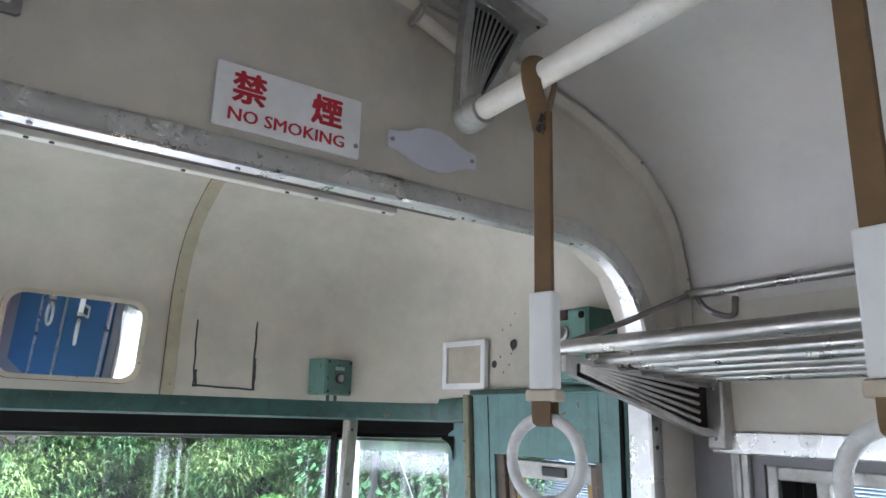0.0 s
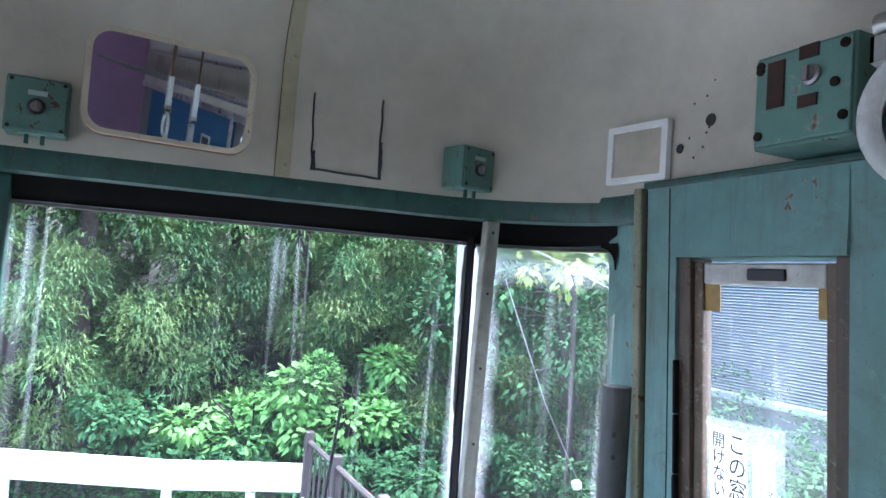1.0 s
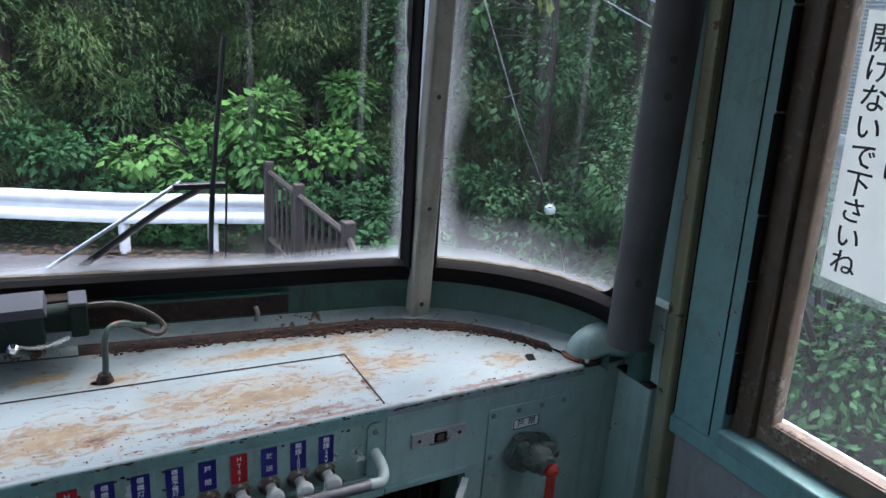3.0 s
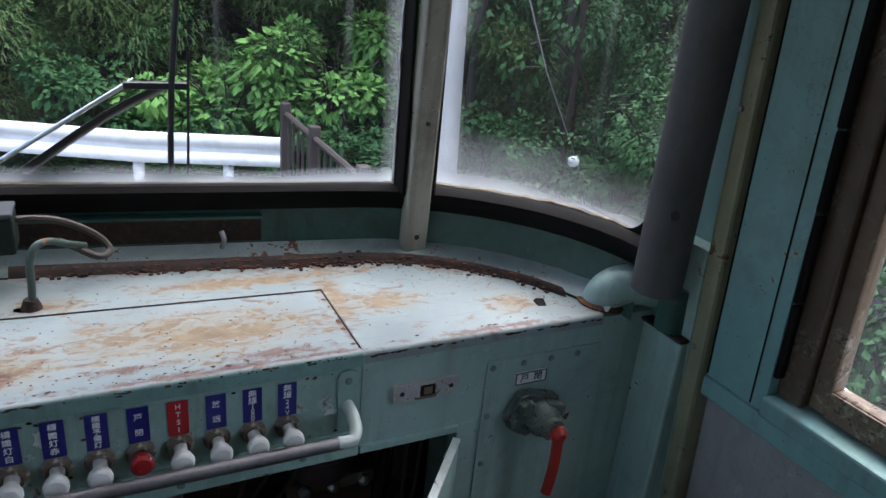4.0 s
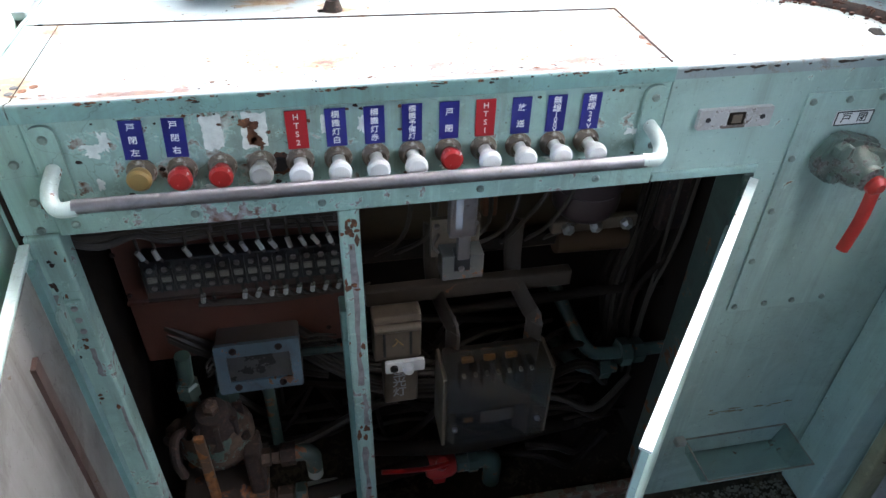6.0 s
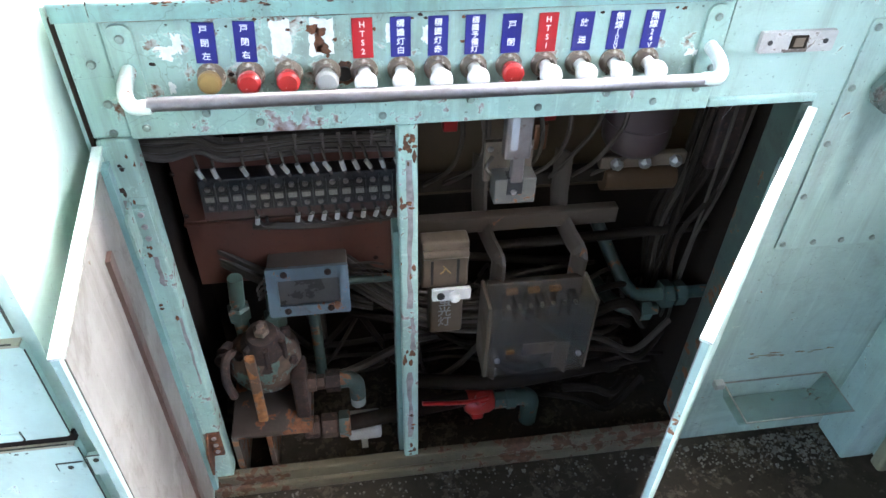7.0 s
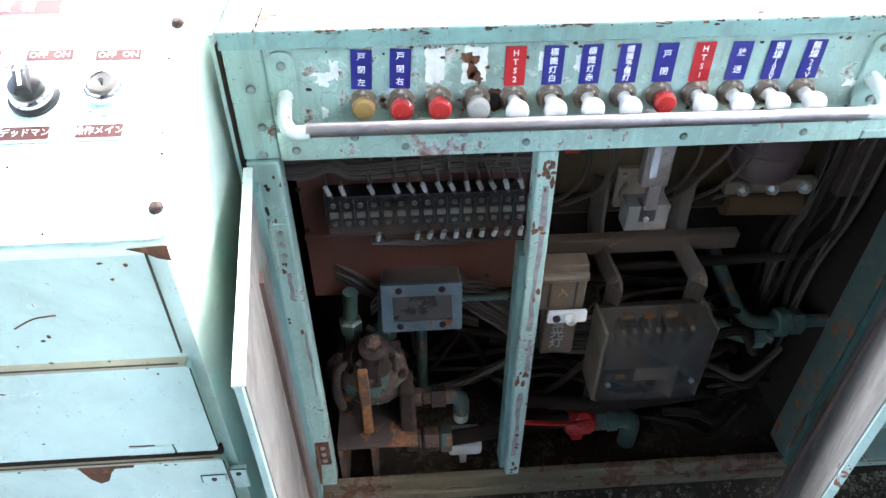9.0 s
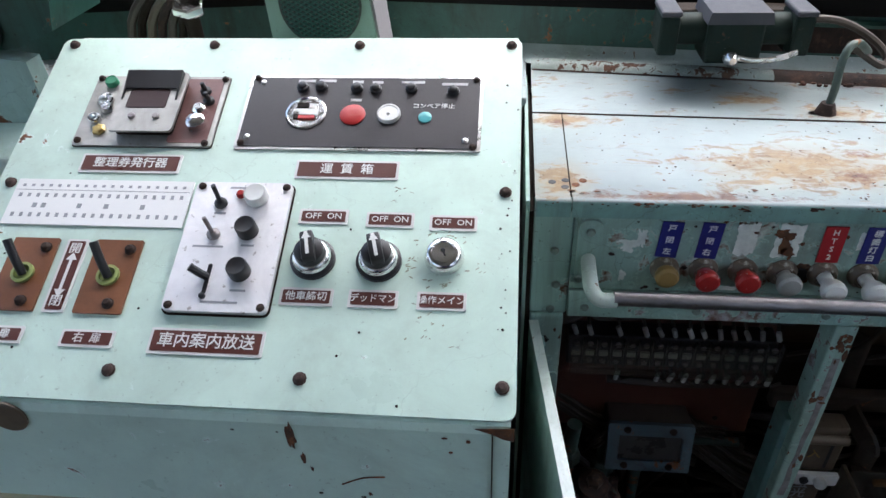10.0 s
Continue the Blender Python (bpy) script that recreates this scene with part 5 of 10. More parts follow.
part("seam", tube(B(), [(0.142, mid(0.142), DZ + 0.0006), (0.811, mid(0.811), DZ + 0.0006)], 0.0010, 6, 1, 0.0014), DARK_RUST, desk, "dark rusty seam between the plates")
part("seam", tube(B(), [(0.8122, FY + 0.012, DZ + 0.0004), (0.8122, mid(0.811), DZ + 0.0006)], 0.0012, 6, 1, 0.0014), DARK_RUST, desk)
# rusty ridge and narrow ledge behind the top
RIDGE_PALE = painted("chipped_ridge_paint", (0.30, 0.36, 0.34), chip=0.59, rust=(0.06, 0.03, 0.018), dirtiness=0.8, dirt=(0.05, 0.036, 0.024), scale=2.0)
part("ridge_joint", tube(B(), [(0.107 + 0.053 * k, max(ridge(0.107 + 0.053 * k), FY + 0.03) - 0.0145, DZ + 0.0018) for k in range(7)], 0.0016, 6, 2), DARK_RUST, desk, "dark rusty joint along the seam")
for x0, x1, mat, label in ((0.105, 0.425, RIDGE_PALE, "raised chipped seam along the back of the top"), (0.425, 1.150, DARK_RUST, "thick rusty seam along the back of the top")):
    xs = [x0 + (x1 - x0) * k / 30 for k in range(31)]
    part("ridge", loft(B(), [[(x, max(ridge(x), FY + 0.03) + o, z) for x in xs] for o, z in ((-0.014, DZ + 0.001), (-0.010, DZ + 0.008), (-0.002, DZ + 0.012), (0.007, DZ + 0.011), (0.011, DZ + 0.006))]), mat, desk, label, True)
# desk paint made lighter, so the ledge in the sill's shadow looks lit
LIT_LEDGE = painted("lit_ledge_paint", (0.40, 0.47, 0.46), chip=0.645, dirtiness=0.45, scale=1.6)
led = [[(x, y, DZ + 0.004) for x, y in contour(SIDE - 0.041, 2.125 - 0.046, 0.29, 1.70, 14, False)[3:]]]
for d, z in ((0.034, DZ + 0.009), (0.016, DZ + 0.014), (0.008, DZ + 0.02)):
    led.append([(x, y, z) for x, y in contour(SIDE - d, 2.125 - d, 0.30, 1.815, 14, False)[3:]])
part("back_ledge", loft(B(), led), LIT_LEDGE, desk, "narrow ledge behind the seam, lightened to look lit", True)
# lumps of rust and grit along the seam
q = random.Random(44)
crust = B()
for k in range(900):
    x = q.uniform(0.44, 1.13) if q.random() < 0.4 else min(1.13, max(0.44, q.gauss(0.86, 0.13)))
    y = max(ridge(x), FY + 0.03) + q.gauss(-0.008, 0.0075)
    r = q.uniform(0.001, 0.0045)
    h = r * q.uniform(0.5, 1.0) + (0.006 if y > ridge(x) - 0.008 else 0.0)
    a = q.uniform(0, 6.28)
    pts = [(x + r * q.uniform(0.6, 1.3) * math.cos(a + t), y + 0.7 * r * math.sin(a + t)) for t in (0, 1.2, 2.5, 3.8, 5.1)]
    slab(crust, pts, lambda u, v, d: (u, v, DZ + 0.0015 + h - d), h)
part("rust_crust", crust, rust_mat("flaking_rust", (0.10, 0.036, 0.018), (0.03, 0.015, 0.011)), desk, "flaking rust crust along the seam")
grit = B()
for k in range(260):
    x, y = q.uniform(0.16, 1.15), q.uniform(FY + 0.01, 2.07)
    if q.random() < 0.5:
        x = q.uniform(0.85, 1.15)
        y = max(ridge(x), FY + 0.04) - 0.012 - abs(q.gauss(0, 0.03))
    if y > max(ridge(x), FY + 0.03) - 0.008 or y < FY + 0.008:
        continue
    r, a = q.uniform(0.0004, 0.0012), q.uniform(0, 6.28)
    pts = [(x + r * math.cos(a + t), y + r * q.uniform(0.5, 1.2) * math.sin(a + t)) for t in (0, 1.5, 2.9, 4.4)]
    slab(grit, pts, lambda u, v, d: (u, v, DZ + 0.0014 + r * 0.6 - d), r * 0.6)
tagged(part("desk_grit", grit, plain("dark_grit", (0.07, 0.05, 0.035), 0.9, 0, 0.7, 60)), "dark grit and paint crumbs on the desk top", "debris", "", "stuff")
# chipped black edge along the front of the end plate
for k in range(34):
    x = 0.82 + 0.34 * q.random() ** 1.3
    w, z = q.uniform(0.003, 0.016), q.uniform(-0.0015, 0.001)
    part("rust_patch", slab(B(), [(x, DZ - 0.0048 + z), (x + w * 0.3, DZ - 0.0058 + z - q.random() * 0.001), (x + w * 0.7, DZ - 0.0056 + z), (x + w, DZ - 0.0046 + z), (x + w * 0.6, DZ - 0.0036 + z), (x + w * 0.2, DZ - 0.0040 + z)], lambda u, v, d: (u, FY - 0.0026 + d, v), 0.0006), DARK_RUST, desk)
# square hole in the end plate
bm = slab(B(), [(1.092, 1.868), (1.105, 1.866), (1.108, 1.874), (1.113, 1.886), (1.102, 1.890), (1.094, 1.884)], lambda u, v, d: (u, v, DZ + 0.0022 - d), 0.001)
part("cable_hole", bm, RUBBER, desk, "ragged dark cable hole")

TEAL_FOLD = painted("folded_teal_paint", (0.19, 0.345, 0.325), chip=0.70, dirtiness=0.5, streak=0.2)
# front face: solid pieces round the cupboard opening
OX0, OXM0, OXM1, OX1, OZ0, OZ1 = 0.143, 0.434, 0.461, 0.950, -0.012, 0.658
part("left_column", box(B(), 0.105, 0.1455, FY + 0.001, FY + 0.03, OZ1 + 0.0005, DZ - 0.012, 0.002), TEAL_WORN, desk)
part("knob_panel", box(B(), 0.1462, 0.8115, FY, FY + 0.02, OZ1 + 0.038, DZ - 0.012, 0.0), TEAL_WORN, desk, "flaking pale green knob panel")
# the front of the top is folded down in a flat teal face, rusted along its crest


def nose(x, up, off=0.0):
    """A point on the folded front: up runs from its lower edge over the crest, off stands clear of it."""
    r, flat = 0.0046 + off, 0.0144
    a = max(0.0, up - flat) / 0.0046
    return Vector((x, FY - 0.001 - r * math.cos(a), DZ - 0.0155 + min(up, flat) + r * math.sin(a)))


for x0, x1 in ((0.106, 0.1405), (0.142, 0.8105)):
    xs = [x0 + (x1 - x0) * k / 12 for k in range(13)]
    rows = [[nose(x, 0) + Vector((0, 0.003, 0)) for x in xs]] + [[nose(x, a) for x in xs] for a in (0, 0.008, 0.0144, 0.0156, 0.0168, 0.018)] + [[nose(x, 0.0186, -0.001) for x in xs]]
    part("front_apron", loft(B(), rows), TEAL_FOLD, desk, "teal folded front of the worn top", True)
q = random.Random(301)
spots = [(q.uniform(0.11, 0.808), 1) for k in range(46)]
for c in (0.205, 0.262, 0.30, 0.375, 0.44, 0.455, 0.47, 0.55, 0.60, 0.70, 0.75):
    spots += [(c + q.gauss(0, 0.006), 2) for k in range(5)]
for x, big in spots:
    w, h, a = q.uniform(0.0008, 0.0024) * big, q.uniform(0.0005, 0.0011) * (0.6 + 0.4 * big), 0.0172 - abs(q.gauss(0, 0.0011 + 0.0004 * big))
    x = min(0.806, max(0.109, x))
    poly = [(x + w * math.cos(t) * q.uniform(0.6, 1.3), a + h * math.sin(t) * q.uniform(0.5, 1.2)) for t in [math.tau * i / 9 for i in range(9)]]
    part("rust_patch", slab(B(), poly, lambda u, v, d: nose(u, v, 0.0004 - d), 0.0004), RUST if q.random() < 0.5 else DARK_RUST, desk)
part("rust_line", tube(B(), [(0.147 + 0.033 * k, FY - 0.0008, DZ - 0.0166 + q.uniform(-0.0004, 0.0004)) for k in range(21)], 0.0013, 5, 2), RUST, desk, "rusty joint line under the nose")
hd = part("header", box(B(), 0.1462, 0.8115, FY - 0.004, FY + 0.02, OZ1, OZ1 + 0.0375, 0.002), POST_WORN, desk, "riveted flange above the cupboard")
part("header", box(B(), 0.8125, OX1 + 0.004, FY - 0.004, FY + 0.02, OZ1 + 0.001, OZ1 + 0.012, 0.002), TEAL_WORN, desk)
right = B()
box(right, 0.8125, 1.27, FY, FY + 0.02, OZ1 + 0.0125, DZ - 0.004, 0.0)
box(right, OX1 + 0.0045, 1.275, FY, FY + 0.02, FLOOR, OZ1 + 0.0122, 0.0)
part("end_panel", right, TEAL, desk, "green end panel of the desk")
part("middle_post", box(B(), OXM0 + 0.002, OXM1 - 0.001, FY - 0.004, FY + 0.03, OZ0, OZ1 - 0.0005, 0.003), POST_WORN, desk, "flaking post between the cupboard halves")
part("post_flange", box(B(), OXM0 - 0.006, OXM0 + 0.012, FY + 0.012, FY + 0.045, OZ0, OZ1 - 0.17, 0.002), TEAL_BLUE, desk)
part("left_jamb", box(B(), 0.1065, OX0, FY - 0.003, FY + 0.028, OZ0, OZ1 - 0.0005, 0.003), POST_WORN, desk)
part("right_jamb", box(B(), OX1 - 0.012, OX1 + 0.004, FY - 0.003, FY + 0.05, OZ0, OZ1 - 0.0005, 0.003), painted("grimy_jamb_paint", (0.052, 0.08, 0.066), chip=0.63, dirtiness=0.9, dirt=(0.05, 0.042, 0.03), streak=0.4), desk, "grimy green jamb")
sl = B()
box(sl, 0.105, OX1 + 0.004, FY - 0.0065, FY + 0.009, OZ0 - 0.024, OZ0 + 0.006, 0.003)
box(sl, 0.105, OX1 + 0.004, FY - 0.012, FY + 0.02, FLOOR, OZ0 - 0.0245, 0.003)
part("plinth", sl, SILL_MAT, desk, "filthy flaking plinth")
# carcass; its near-black colour holds the cupboard's shade as well as grime
part("cupboard_side", box(B(), 0.100, 0.1045, FY + 0.002, 2.16, FLOOR, DZ - 0.014), GRIME_SHADE, desk, "grimy cupboard side darkened for the shade inside")
part("cupboard_back", box(B(), 0.105, 1.2, 2.125, 2.14, FLOOR, DZ - 0.014), GRIME_SHADE, desk, "grimy cupboard back darkened for the shade inside")
part("cupboard_top", box(B(), 0.105, 1.2, FY + 0.031, 2.12, DZ - 0.03, DZ - 0.02), GRIME_SHADE, desk, "grimy cupboard top darkened for the shade inside")
part("cupboard_side", box(B(), 0.99, 1.0, FY + 0.021, 2.12, FLOOR, DZ - 0.031), GRIME_SHADE, desk, "grimy cupboard side darkened for the shade inside")
part("left_side", box(B(), 0.096, 0.0998, FY + 0.002, 2.16, FLOOR, DZ - 0.002), TEAL, desk)
scr = [(x, FY - 0.004, OZ1 + 0.014) for x in (0.165, 0.285, 0.42, 0.60, 0.74)] + [(x, FY - 0.004, OZ1 + 0.028) for x in (0.23, 0.35, 0.52, 0.68, 0.79)]
screws(desk, SCREW_TEAL, scr, (0, -1, 0))
screws(desk, SCREW_TEAL, [(x, FY, z) for x, z in ((0.128, 0.745), (0.128, 0.665), (0.132, 0.70), (0.443, OZ1 - 0.012), (0.454, OZ1 - 0.008), (0.91, OZ1 + 0.005), (0.85, OZ1 + 0.006))], (0, -1, 0))
# rust flakes on the post
q = random.Random(60)
for z, n in ((0.622, 11), (0.25, 11), (0.10, 3), (0.43, 3), (0.54, 4), (0.0, 5)):
    for k in range(n):
        cx, cz, rx, rz = 0.4475 + q.gauss(0, 0.007), z + q.gauss(0, 0.013), q.uniform(0.0015, 0.005), q.uniform(0.002, 0.009)
        bm = slab(B(), [(min(0.4595, max(0.4365, cx + rx * q.uniform(0.5, 1.2) * math.cos(math.tau * i / 12))), cz + rz * q.uniform(0.5, 1.2) * math.sin(math.tau * i / 12)) for i in range(12)], lambda u, v, d: (u, FY - 0.0045 - 0.0001 * k + d, v), 0.0008)
        part("rust_patch", bm, RUST, desk)
for k in range(22):
    cx, cz, rx, rz = 0.125 + q.gauss(0, 0.008), q.choice((0.56, 0.50, 0.40, 0.10, 0.62)) + q.gauss(0, 0.018), q.uniform(0.0012, 0.004), q.uniform(0.002, 0.007)
    bm = slab(B(), [(min(0.1415, max(0.108, cx + rx * q.uniform(0.5, 1.2) * math.cos(math.tau * i / 10))), cz + rz * q.uniform(0.5, 1.2) * math.sin(math.tau * i / 10)) for i in range(10)], lambda u, v, d: (u, FY - 0.0035 - 0.00005 * k + d, v), 0.0007)
    part("rust_patch", bm, RUST if k % 3 else DARK_RUST, desk)
# bare scraped streaks down the post and the jamb
SCRAPE = plain("scraped_mauve_primer", (0.29, 0.27, 0.265), 0.6, 0, 0.6, 60, 0.5)
for cx, z0, z1, w in ((0.449, 0.36, 0.61, 0.006), (0.452, 0.27, 0.34, 0.005), (0.447, 0.05, 0.22, 0.006), (0.131, 0.44, 0.49, 0.005), (0.137, 0.24, 0.38, 0.003)):
    n = 9
    side_a = [(cx - w * q.uniform(0.2, 1.0), z0 + (z1 - z0) * k / n) for k in range(n + 1)]
    side_b = [(cx + w * q.uniform(0.2, 1.0), z0 + (z1 - z0) * k / n) for k in range(n, -1, -1)]
    yf = FY - 0.0044 if cx > 0.3 else FY - 0.0034
    part("bare_patch", slab(B(), side_a + side_b, lambda u, v, d: (u, yf + d, v), 0.0008), SCRAPE, desk, "scraped bare streak")
# painted-over and bare label spots
bare = plain("bare_white_primer", (0.74, 0.77, 0.74), 0.6, 0, 0.3, 60, 0.3)
rng = random.Random(12)


def blotch(cx, cz, rx, rz, n=18, wob=0.4):
    return [(cx + rx * (1 + rng.uniform(-wob, wob)) * math.cos(math.tau * k / n), cz + rz * (1 + rng.uniform(-wob, wob)) * math.sin(math.tau * k / n)) for k in range(n)]


def ragged(x0, x1, z0, z1, jit, n=34):
    """An uneven outline inside a rectangle, bitten into along every side."""
    mx, mz, hx, hz = (x0 + x1) / 2, (z0 + z1) / 2, (x1 - x0) / 2, (z1 - z0) / 2
    out, bite = [], 0.0
    for k in range(n):
        a = math.tau * k / n
        bite = 0.55 * bite + 0.45 * (rng.random() ** 1.6) * (1.9 if k % 2 else 0.8)
        c, q_ = math.cos(a), math.sin(a)
        far = min(1 / max(abs(c), 1e-6), 1 / max(abs(q_), 1e-6)) * (1 - jit * min(bite, 0.95) * 0.8)
        out.append((mx + hx * c * far, mz + hz * q_ * far))
    return out


for k, (x0, x1, z0, z1, jit) in enumerate(((0.307, 0.330, 0.743, 0.7875, 0.35), (0.344, 0.374, 0.741, 0.788, 0.45), (0.192, 0.213, 0.744, 0.763, 0.8), (0.208, 0.2225, 0.749, 0.778, 0.7), (0.189, 0.204, 0.757, 0.762, 0.7), (0.197, 0.205, 0.706, 0.724, 0.8), (0.426, 0.438, 0.752, 0.78, 0.7), (0.462, 0.478, 0.75, 0.775, 0.8), (0.52, 0.531, 0.752, 0.781, 0.8), (0.765, 0.79, 0.722, 0.738, 0.9), (0.297, 0.325, 0.699, 0.706, 0.8), (0.55, 0.58, 0.70, 0.707, 0.8), (0.67, 0.70, 0.70, 0.706, 0.8))):
    part("bare_patch", slab(B(), ragged(x0, x1, z0, z1, jit), lambda u, v, d: (u, FY - 0.0003 - 0.00002 * k + d, v), 0.0005), bare, desk, "bare primer patch")
for cx, cz, rx, rz in ((0.352, 0.774, 0.007, 0.005), (0.360, 0.771, 0.006, 0.004), (0.357, 0.758, 0.005, 0.010), (0.361, 0.752, 0.007, 0.006), (0.374, 0.762, 0.002, 0.002), (0.327, 0.774, 0.0025, 0.0015), (0.365, 0.745, 0.002, 0.003)):
    part("rust_patch", slab(B(), blotch(cx, cz, rx, rz, 14, 0.35), lambda u, v, d: (u, FY - 0.0012 + d, v), 0.0006), RUST, desk)
# rusty dots and chips over the panel
for k in range(46):
    px, pz = rng.uniform(0.15, 0.805), rng.choice((rng.uniform(0.70, 0.784), rng.gauss(0.783, 0.002), rng.gauss(0.702, 0.003)))
    r = rng.uniform(0.0006, 0.0022)
    part("rust_patch", slab(B(), blotch(px, min(0.786, pz), r * 1.4, r, 9, 0.4), lambda u, v, d: (u, FY - 0.0009 + d, v), 0.0005), DARK_RUST if k % 3 else RUST, desk)

# knobs and their labels
KX = [0.2325 + 0.0398 * k for k in range(13)]
BEZEL = painted("worn_bezel_brass", (0.13, 0.10, 0.075), chip=0.585, rust=(0.09, 0.05, 0.03), under=(0.42, 0.40, 0.35), dirtiness=0.7, dirt=(0.10, 0.075, 0.05), scale=3.0)
bezel = mesh_of("bezel", lathe(B(), (0, 0, 0), (0, 0, 1), [(0.0150, 0), (0.0150, 0.003), (0.0125, 0.006), (0.0112, 0.010), (0.0092, 0.0105), (0.0092, 0.005), (0, 0.005)], 20), BEZEL)
stem = mesh_of("stem", lathe(B(), (0, 0, 0), (0, 0, 1), [(0.0075, 0), (0.0068, 0.026), (0.006, 0.03)], 14), WHITE_PLASTIC)
RED_KNOB = painted("chipped_red_knob", (0.42, 0.02, 0.018), chip=0.635, rust=(0.55, 0.50, 0.47), under=(0.72, 0.70, 0.68), dirtiness=0.15, scale=2.2)
stem_red = mesh_of("stem", lathe(B(), (0, 0, 0), (0, 0, 1), [(0.0075, 0), (0.0068, 0.026), (0.006, 0.03)], 14), RED_KNOB)
CAP = [(0.0062, 0.022), (0.0080, 0.028), (0.0108, 0.033), (0.0122, 0.038), (0.0120, 0.0425), (0.0095, 0.0452), (0, 0.0462)]
caps = {k: mesh_of("cap", lathe(B(), (0, 0, 0), (0, 0, 1), CAP, 20), m) for k, m in (("white", WHITE_PLASTIC), ("red", RED_KNOB), ("ochre", OCHRE), ("grey", plain("greyed_plastic", (0.38, 0.38, 0.36), 0.4, 0, 0.2, 30)))}
KINDS = ["ochre", "red", "red", "grey", "white", "white", "white", "white", "red", "white", "white", "white", "white"]
NAMES = ["戸\n閉\n左", "戸\n閉\n右", "", "", "H\nT\nS\n2", "標\n識\n灯\n白", "標\n識\n灯\n赤", "標\n識\n予\n備\n灯", "戸\n閉", "H\nT\nS\n1", "放\n送", "無\n線\n100V", "無\n線\n24V"]
for k, x in enumerate(KX):
    n = Vector((0, -1, 0.0))
    m = facing((x + 0.0105, FY, 0.7272 - 0.0003 * k), (0, -1, 0.04))
    kn = piece("knob_bezel", bezel, desk, m)
    short = {"ochre": 0.022, "red": 0.017, "grey": 0.015}.get(KINDS[k], 0.007)
    st = piece("knob_stem", stem_red if KINDS[k] == "red" else stem, desk, m @ Matrix.Translation((0, 0, 0.001 - short)))
    piece("knob_cap", caps[KINDS[k]], desk, m @ Matrix.Translation((0, 0, -short)), KINDS[k] + " push-pull knob")
    if NAMES[k]:
        red = NAMES[k].startswith("H")
        lean = -0.06 if k in (0, 1) else 0.0
        mm = facing((x + 0.0105, FY - 0.0012, 0.7634 - 0.0003 * k), n) @ Matrix.Rotation(lean, 4, "Z")
        bm = box(B(), -0.0108, 0.0108, -0.0218, 0.0218, -0.001, 0.0008, 0.0004)
        bmesh.ops.transform(bm, matrix=mm, verts=bm.verts)
        lb = part("label", bm, RED_LABEL if red else BLUE_LABEL, desk, ("red" if red else "blue") + " plastic label with white lettering")
        rows = NAMES[k].split("\n")
        if len(rows[-1]) > 2:
            for i, ch in enumerate(rows[:-1]):
                part("letter", letters(ch, 0.0098, mm @ Matrix.Translation((0, 0.0155 - 0.0094 * i, 0.0009)), 0.0002, bold=0.0001), WHITE_INK, lb)
            part("letter", letters("\n".join(rows[-1]), 0.0088, mm @ Matrix.Translation((0, -0.0105, 0.0009)), 0.0002, 0.68 if len(rows[-1]) > 3 else 0.85), WHITE_INK, lb)
        else:
            gap = {2: 0.0195, 3: 0.0142, 4: 0.0098, 5: 0.008}[len(rows)]
            size = {2: 0.0092, 3: 0.0088, 4: 0.0088, 5: 0.0082}[len(rows)]
            for i, ch in enumerate(rows):
                part("letter", letters(ch, size, mm @ Matrix.Translation((0, gap * ((len(rows) - 1) / 2 - i), 0.0009)), 0.0002, bold=0.0001), WHITE_INK, lb)
# hole between two knobs
part("empty_hole", lathe(B(), (0.3805, FY - 0.0003, 0.7225), (0, -1, 0), [(0.009, 0), (0.0085, 0.0008), (0.007, 0.0002), (0, 0.0002)], 16), BLACK, desk, "empty rusty knob hole")
part("rust_patch", slab(B(), blotch(0.3805, 0.7235, 0.013, 0.014, wob=0.2), lambda u, v, d: (u, FY - 0.0003 + d, v), 0.0004), RUST, desk)

EDGE_PALE = painted("chipped_pale_paint", (0.52, 0.60, 0.57), chip=0.64, dirtiness=0.35, scale=2.0)
# grab rail in front of the knobs
RZ, RY = 0.7215, FY - 0.050
gr = part("grab_rail", tube(B(), [(0.186, RY, RZ + 0.002), (0.5, RY, RZ), (0.776, RY, RZ - 0.001)], 0.0075, 14, 1), metal_mat("dark_worn_steel", (0.30, 0.285, 0.30), 0.36, dull=0.6), desk, "worn steel grab rail", True)
for x, e in ((0.163, 1), (0.794, -1)):
    bm = tube(B(), [(x, FY - 0.002, 0.738), (x, FY - 0.026, 0.734), (x + 0.002 * e, FY - 0.042, 0.727), (x + 0.010 * e, RY, RZ), (x + 0.026 * e, RY, RZ)], 0.0078, 12, 5)
    part("rail_end", bm, EDGE_PALE, desk, "pale painted rail end", True)
    bm = slab(B(), rounded(x - 0.0125, x + 0.0125, 0.70, 0.786, 0.010, 4), lambda u, v, d: (u, FY - 0.004 + d, v), 0.0045)
    rb = part("rail_bracket", bm, TEAL_WORN, desk)
    piece("screw", SCREW_TEAL, rb, facing((x, FY - 0.004, 0.772), (0, -1, 0)))
    piece("screw", SCREW_TEAL, rb, facing((x - 0.008 * e, FY - 0.004, 0.712), (0, -1, 0)))

# slotted steel plate on the end panel
pl = part("slot_plate", slab(B(), rounded(0.853, 0.946, 0.727, 0.752, 0.002, 2), lambda u, v, d: (u, FY - 0.006 + d, v), 0.0062), painted("worn_pale_plate", (0.40, 0.39, 0.38), chip=0.66, rust=(0.10, 0.08, 0.07), dirtiness=0.5, scale=2.0), desk, "small pale steel plate with a slot")
sl = part("slot", box(B(), 0.890, 0.911, FY - 0.0072, FY - 0.004, 0.7315, 0.7475, 0.001), GRIME_SHADE, pl, "dark slot frame")
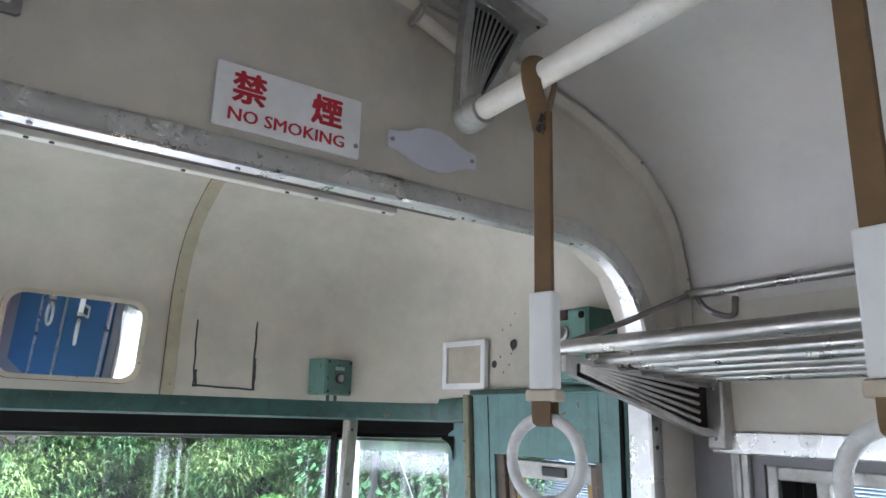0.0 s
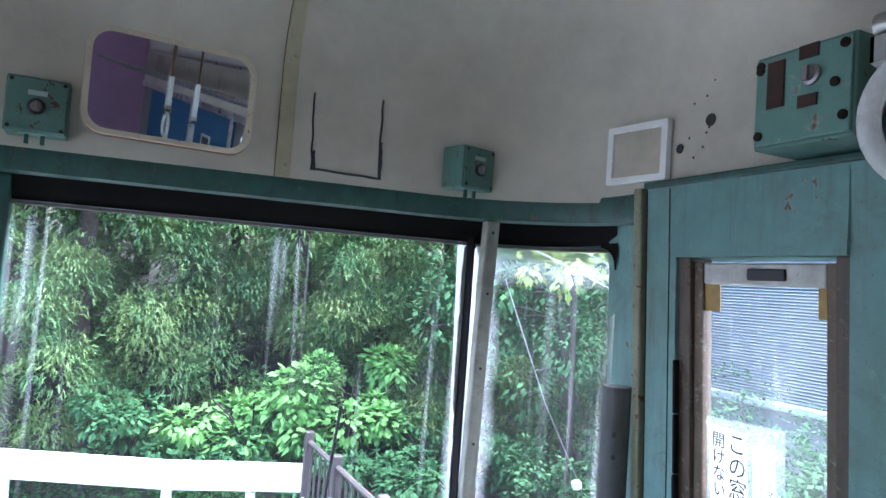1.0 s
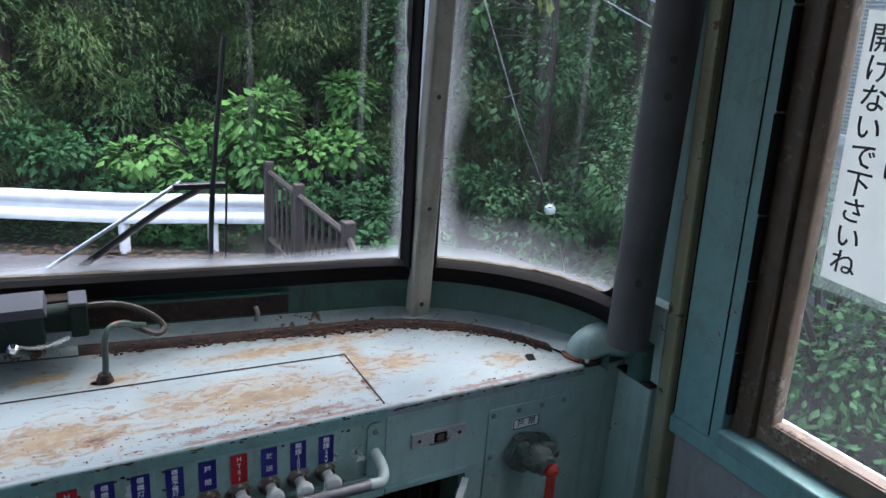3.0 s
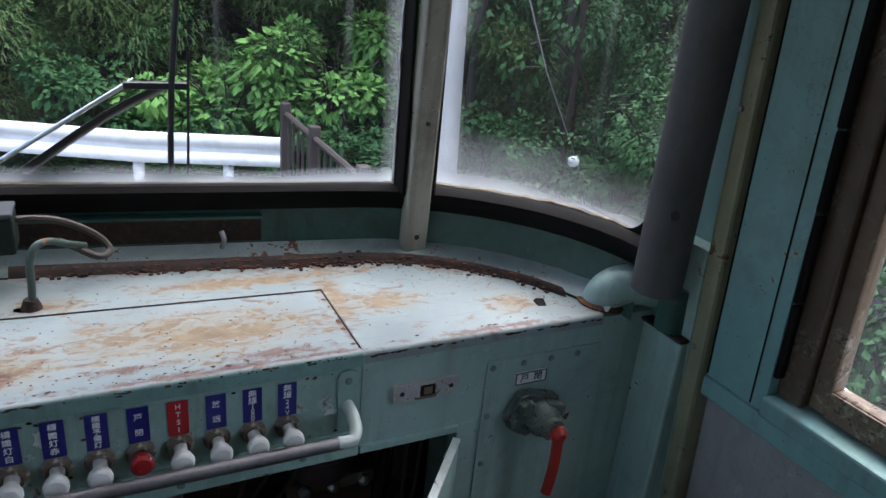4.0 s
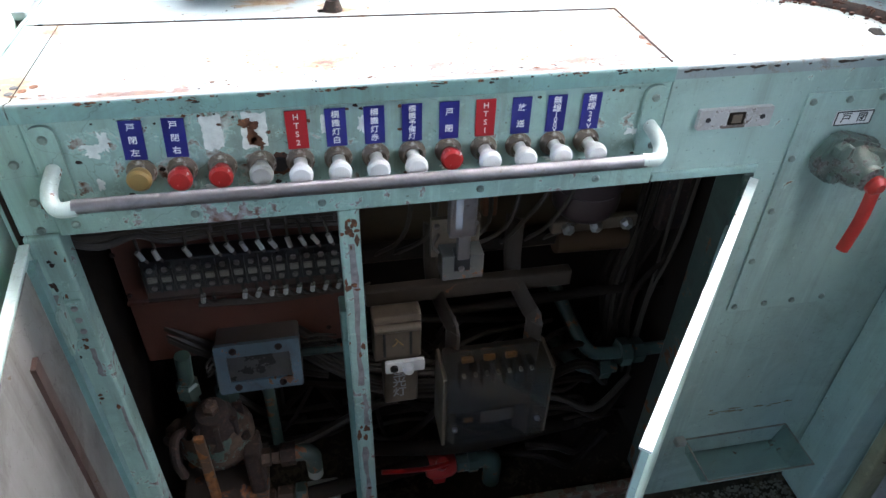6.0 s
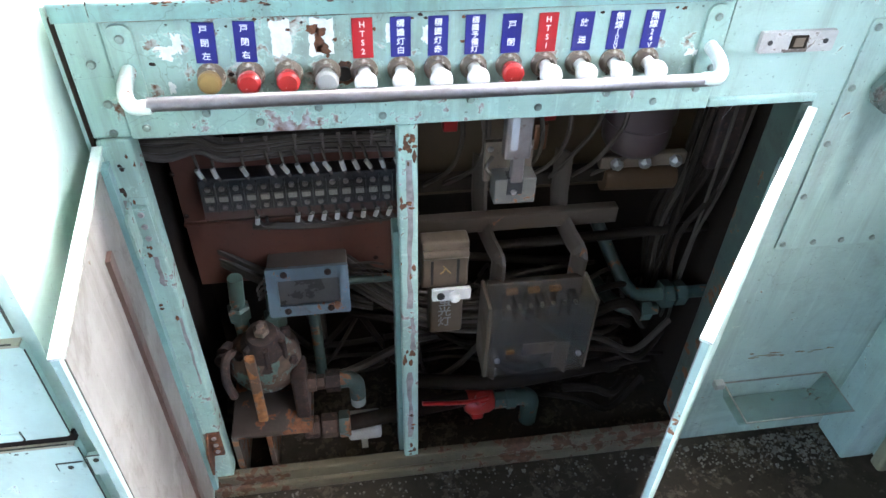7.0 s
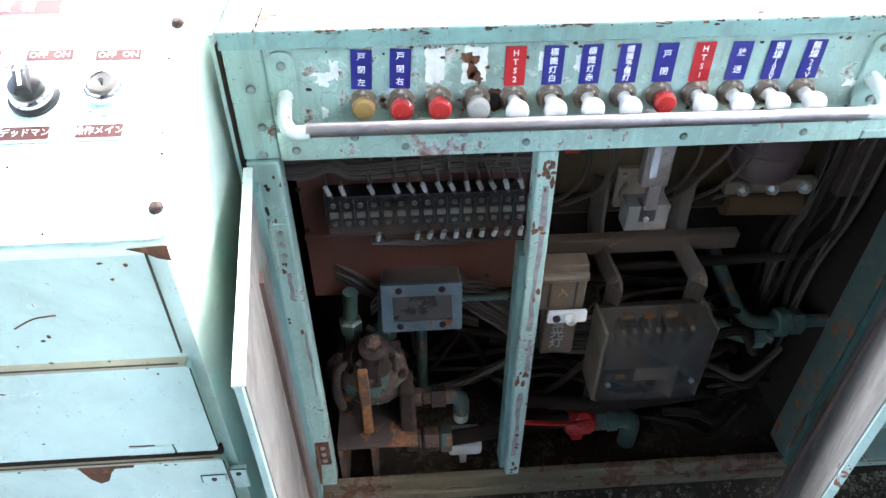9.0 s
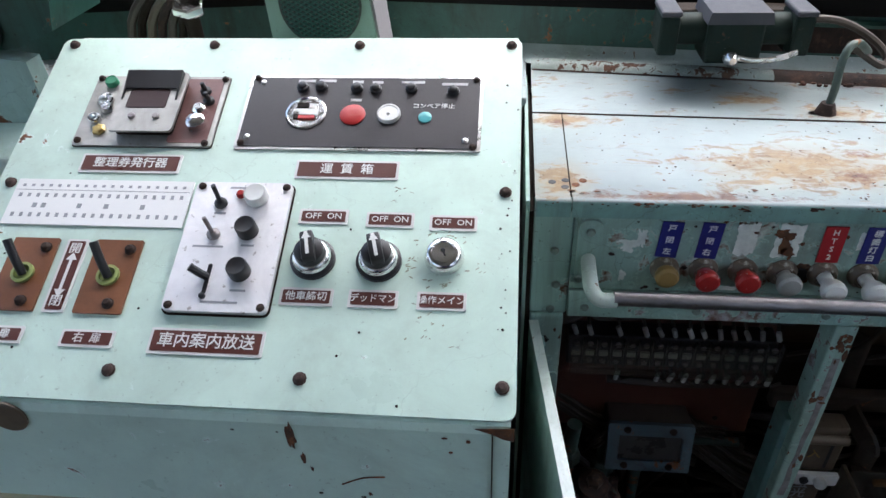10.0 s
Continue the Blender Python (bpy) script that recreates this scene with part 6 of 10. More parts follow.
part("slot_tongue", box(B(), 0.8945, 0.9065, FY - 0.0078, FY - 0.0068, 0.734, 0.745, 0.0005), BEIGE_STEEL, sl)
for x in (0.865, 0.934):
    part("slot_hole", lathe(B(), (x, FY - 0.0058, 0.7395), (0, -1, 0), [(0.0035, 0), (0.003, 0.0008), (0, 0.0006)], 10), BLACK, pl)


EDGE_WORN = painted("worn_pale_edge", (0.55, 0.62, 0.60), chip=0.68, dirtiness=0.4, scale=2.0)


# cupboard doors, both standing open
INNER_SHEET = painted("stained_grey_sheet", (0.17, 0.165, 0.155), chip=0.70, rust=(0.10, 0.075, 0.05), dirtiness=0.9, dirt=(0.085, 0.068, 0.052), streak=0.9)
BATTEN = painted("grimy_brown_batten", (0.085, 0.052, 0.042), chip=0.64, under=(0.16, 0.12, 0.10), dirtiness=0.6, dirt=(0.05, 0.035, 0.028))
def leaf(name, hinge, tip, turned, label):
    """A hinged steel door from hinge to tip, with folded rims on its inner face."""
    h, t = Vector((*hinge, 0)), Vector((*tip, 0))
    d = (t - h).normalized()
    n = Vector((-d.y, d.x, 0)) * turned
    w = (t - h).length
    def P(u, v, s):
        return h + d * u + n * s + Vector((0, 0, v))
    z0, z1 = OZ0 + 0.012, OZ1 - 0.006
    door = part(name, slab(B(), [(0, z0), (w, z0), (w, z1), (0, z1)], lambda u, v, s: P(u, v, -s), 0.006), TEAL, desk, label)
    part("inner_sheet", slab(B(), [(0.034, z0 + 0.02), (w - 0.008, z0 + 0.02), (w - 0.008, z1 - 0.008), (0.034, z1 - 0.008)], lambda u, v, s: P(u, v, 0.0015 - s), 0.0014), INNER_SHEET, door, "greyed stained inner sheet")
    strip = w * 0.36
    part("batten", slab(B(), [(strip, z0 + 0.01), (strip + 0.018, z0 + 0.01), (strip + 0.018, z1 - 0.055), (strip, z1 - 0.055)], lambda u, v, s: P(u, v, 0.0065 - s), 0.005), BATTEN, door, "brown grimy batten")
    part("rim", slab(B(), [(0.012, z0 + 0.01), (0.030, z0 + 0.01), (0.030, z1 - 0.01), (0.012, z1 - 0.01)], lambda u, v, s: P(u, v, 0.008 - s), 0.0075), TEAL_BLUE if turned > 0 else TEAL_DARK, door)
    part("edge", slab(B(), [(0, z1), (w, z1), (w, z1 + 0.003), (0, z1 + 0.003)], lambda u, v, s: P(u, v, 0.003 - s), 0.0105), EDGE_WORN, door, "pale worn top edge")
    for z in (OZ0 + 0.10, OZ1 - 0.11):
        hg = part("hinge", slab(B(), rounded(-0.006, 0.036, z - 0.03, z + 0.03, 0.004, 2), lambda u, v, s: P(u, v, 0.0115 - s), 0.003), POST_WORN if z > 0.3 else RUST, door, "worn butt hinge")
        cyl_bm = cyl(B(), P(0.0, z - 0.03, 0.004), P(0.0, z + 0.03, 0.004), 0.005, seg=10)
        part("hinge_pin", cyl_bm, STEEL, door, "", True)
    return door


leaf("cupboard_door", (0.112, FY - 0.008), (0.148, FY - 0.314), 1, "narrow green steel door standing open")
leaf("cupboard_door", (0.948, FY - 0.008), (0.648, 1.462), -1, "wide green steel door standing open")
for x, z in ((0.127, 0.54), (0.127, 0.09)):
    hp = part("hinge_plate", slab(B(), rounded(x - 0.008, x + 0.014, z - 0.03, z + 0.03, 0.003, 2), lambda u, v, d: (u, FY - 0.006 + d, v), 0.003), TEAL_WORN if z > 0.3 else RUST, desk)
    screws(hp, SCREW_STEEL, [(x + 0.004, FY - 0.006, z + k * 0.018) for k in (-1, 0, 1)], (0, -1, 0))


# door valve on its own plate
vp = thing("door_valve", (1.07, FY - 0.03, 0.42), "cast door valve with red lever on a screwed green plate", "valve")
part("plate", slab(B(), rounded(0.988, 1.178, 0.414, 0.762, 0.004, 2), lambda u, v, d: (u, FY - 0.003 + d, v), 0.003), TEAL, vp)
screws(vp, SCREW_TEAL, [(x, FY - 0.003, z) for x, z in ((0.997, 0.752), (1.045, 0.752), (1.09, 0.752), (1.135, 0.752), (0.997, 0.675), (0.997, 0.595), (0.997, 0.51), (0.997, 0.424), (1.045, 0.424), (1.09, 0.424), (1.14, 0.424))], (0, -1, 0))
tg = part("tag_plate", slab(B(), rounded(1.035, 1.085, 0.718, 0.737, 0.001, 1), lambda u, v, d: (u, FY - 0.005 + d, v), 0.002), WHITE_PLASTIC, vp, "white tag with black lettering")
part("letter", letters("戸  閉", 0.014, facing((1.06, FY - 0.0053, 0.7275), (0, -1, 0)), 0.0002), INK, tg)
part("tag_frame", ring_slab(B(), rounded(1.035, 1.085, 0.718, 0.737, 0.001, 1), rounded(1.0365, 1.0835, 0.7195, 0.7355, 0.0008, 1), lambda u, v, d: (u, FY - 0.0054 + d, v), 0.0006), INK, tg)
TILT_V = Matrix.Translation((1.06, FY, 0.678)) @ Matrix.Rotation(radians(14), 4, "Y")
bm = slab(B(), [(-0.040, -0.012), (-0.030, 0.026), (-0.016, 0.032), (0.036, 0.030), (0.044, 0.018), (0.044, -0.008), (0.018, -0.034), (-0.002, -0.038), (-0.030, -0.028)], lambda u, v, d: (u, -0.021 + d, v), 0.018)
bmesh.ops.bevel(bm, geom=bm.edges[:], offset=0.004, segments=2, affect="EDGES")
lathe(bm, (0.016, -0.018, -0.004), (0.1, -1, -0.1), [(0.028, 0), (0.026, 0.012), (0.022, 0.022), (0.017, 0.026), (0.017, 0.034), (0, 0.035)], 16)
box(bm, 0.012, 0.046, -0.034, -0.018, 0.002, 0.024, 0.005)
lathe(bm, (-0.018, -0.02, 0.012), (0, -1, 0), [(0.012, 0), (0.012, 0.011), (0.010, 0.0125), (0, 0.0125)], 6)
lathe(bm, (-0.006, -0.02, -0.024), (0, -1, 0), [(0.008, 0), (0.008, 0.009), (0, 0.0095)], 6)
bmesh.ops.transform(bm, matrix=TILT_V, verts=bm.verts)
part("valve_body", bm, painted("grimy_cast_teal", (0.095, 0.135, 0.118), chip=0.585, dirtiness=0.8, rust=(0.045, 0.035, 0.028), under=(0.16, 0.16, 0.15), rough=0.32, scale=2.0), vp, "grimy cast valve body", True)
bm = lathe(B(), (1.084, FY - 0.050, 0.660), (0, -1, 0), [(0.013, 0), (0.013, 0.008), (0.006, 0.014), (0, 0.014)], 12)
tube(bm, [(1.084, FY - 0.055, 0.660), (1.082, FY - 0.058, 0.61), (1.080, FY - 0.054, 0.560)], 0.005, 10, 5, 0.008)
part("lever", bm, painted("chipped_red_lever", (0.36, 0.022, 0.016), chip=0.64, rust=(0.10, 0.03, 0.02), under=(0.30, 0.10, 0.06), dirtiness=0.4), vp, "red enamelled lever", True)

# clear tray low on the end panel
tr = thing("ticket_tray", (1.1, 1.78, 0.05), "shallow clear plastic tray on the desk's end panel", "tray")
TRAY_MAT = dirty_glass("scratched_acrylic", 0.05, 0.08, tint=(0.86, 0.91, 0.89))
TX0, TX1, TYF, TZ, TB = 1.003, 1.199, 1.733, 0.102, 0.058
part("tray_front", slab(B(), [(TX0, 0), (TX1, 0), (TX1 - 0.012, 1), (TX0 + 0.012, 1)], lambda u, v, d: (u, TYF + 0.026 * v + d, TZ - (TZ - TB) * v), 0.003), TRAY_MAT, tr, "clear scratched plastic")
for xa, xb in ((TX0, TX0 + 0.012), (TX1, TX1 - 0.012)):
    part("tray_side", slab(B(), [(TYF + 0.003, TZ), (FY - 0.002, TZ), (FY - 0.002, TB), (TYF + 0.029, TB)], lambda u, v, d: (xa + (xb - xa) * (TZ - v) / (TZ - TB) + d * (1 if xb > xa else -1), u, v), 0.0028), TRAY_MAT, tr, "clear scratched plastic")
part("tray_floor", box(B(), TX0 + 0.015, TX1 - 0.015, TYF + 0.030, FY - 0.002, TB, TB + 0.003), TRAY_MAT, tr, "clear scratched plastic")
part("rim", tube(B(), [(TX0, FY - 0.002, TZ + 0.001), (TX0, TYF, TZ + 0.001), (TX1, TYF, TZ + 0.001), (TX1, FY - 0.002, TZ + 0.001), (TX0, FY - 0.002, TZ + 0.001)], 0.0016, 6, 1), plain("grimy_pale_rim", (0.27, 0.25, 0.21), 0.6, 0, 0.5, 60), tr, "grimy pale rim")
part("bracket", box(B(), TX0 - 0.022, TX0 - 0.004, FY - 0.014, FY, TZ - 0.002, TZ + 0.012, 0.002), ALU_DULL, tr)
# rust run on the end panel
RUN_MAT = plain("ochre_rust_stain", (0.21, 0.17, 0.10), 0.6, 0, 0.4, 30)
for k in range(16):
    part("rust_stain", slab(B(), blotch(rng.uniform(1.03, 1.19), 0.168 + rng.gauss(0, 0.003), rng.uniform(0.003, 0.012), rng.uniform(0.0006, 0.0018), 12, 0.4), lambda u, v, d: (u, FY - 0.0005 + d, v), 0.0004), RUN_MAT, desk)

# black foam tube and drain elbow in the corner
dp = thing("foam_tube", (1.19, 1.785, 0.86), "upright black foam tube with holes in the cab corner", "tube")
part("tube", cyl(B(), (1.214, 1.775, 0.862), (1.204, 1.767, 1.418), 0.0335, seg=24), FOAM, dp, "", True)
for z in (0.979, 1.259, 1.31):
    part("hole", lathe(B(), (1.212 - 0.018 * (z - 0.86) - 0.0205, 1.774 - 0.0265 - 0.012 * (z - 0.86), z), (-0.62, -0.78, 0), [(0.0065, -0.002), (0.006, 0.0012), (0, 0.001)], 12), BLACK, dp)
el = thing("drain_elbow", (1.16, 1.85, DZ), "fat green-painted pipe elbow standing on the desk", "pipe")
part("elbow", tube(B(), [(1.196, 1.856, DZ - 0.006), (1.196, 1.856, DZ + 0.006), (1.201, 1.845, DZ + 0.027), (1.216, 1.835, DZ + 0.036), (1.24, 1.824, DZ + 0.036), (1.27, 1.815, DZ + 0.034)], 0.029, 18, 7), TEAL, el, "", True)
part("rust_ring", lathe(B(), (1.196, 1.856, DZ), (0, 0, 1), [(0.037, 0), (0.038, 0.004), (0.033, 0.006)], 20), RUST, el, "rusty foot")
dn = thing("down_pipe", (1.205, 1.77, 0.5), "short green down pipe boxed into the cab corner", "pipe")
part("pipe", cyl(B(), (1.258, 1.776, 0.795), (1.256, 1.776, 0.862), 0.022, seg=20), TEAL_DARK, dn, "", True)
part("shelf", box(B(), 1.242, 1.30, 1.737, 1.818, 0.790, 0.7955, 0.002), DARK_RUST, dn)
part("cover", box(B(), 1.246, 1.31, 1.738, 1.816, FLOOR, 0.7895, 0.004), TEAL, dn)

# defroster slot under the windscreen
ds = thing("defroster_slot", (0.65, 2.14, 0.84), "dark rusty defroster slot below the windscreen", "vent")
bm = B()
xs = [0.36 + 0.40 * k / 8 for k in range(9)]
loft(bm, [[(x, 2.115 + bow(x), z) for x in xs] for z in (0.830, 0.866)])
part("slot", bm, DARK_RUST, ds)
bm = B()
loft(bm, [[(x, 2.108 + bow(x) + o, z) for x in xs] for o, z in ((0.01, 0.866), (0, 0.867), (0, 0.871), (0.012, 0.873))])
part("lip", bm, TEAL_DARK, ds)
part("clip", tube(B(), [(0.70, 2.10 + bow(0.7), 0.826), (0.703, 2.095 + bow(0.7), 0.84), (0.70, 2.10 + bow(0.7), 0.852)], 0.004, 8, 4), STEEL, ds, "", True)


# wiper motor with its lever
def wiper_motor():
    s = thing("wiper_motor", (0.35, 2.13, DZ + 0.01), "grey-green wiper motor with two cylinders and a chrome hand lever", "wiper motor")
    y, z = 2.158, 0.856
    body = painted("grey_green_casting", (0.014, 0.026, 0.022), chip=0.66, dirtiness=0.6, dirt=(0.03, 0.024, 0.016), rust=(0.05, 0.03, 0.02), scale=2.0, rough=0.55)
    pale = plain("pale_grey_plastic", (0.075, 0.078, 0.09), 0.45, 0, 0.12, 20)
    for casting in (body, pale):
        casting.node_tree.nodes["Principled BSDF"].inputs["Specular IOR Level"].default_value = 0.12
    part("back_plate", box(B(), 0.25, 0.446, y + 0.03, y + 0.07, z - 0.02, z + 0.016, 0.003), GRIME_SHADE, s, "dark mounting plate on the wall")
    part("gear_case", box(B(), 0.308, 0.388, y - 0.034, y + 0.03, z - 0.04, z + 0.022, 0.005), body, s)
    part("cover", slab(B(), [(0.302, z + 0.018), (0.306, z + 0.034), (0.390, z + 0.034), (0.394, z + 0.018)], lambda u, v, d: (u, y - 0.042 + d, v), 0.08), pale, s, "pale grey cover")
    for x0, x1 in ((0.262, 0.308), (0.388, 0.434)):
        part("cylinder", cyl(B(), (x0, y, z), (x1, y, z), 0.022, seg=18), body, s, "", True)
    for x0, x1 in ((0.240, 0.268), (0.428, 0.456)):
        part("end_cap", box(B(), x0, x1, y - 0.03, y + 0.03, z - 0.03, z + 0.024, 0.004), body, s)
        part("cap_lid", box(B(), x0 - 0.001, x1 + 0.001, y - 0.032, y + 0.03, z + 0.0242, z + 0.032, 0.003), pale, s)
    part("pivot", lathe(B(), (0.342, y - 0.034, z - 0.026), (0, -1, 0), [(0.011, 0), (0.011, 0.016), (0.0085, 0.02), (0.005, 0.026), (0, 0.026)], 14), CHROME, s, "", True)
    part("lever", tube(B(), [(0.345, y - 0.046, z - 0.024), (0.37, y - 0.056, z - 0.026), (0.40, y - 0.062, z - 0.021), (0.425, y - 0.064, z - 0.011)], 0.0032, 10, 5, 0.0058), CHROME, s, "chrome hand lever", True)
    for x in (0.262, 0.428):
        part("support", box(B(), x, x + 0.006, y - 0.006, y + 0.07, z - 0.03, z + 0.006), GRIME_SHADE, s)
    for o in s.children:
        o.matrix_basis = Matrix.Translation((0.003, -0.033, 0.030)) @ Matrix.Diagonal((0.85, 0.92, 0.9, 1))
    part("air_hose", tube(B(), [(0.39, y - 0.03, z + 0.03), (0.46, y - 0.03, z + 0.036), (0.50, y - 0.025, z + 0.026), (0.535, y - 0.028, z + 0.006), (0.55, y - 0.04, z - 0.012), (0.535, y - 0.055, z - 0.014), (0.505, y - 0.055, z + 0.004), (0.49, y - 0.06, z + 0.014)], 0.005, 8, 5), CABLE, s, "grey air hose", True)


wiper_motor()
hs = thing("bent_hose", (0.458, 2.037, DZ), "bent green copper pipe rising from a rusty hole in the desk", "pipe")
part("pipe", tube(B(), [(0.457, 2.036, DZ - 0.004), (0.460, 2.037, DZ + 0.03), (0.461, 2.042, DZ + 0.06), (0.468, 2.05, DZ + 0.076), (0.482, 2.062, DZ + 0.078), (0.50, 2.08, DZ + 0.066), (0.52, 2.11, DZ + 0.05)], 0.0047, 10, 6), PIPE_TEAL, hs, "", True)
part("collar", lathe(B(), (0.457, 2.036, DZ), (0, 0, 1), [(0.013, 0), (0.011, 0.006), (0.008, 0.014)], 12), DARK_RUST, hs, "", True)
part("rust_patch", slab(B(), blotch(0.46, 2.034, 0.017, 0.009), lambda u, v, d: (u, v, DZ + 0.0006 - d), 0.0004), RUST, hs)
part("hole", slab(B(), blotch(0.452, 2.034, 0.016, 0.008, 12, 0.15), lambda u, v, d: (u, v, DZ + 0.0012 - d), 0.0004), BLACK, hs)

# rust along the desk's edges and seams
rng = random.Random(17)
for k in range(26):
    x = rng.uniform(0.11, 1.13)
    y = FY + 0.012 + abs(rng.gauss(0, 0.006))
    part("rust_patch", slab(B(), blotch(x, y, rng.uniform(0.001, 0.005), rng.uniform(0.0008, 0.002), 10, 0.45), lambda u, v, d: (u, v, DZ + 0.0016 - d), 0.0003), RUST if k % 3 else DARK_RUST, desk)
for k in range(14):
    x = rng.uniform(0.11, 0.81)
    part("rust_patch", slab(B(), blotch(x, DZ - 0.012 + rng.uniform(-0.003, 0.004), rng.uniform(0.001, 0.006), rng.uniform(0.0008, 0.0018), 10, 0.45), lambda u, v, d: (u, FY - 0.0054 + d, v), 0.0003), RUST if k % 3 else DARK_RUST, desk)
for k in range(22):
    f = rng.random()
    x, y = (0.811, FY + 0.02 + f * 0.16) if k < 9 else (rng.uniform(0.15, 0.8), 0.0)
    y = y or mid(x)
    part("rust_patch", slab(B(), blotch(x - 0.004, y, rng.uniform(0.0012, 0.004), rng.uniform(0.001, 0.003), 10, 0.45), lambda u, v, d: (u, v, DZ + 0.0005 - d), 0.0003), RUST, desk)
# fine rust specks over the worn middle and along the front of the top
q = random.Random(512)
for mat, n in ((RUST, 110), (DARK_RUST, 26)):
    bm = B()
    for k in range(n):
        x, y = (q.gauss(0.52, 0.15), FY + 0.014 + abs(q.gauss(0, 0.035))) if k % 3 else (q.uniform(0.15, 0.80), FY + 0.016 + 0.15 * q.random())
        if not 0.147 < x < 0.805:
            continue
        r = q.uniform(0.0004, 0.0013)
        slab(bm, [(x + r * q.uniform(0.7, 1.9) * math.cos(t), y + r * q.uniform(0.6, 1.2) * math.sin(t)) for t in (0, 1.0, 2.1, 3.1, 4.2, 5.2)], lambda u, v, d: (u, v, DZ + 0.0005 - d), 0.0004)
    tagged(part("rust_specks", bm, mat, desk), "", "", "", "stuff")
# screw holes near the desk's corner
for x, y in ((0.123, 1.858), (0.136, 1.848), (0.137, 1.862), (0.147, 1.853), (0.155, 1.862)):
    part("screw_hole", lathe(B(), (x, y, DZ - 0.0005), (0, 0, 1), [(0.0042, 0), (0.0042, 0.0009), (0.003, 0.0012), (0, 0.0011)], 10), RUST if x > 0.14 else BLACK, desk)
# debris on the floor at the foot of the desk
bm = B()
for k in range(900):
    x, y = rng.uniform(0.15, 1.24), FY - 0.014 - abs(rng.gauss(0, 0.035))
    if rng.random() < 0.55:
        x = 1.24 - abs(rng.gauss(0, 0.14))
    r = rng.uniform(0.0008, 0.0028) if rng.random() < 0.93 else rng.uniform(0.003, 0.006)
    a = rng.uniform(0, 6.28)
    h = r * rng.uniform(0.2, 0.9)
    pts = [(x + r * math.cos(a + t), y + r * math.sin(a + t)) for t in (0, 1.4, 2.9, 4.4)]
    slab(bm, pts, lambda u, v, d: (u, v, FLOOR + h - d), h)
tagged(part("floor_debris", bm, plain("pale_flakes", (0.15, 0.14, 0.115), 0.9, 0, 0.6, 40)), "loose paint flakes and grit on the floor", "debris", "", "stuff")


# ---- equipment inside the cupboard ----
# equipment colours carry the shade inside the cupboard, over their own dirt
def terminal_board():
    s = thing("terminal_board", (0.28, 1.99, 0.28), "red-brown board with a covered terminal strip and tied cable bundle", "terminal board")
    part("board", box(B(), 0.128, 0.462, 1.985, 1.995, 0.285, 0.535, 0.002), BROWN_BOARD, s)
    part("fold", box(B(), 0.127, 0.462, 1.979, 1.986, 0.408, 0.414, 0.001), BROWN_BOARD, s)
    screws(s, SCREW_DARK, [(0.133, 1.985, 0.425), (0.128, 1.985, 0.50), (0.41, 1.985, 0.315), (0.30, 1.985, 0.312)], (0, -1, 0))
    strip = part("terminal_strip", box(B(), 0.168, 0.452, 1.952, 1.984, 0.452, 0.508, 0.002), BLACK, s, "black terminal strip")
    tag = mesh_of("tag", box(B(), -0.006, 0.006, -0.002, 0.002, -0.0042, 0.0042), DUSTY_WHITE, smooth=False)
    div = mesh_of("divider", box(B(), -0.0008, 0.0008, -0.004, 0.004, -0.024, 0.024), BLACK, smooth=False)
    scr = mesh_of("terminal_screw", lathe(B(), (0, 0, 0), (0, -1, 0), [(0.0042, 0), (0.0042, 0.003), (0.002, 0.004), (0, 0.004)], 8), STEEL)
    rng = random.Random(21)
    for k in range(15):
        x = 0.180 + 0.0192 * k
        piece("tag", tag, strip, Matrix.Translation((x, 1.950, 0.477)))
        piece("divider", div, strip, Matrix.Translation((x + 0.0096, 1.949, 0.48)))
        for z in (0.494, 0.462):
            piece("terminal_screw", scr, strip, Matrix.Translation((x, 1.951, z)))
    cov = part("cover", box(B(), 0.172, 0.452, 1.936, 1.939, 0.448, 0.504), dirty_glass("hazy_strip_cover", 0.10, 0.05, tint=(0.88, 0.86, 0.82)), s, "clear yellowed cover")
    sleeve = mesh_of("sleeve", cyl(B(), (0, 0, -0.0075), (0, 0, 0.0075), 0.0036, seg=8), DUSTY_WHITE)
    for k in range(15):
        x = 0.180 + 0.0192 * k
        if k not in (2, 4):
            lean = rng.uniform(-0.012, -0.004)
            part("wire", tube(B(), [(x + 0.001, 1.955, 0.503), (x + lean * 0.4, 1.948, 0.522), (x + lean, 1.96, 0.545), (x + lean - 0.01, 1.97, 0.552)], 0.0024, 6, 4), CABLE, s)
            piece("sleeve", sleeve, s, Matrix.Translation((x + lean * 0.45, 1.9465, 0.523)) @ pose(0, 0, 0, rng.uniform(-10, 10), -22 + rng.uniform(-10, 10), 0), "white marker sleeve")
        if k in (3,) or k > 5:
            part("wire", tube(B(), [(x, 1.955, 0.455), (x + 0.004, 1.948, 0.438), (x + 0.012, 1.955, 0.420), (x + 0.03, 1.966, 0.416)], 0.0024, 6, 4), CABLE, s)
            piece("sleeve", sleeve, s, Matrix.Translation((x + 0.003, 1.9475, 0.437)) @ pose(0, 0, 0, 0, 14 + rng.uniform(-8, 8), 0), "white marker sleeve")
    for k in range(12):
        dz, dy = 0.0062 * (k % 5) + rng.uniform(-0.004, 0.004), 0.006 * (k // 5) + rng.uniform(-0.002, 0.002)
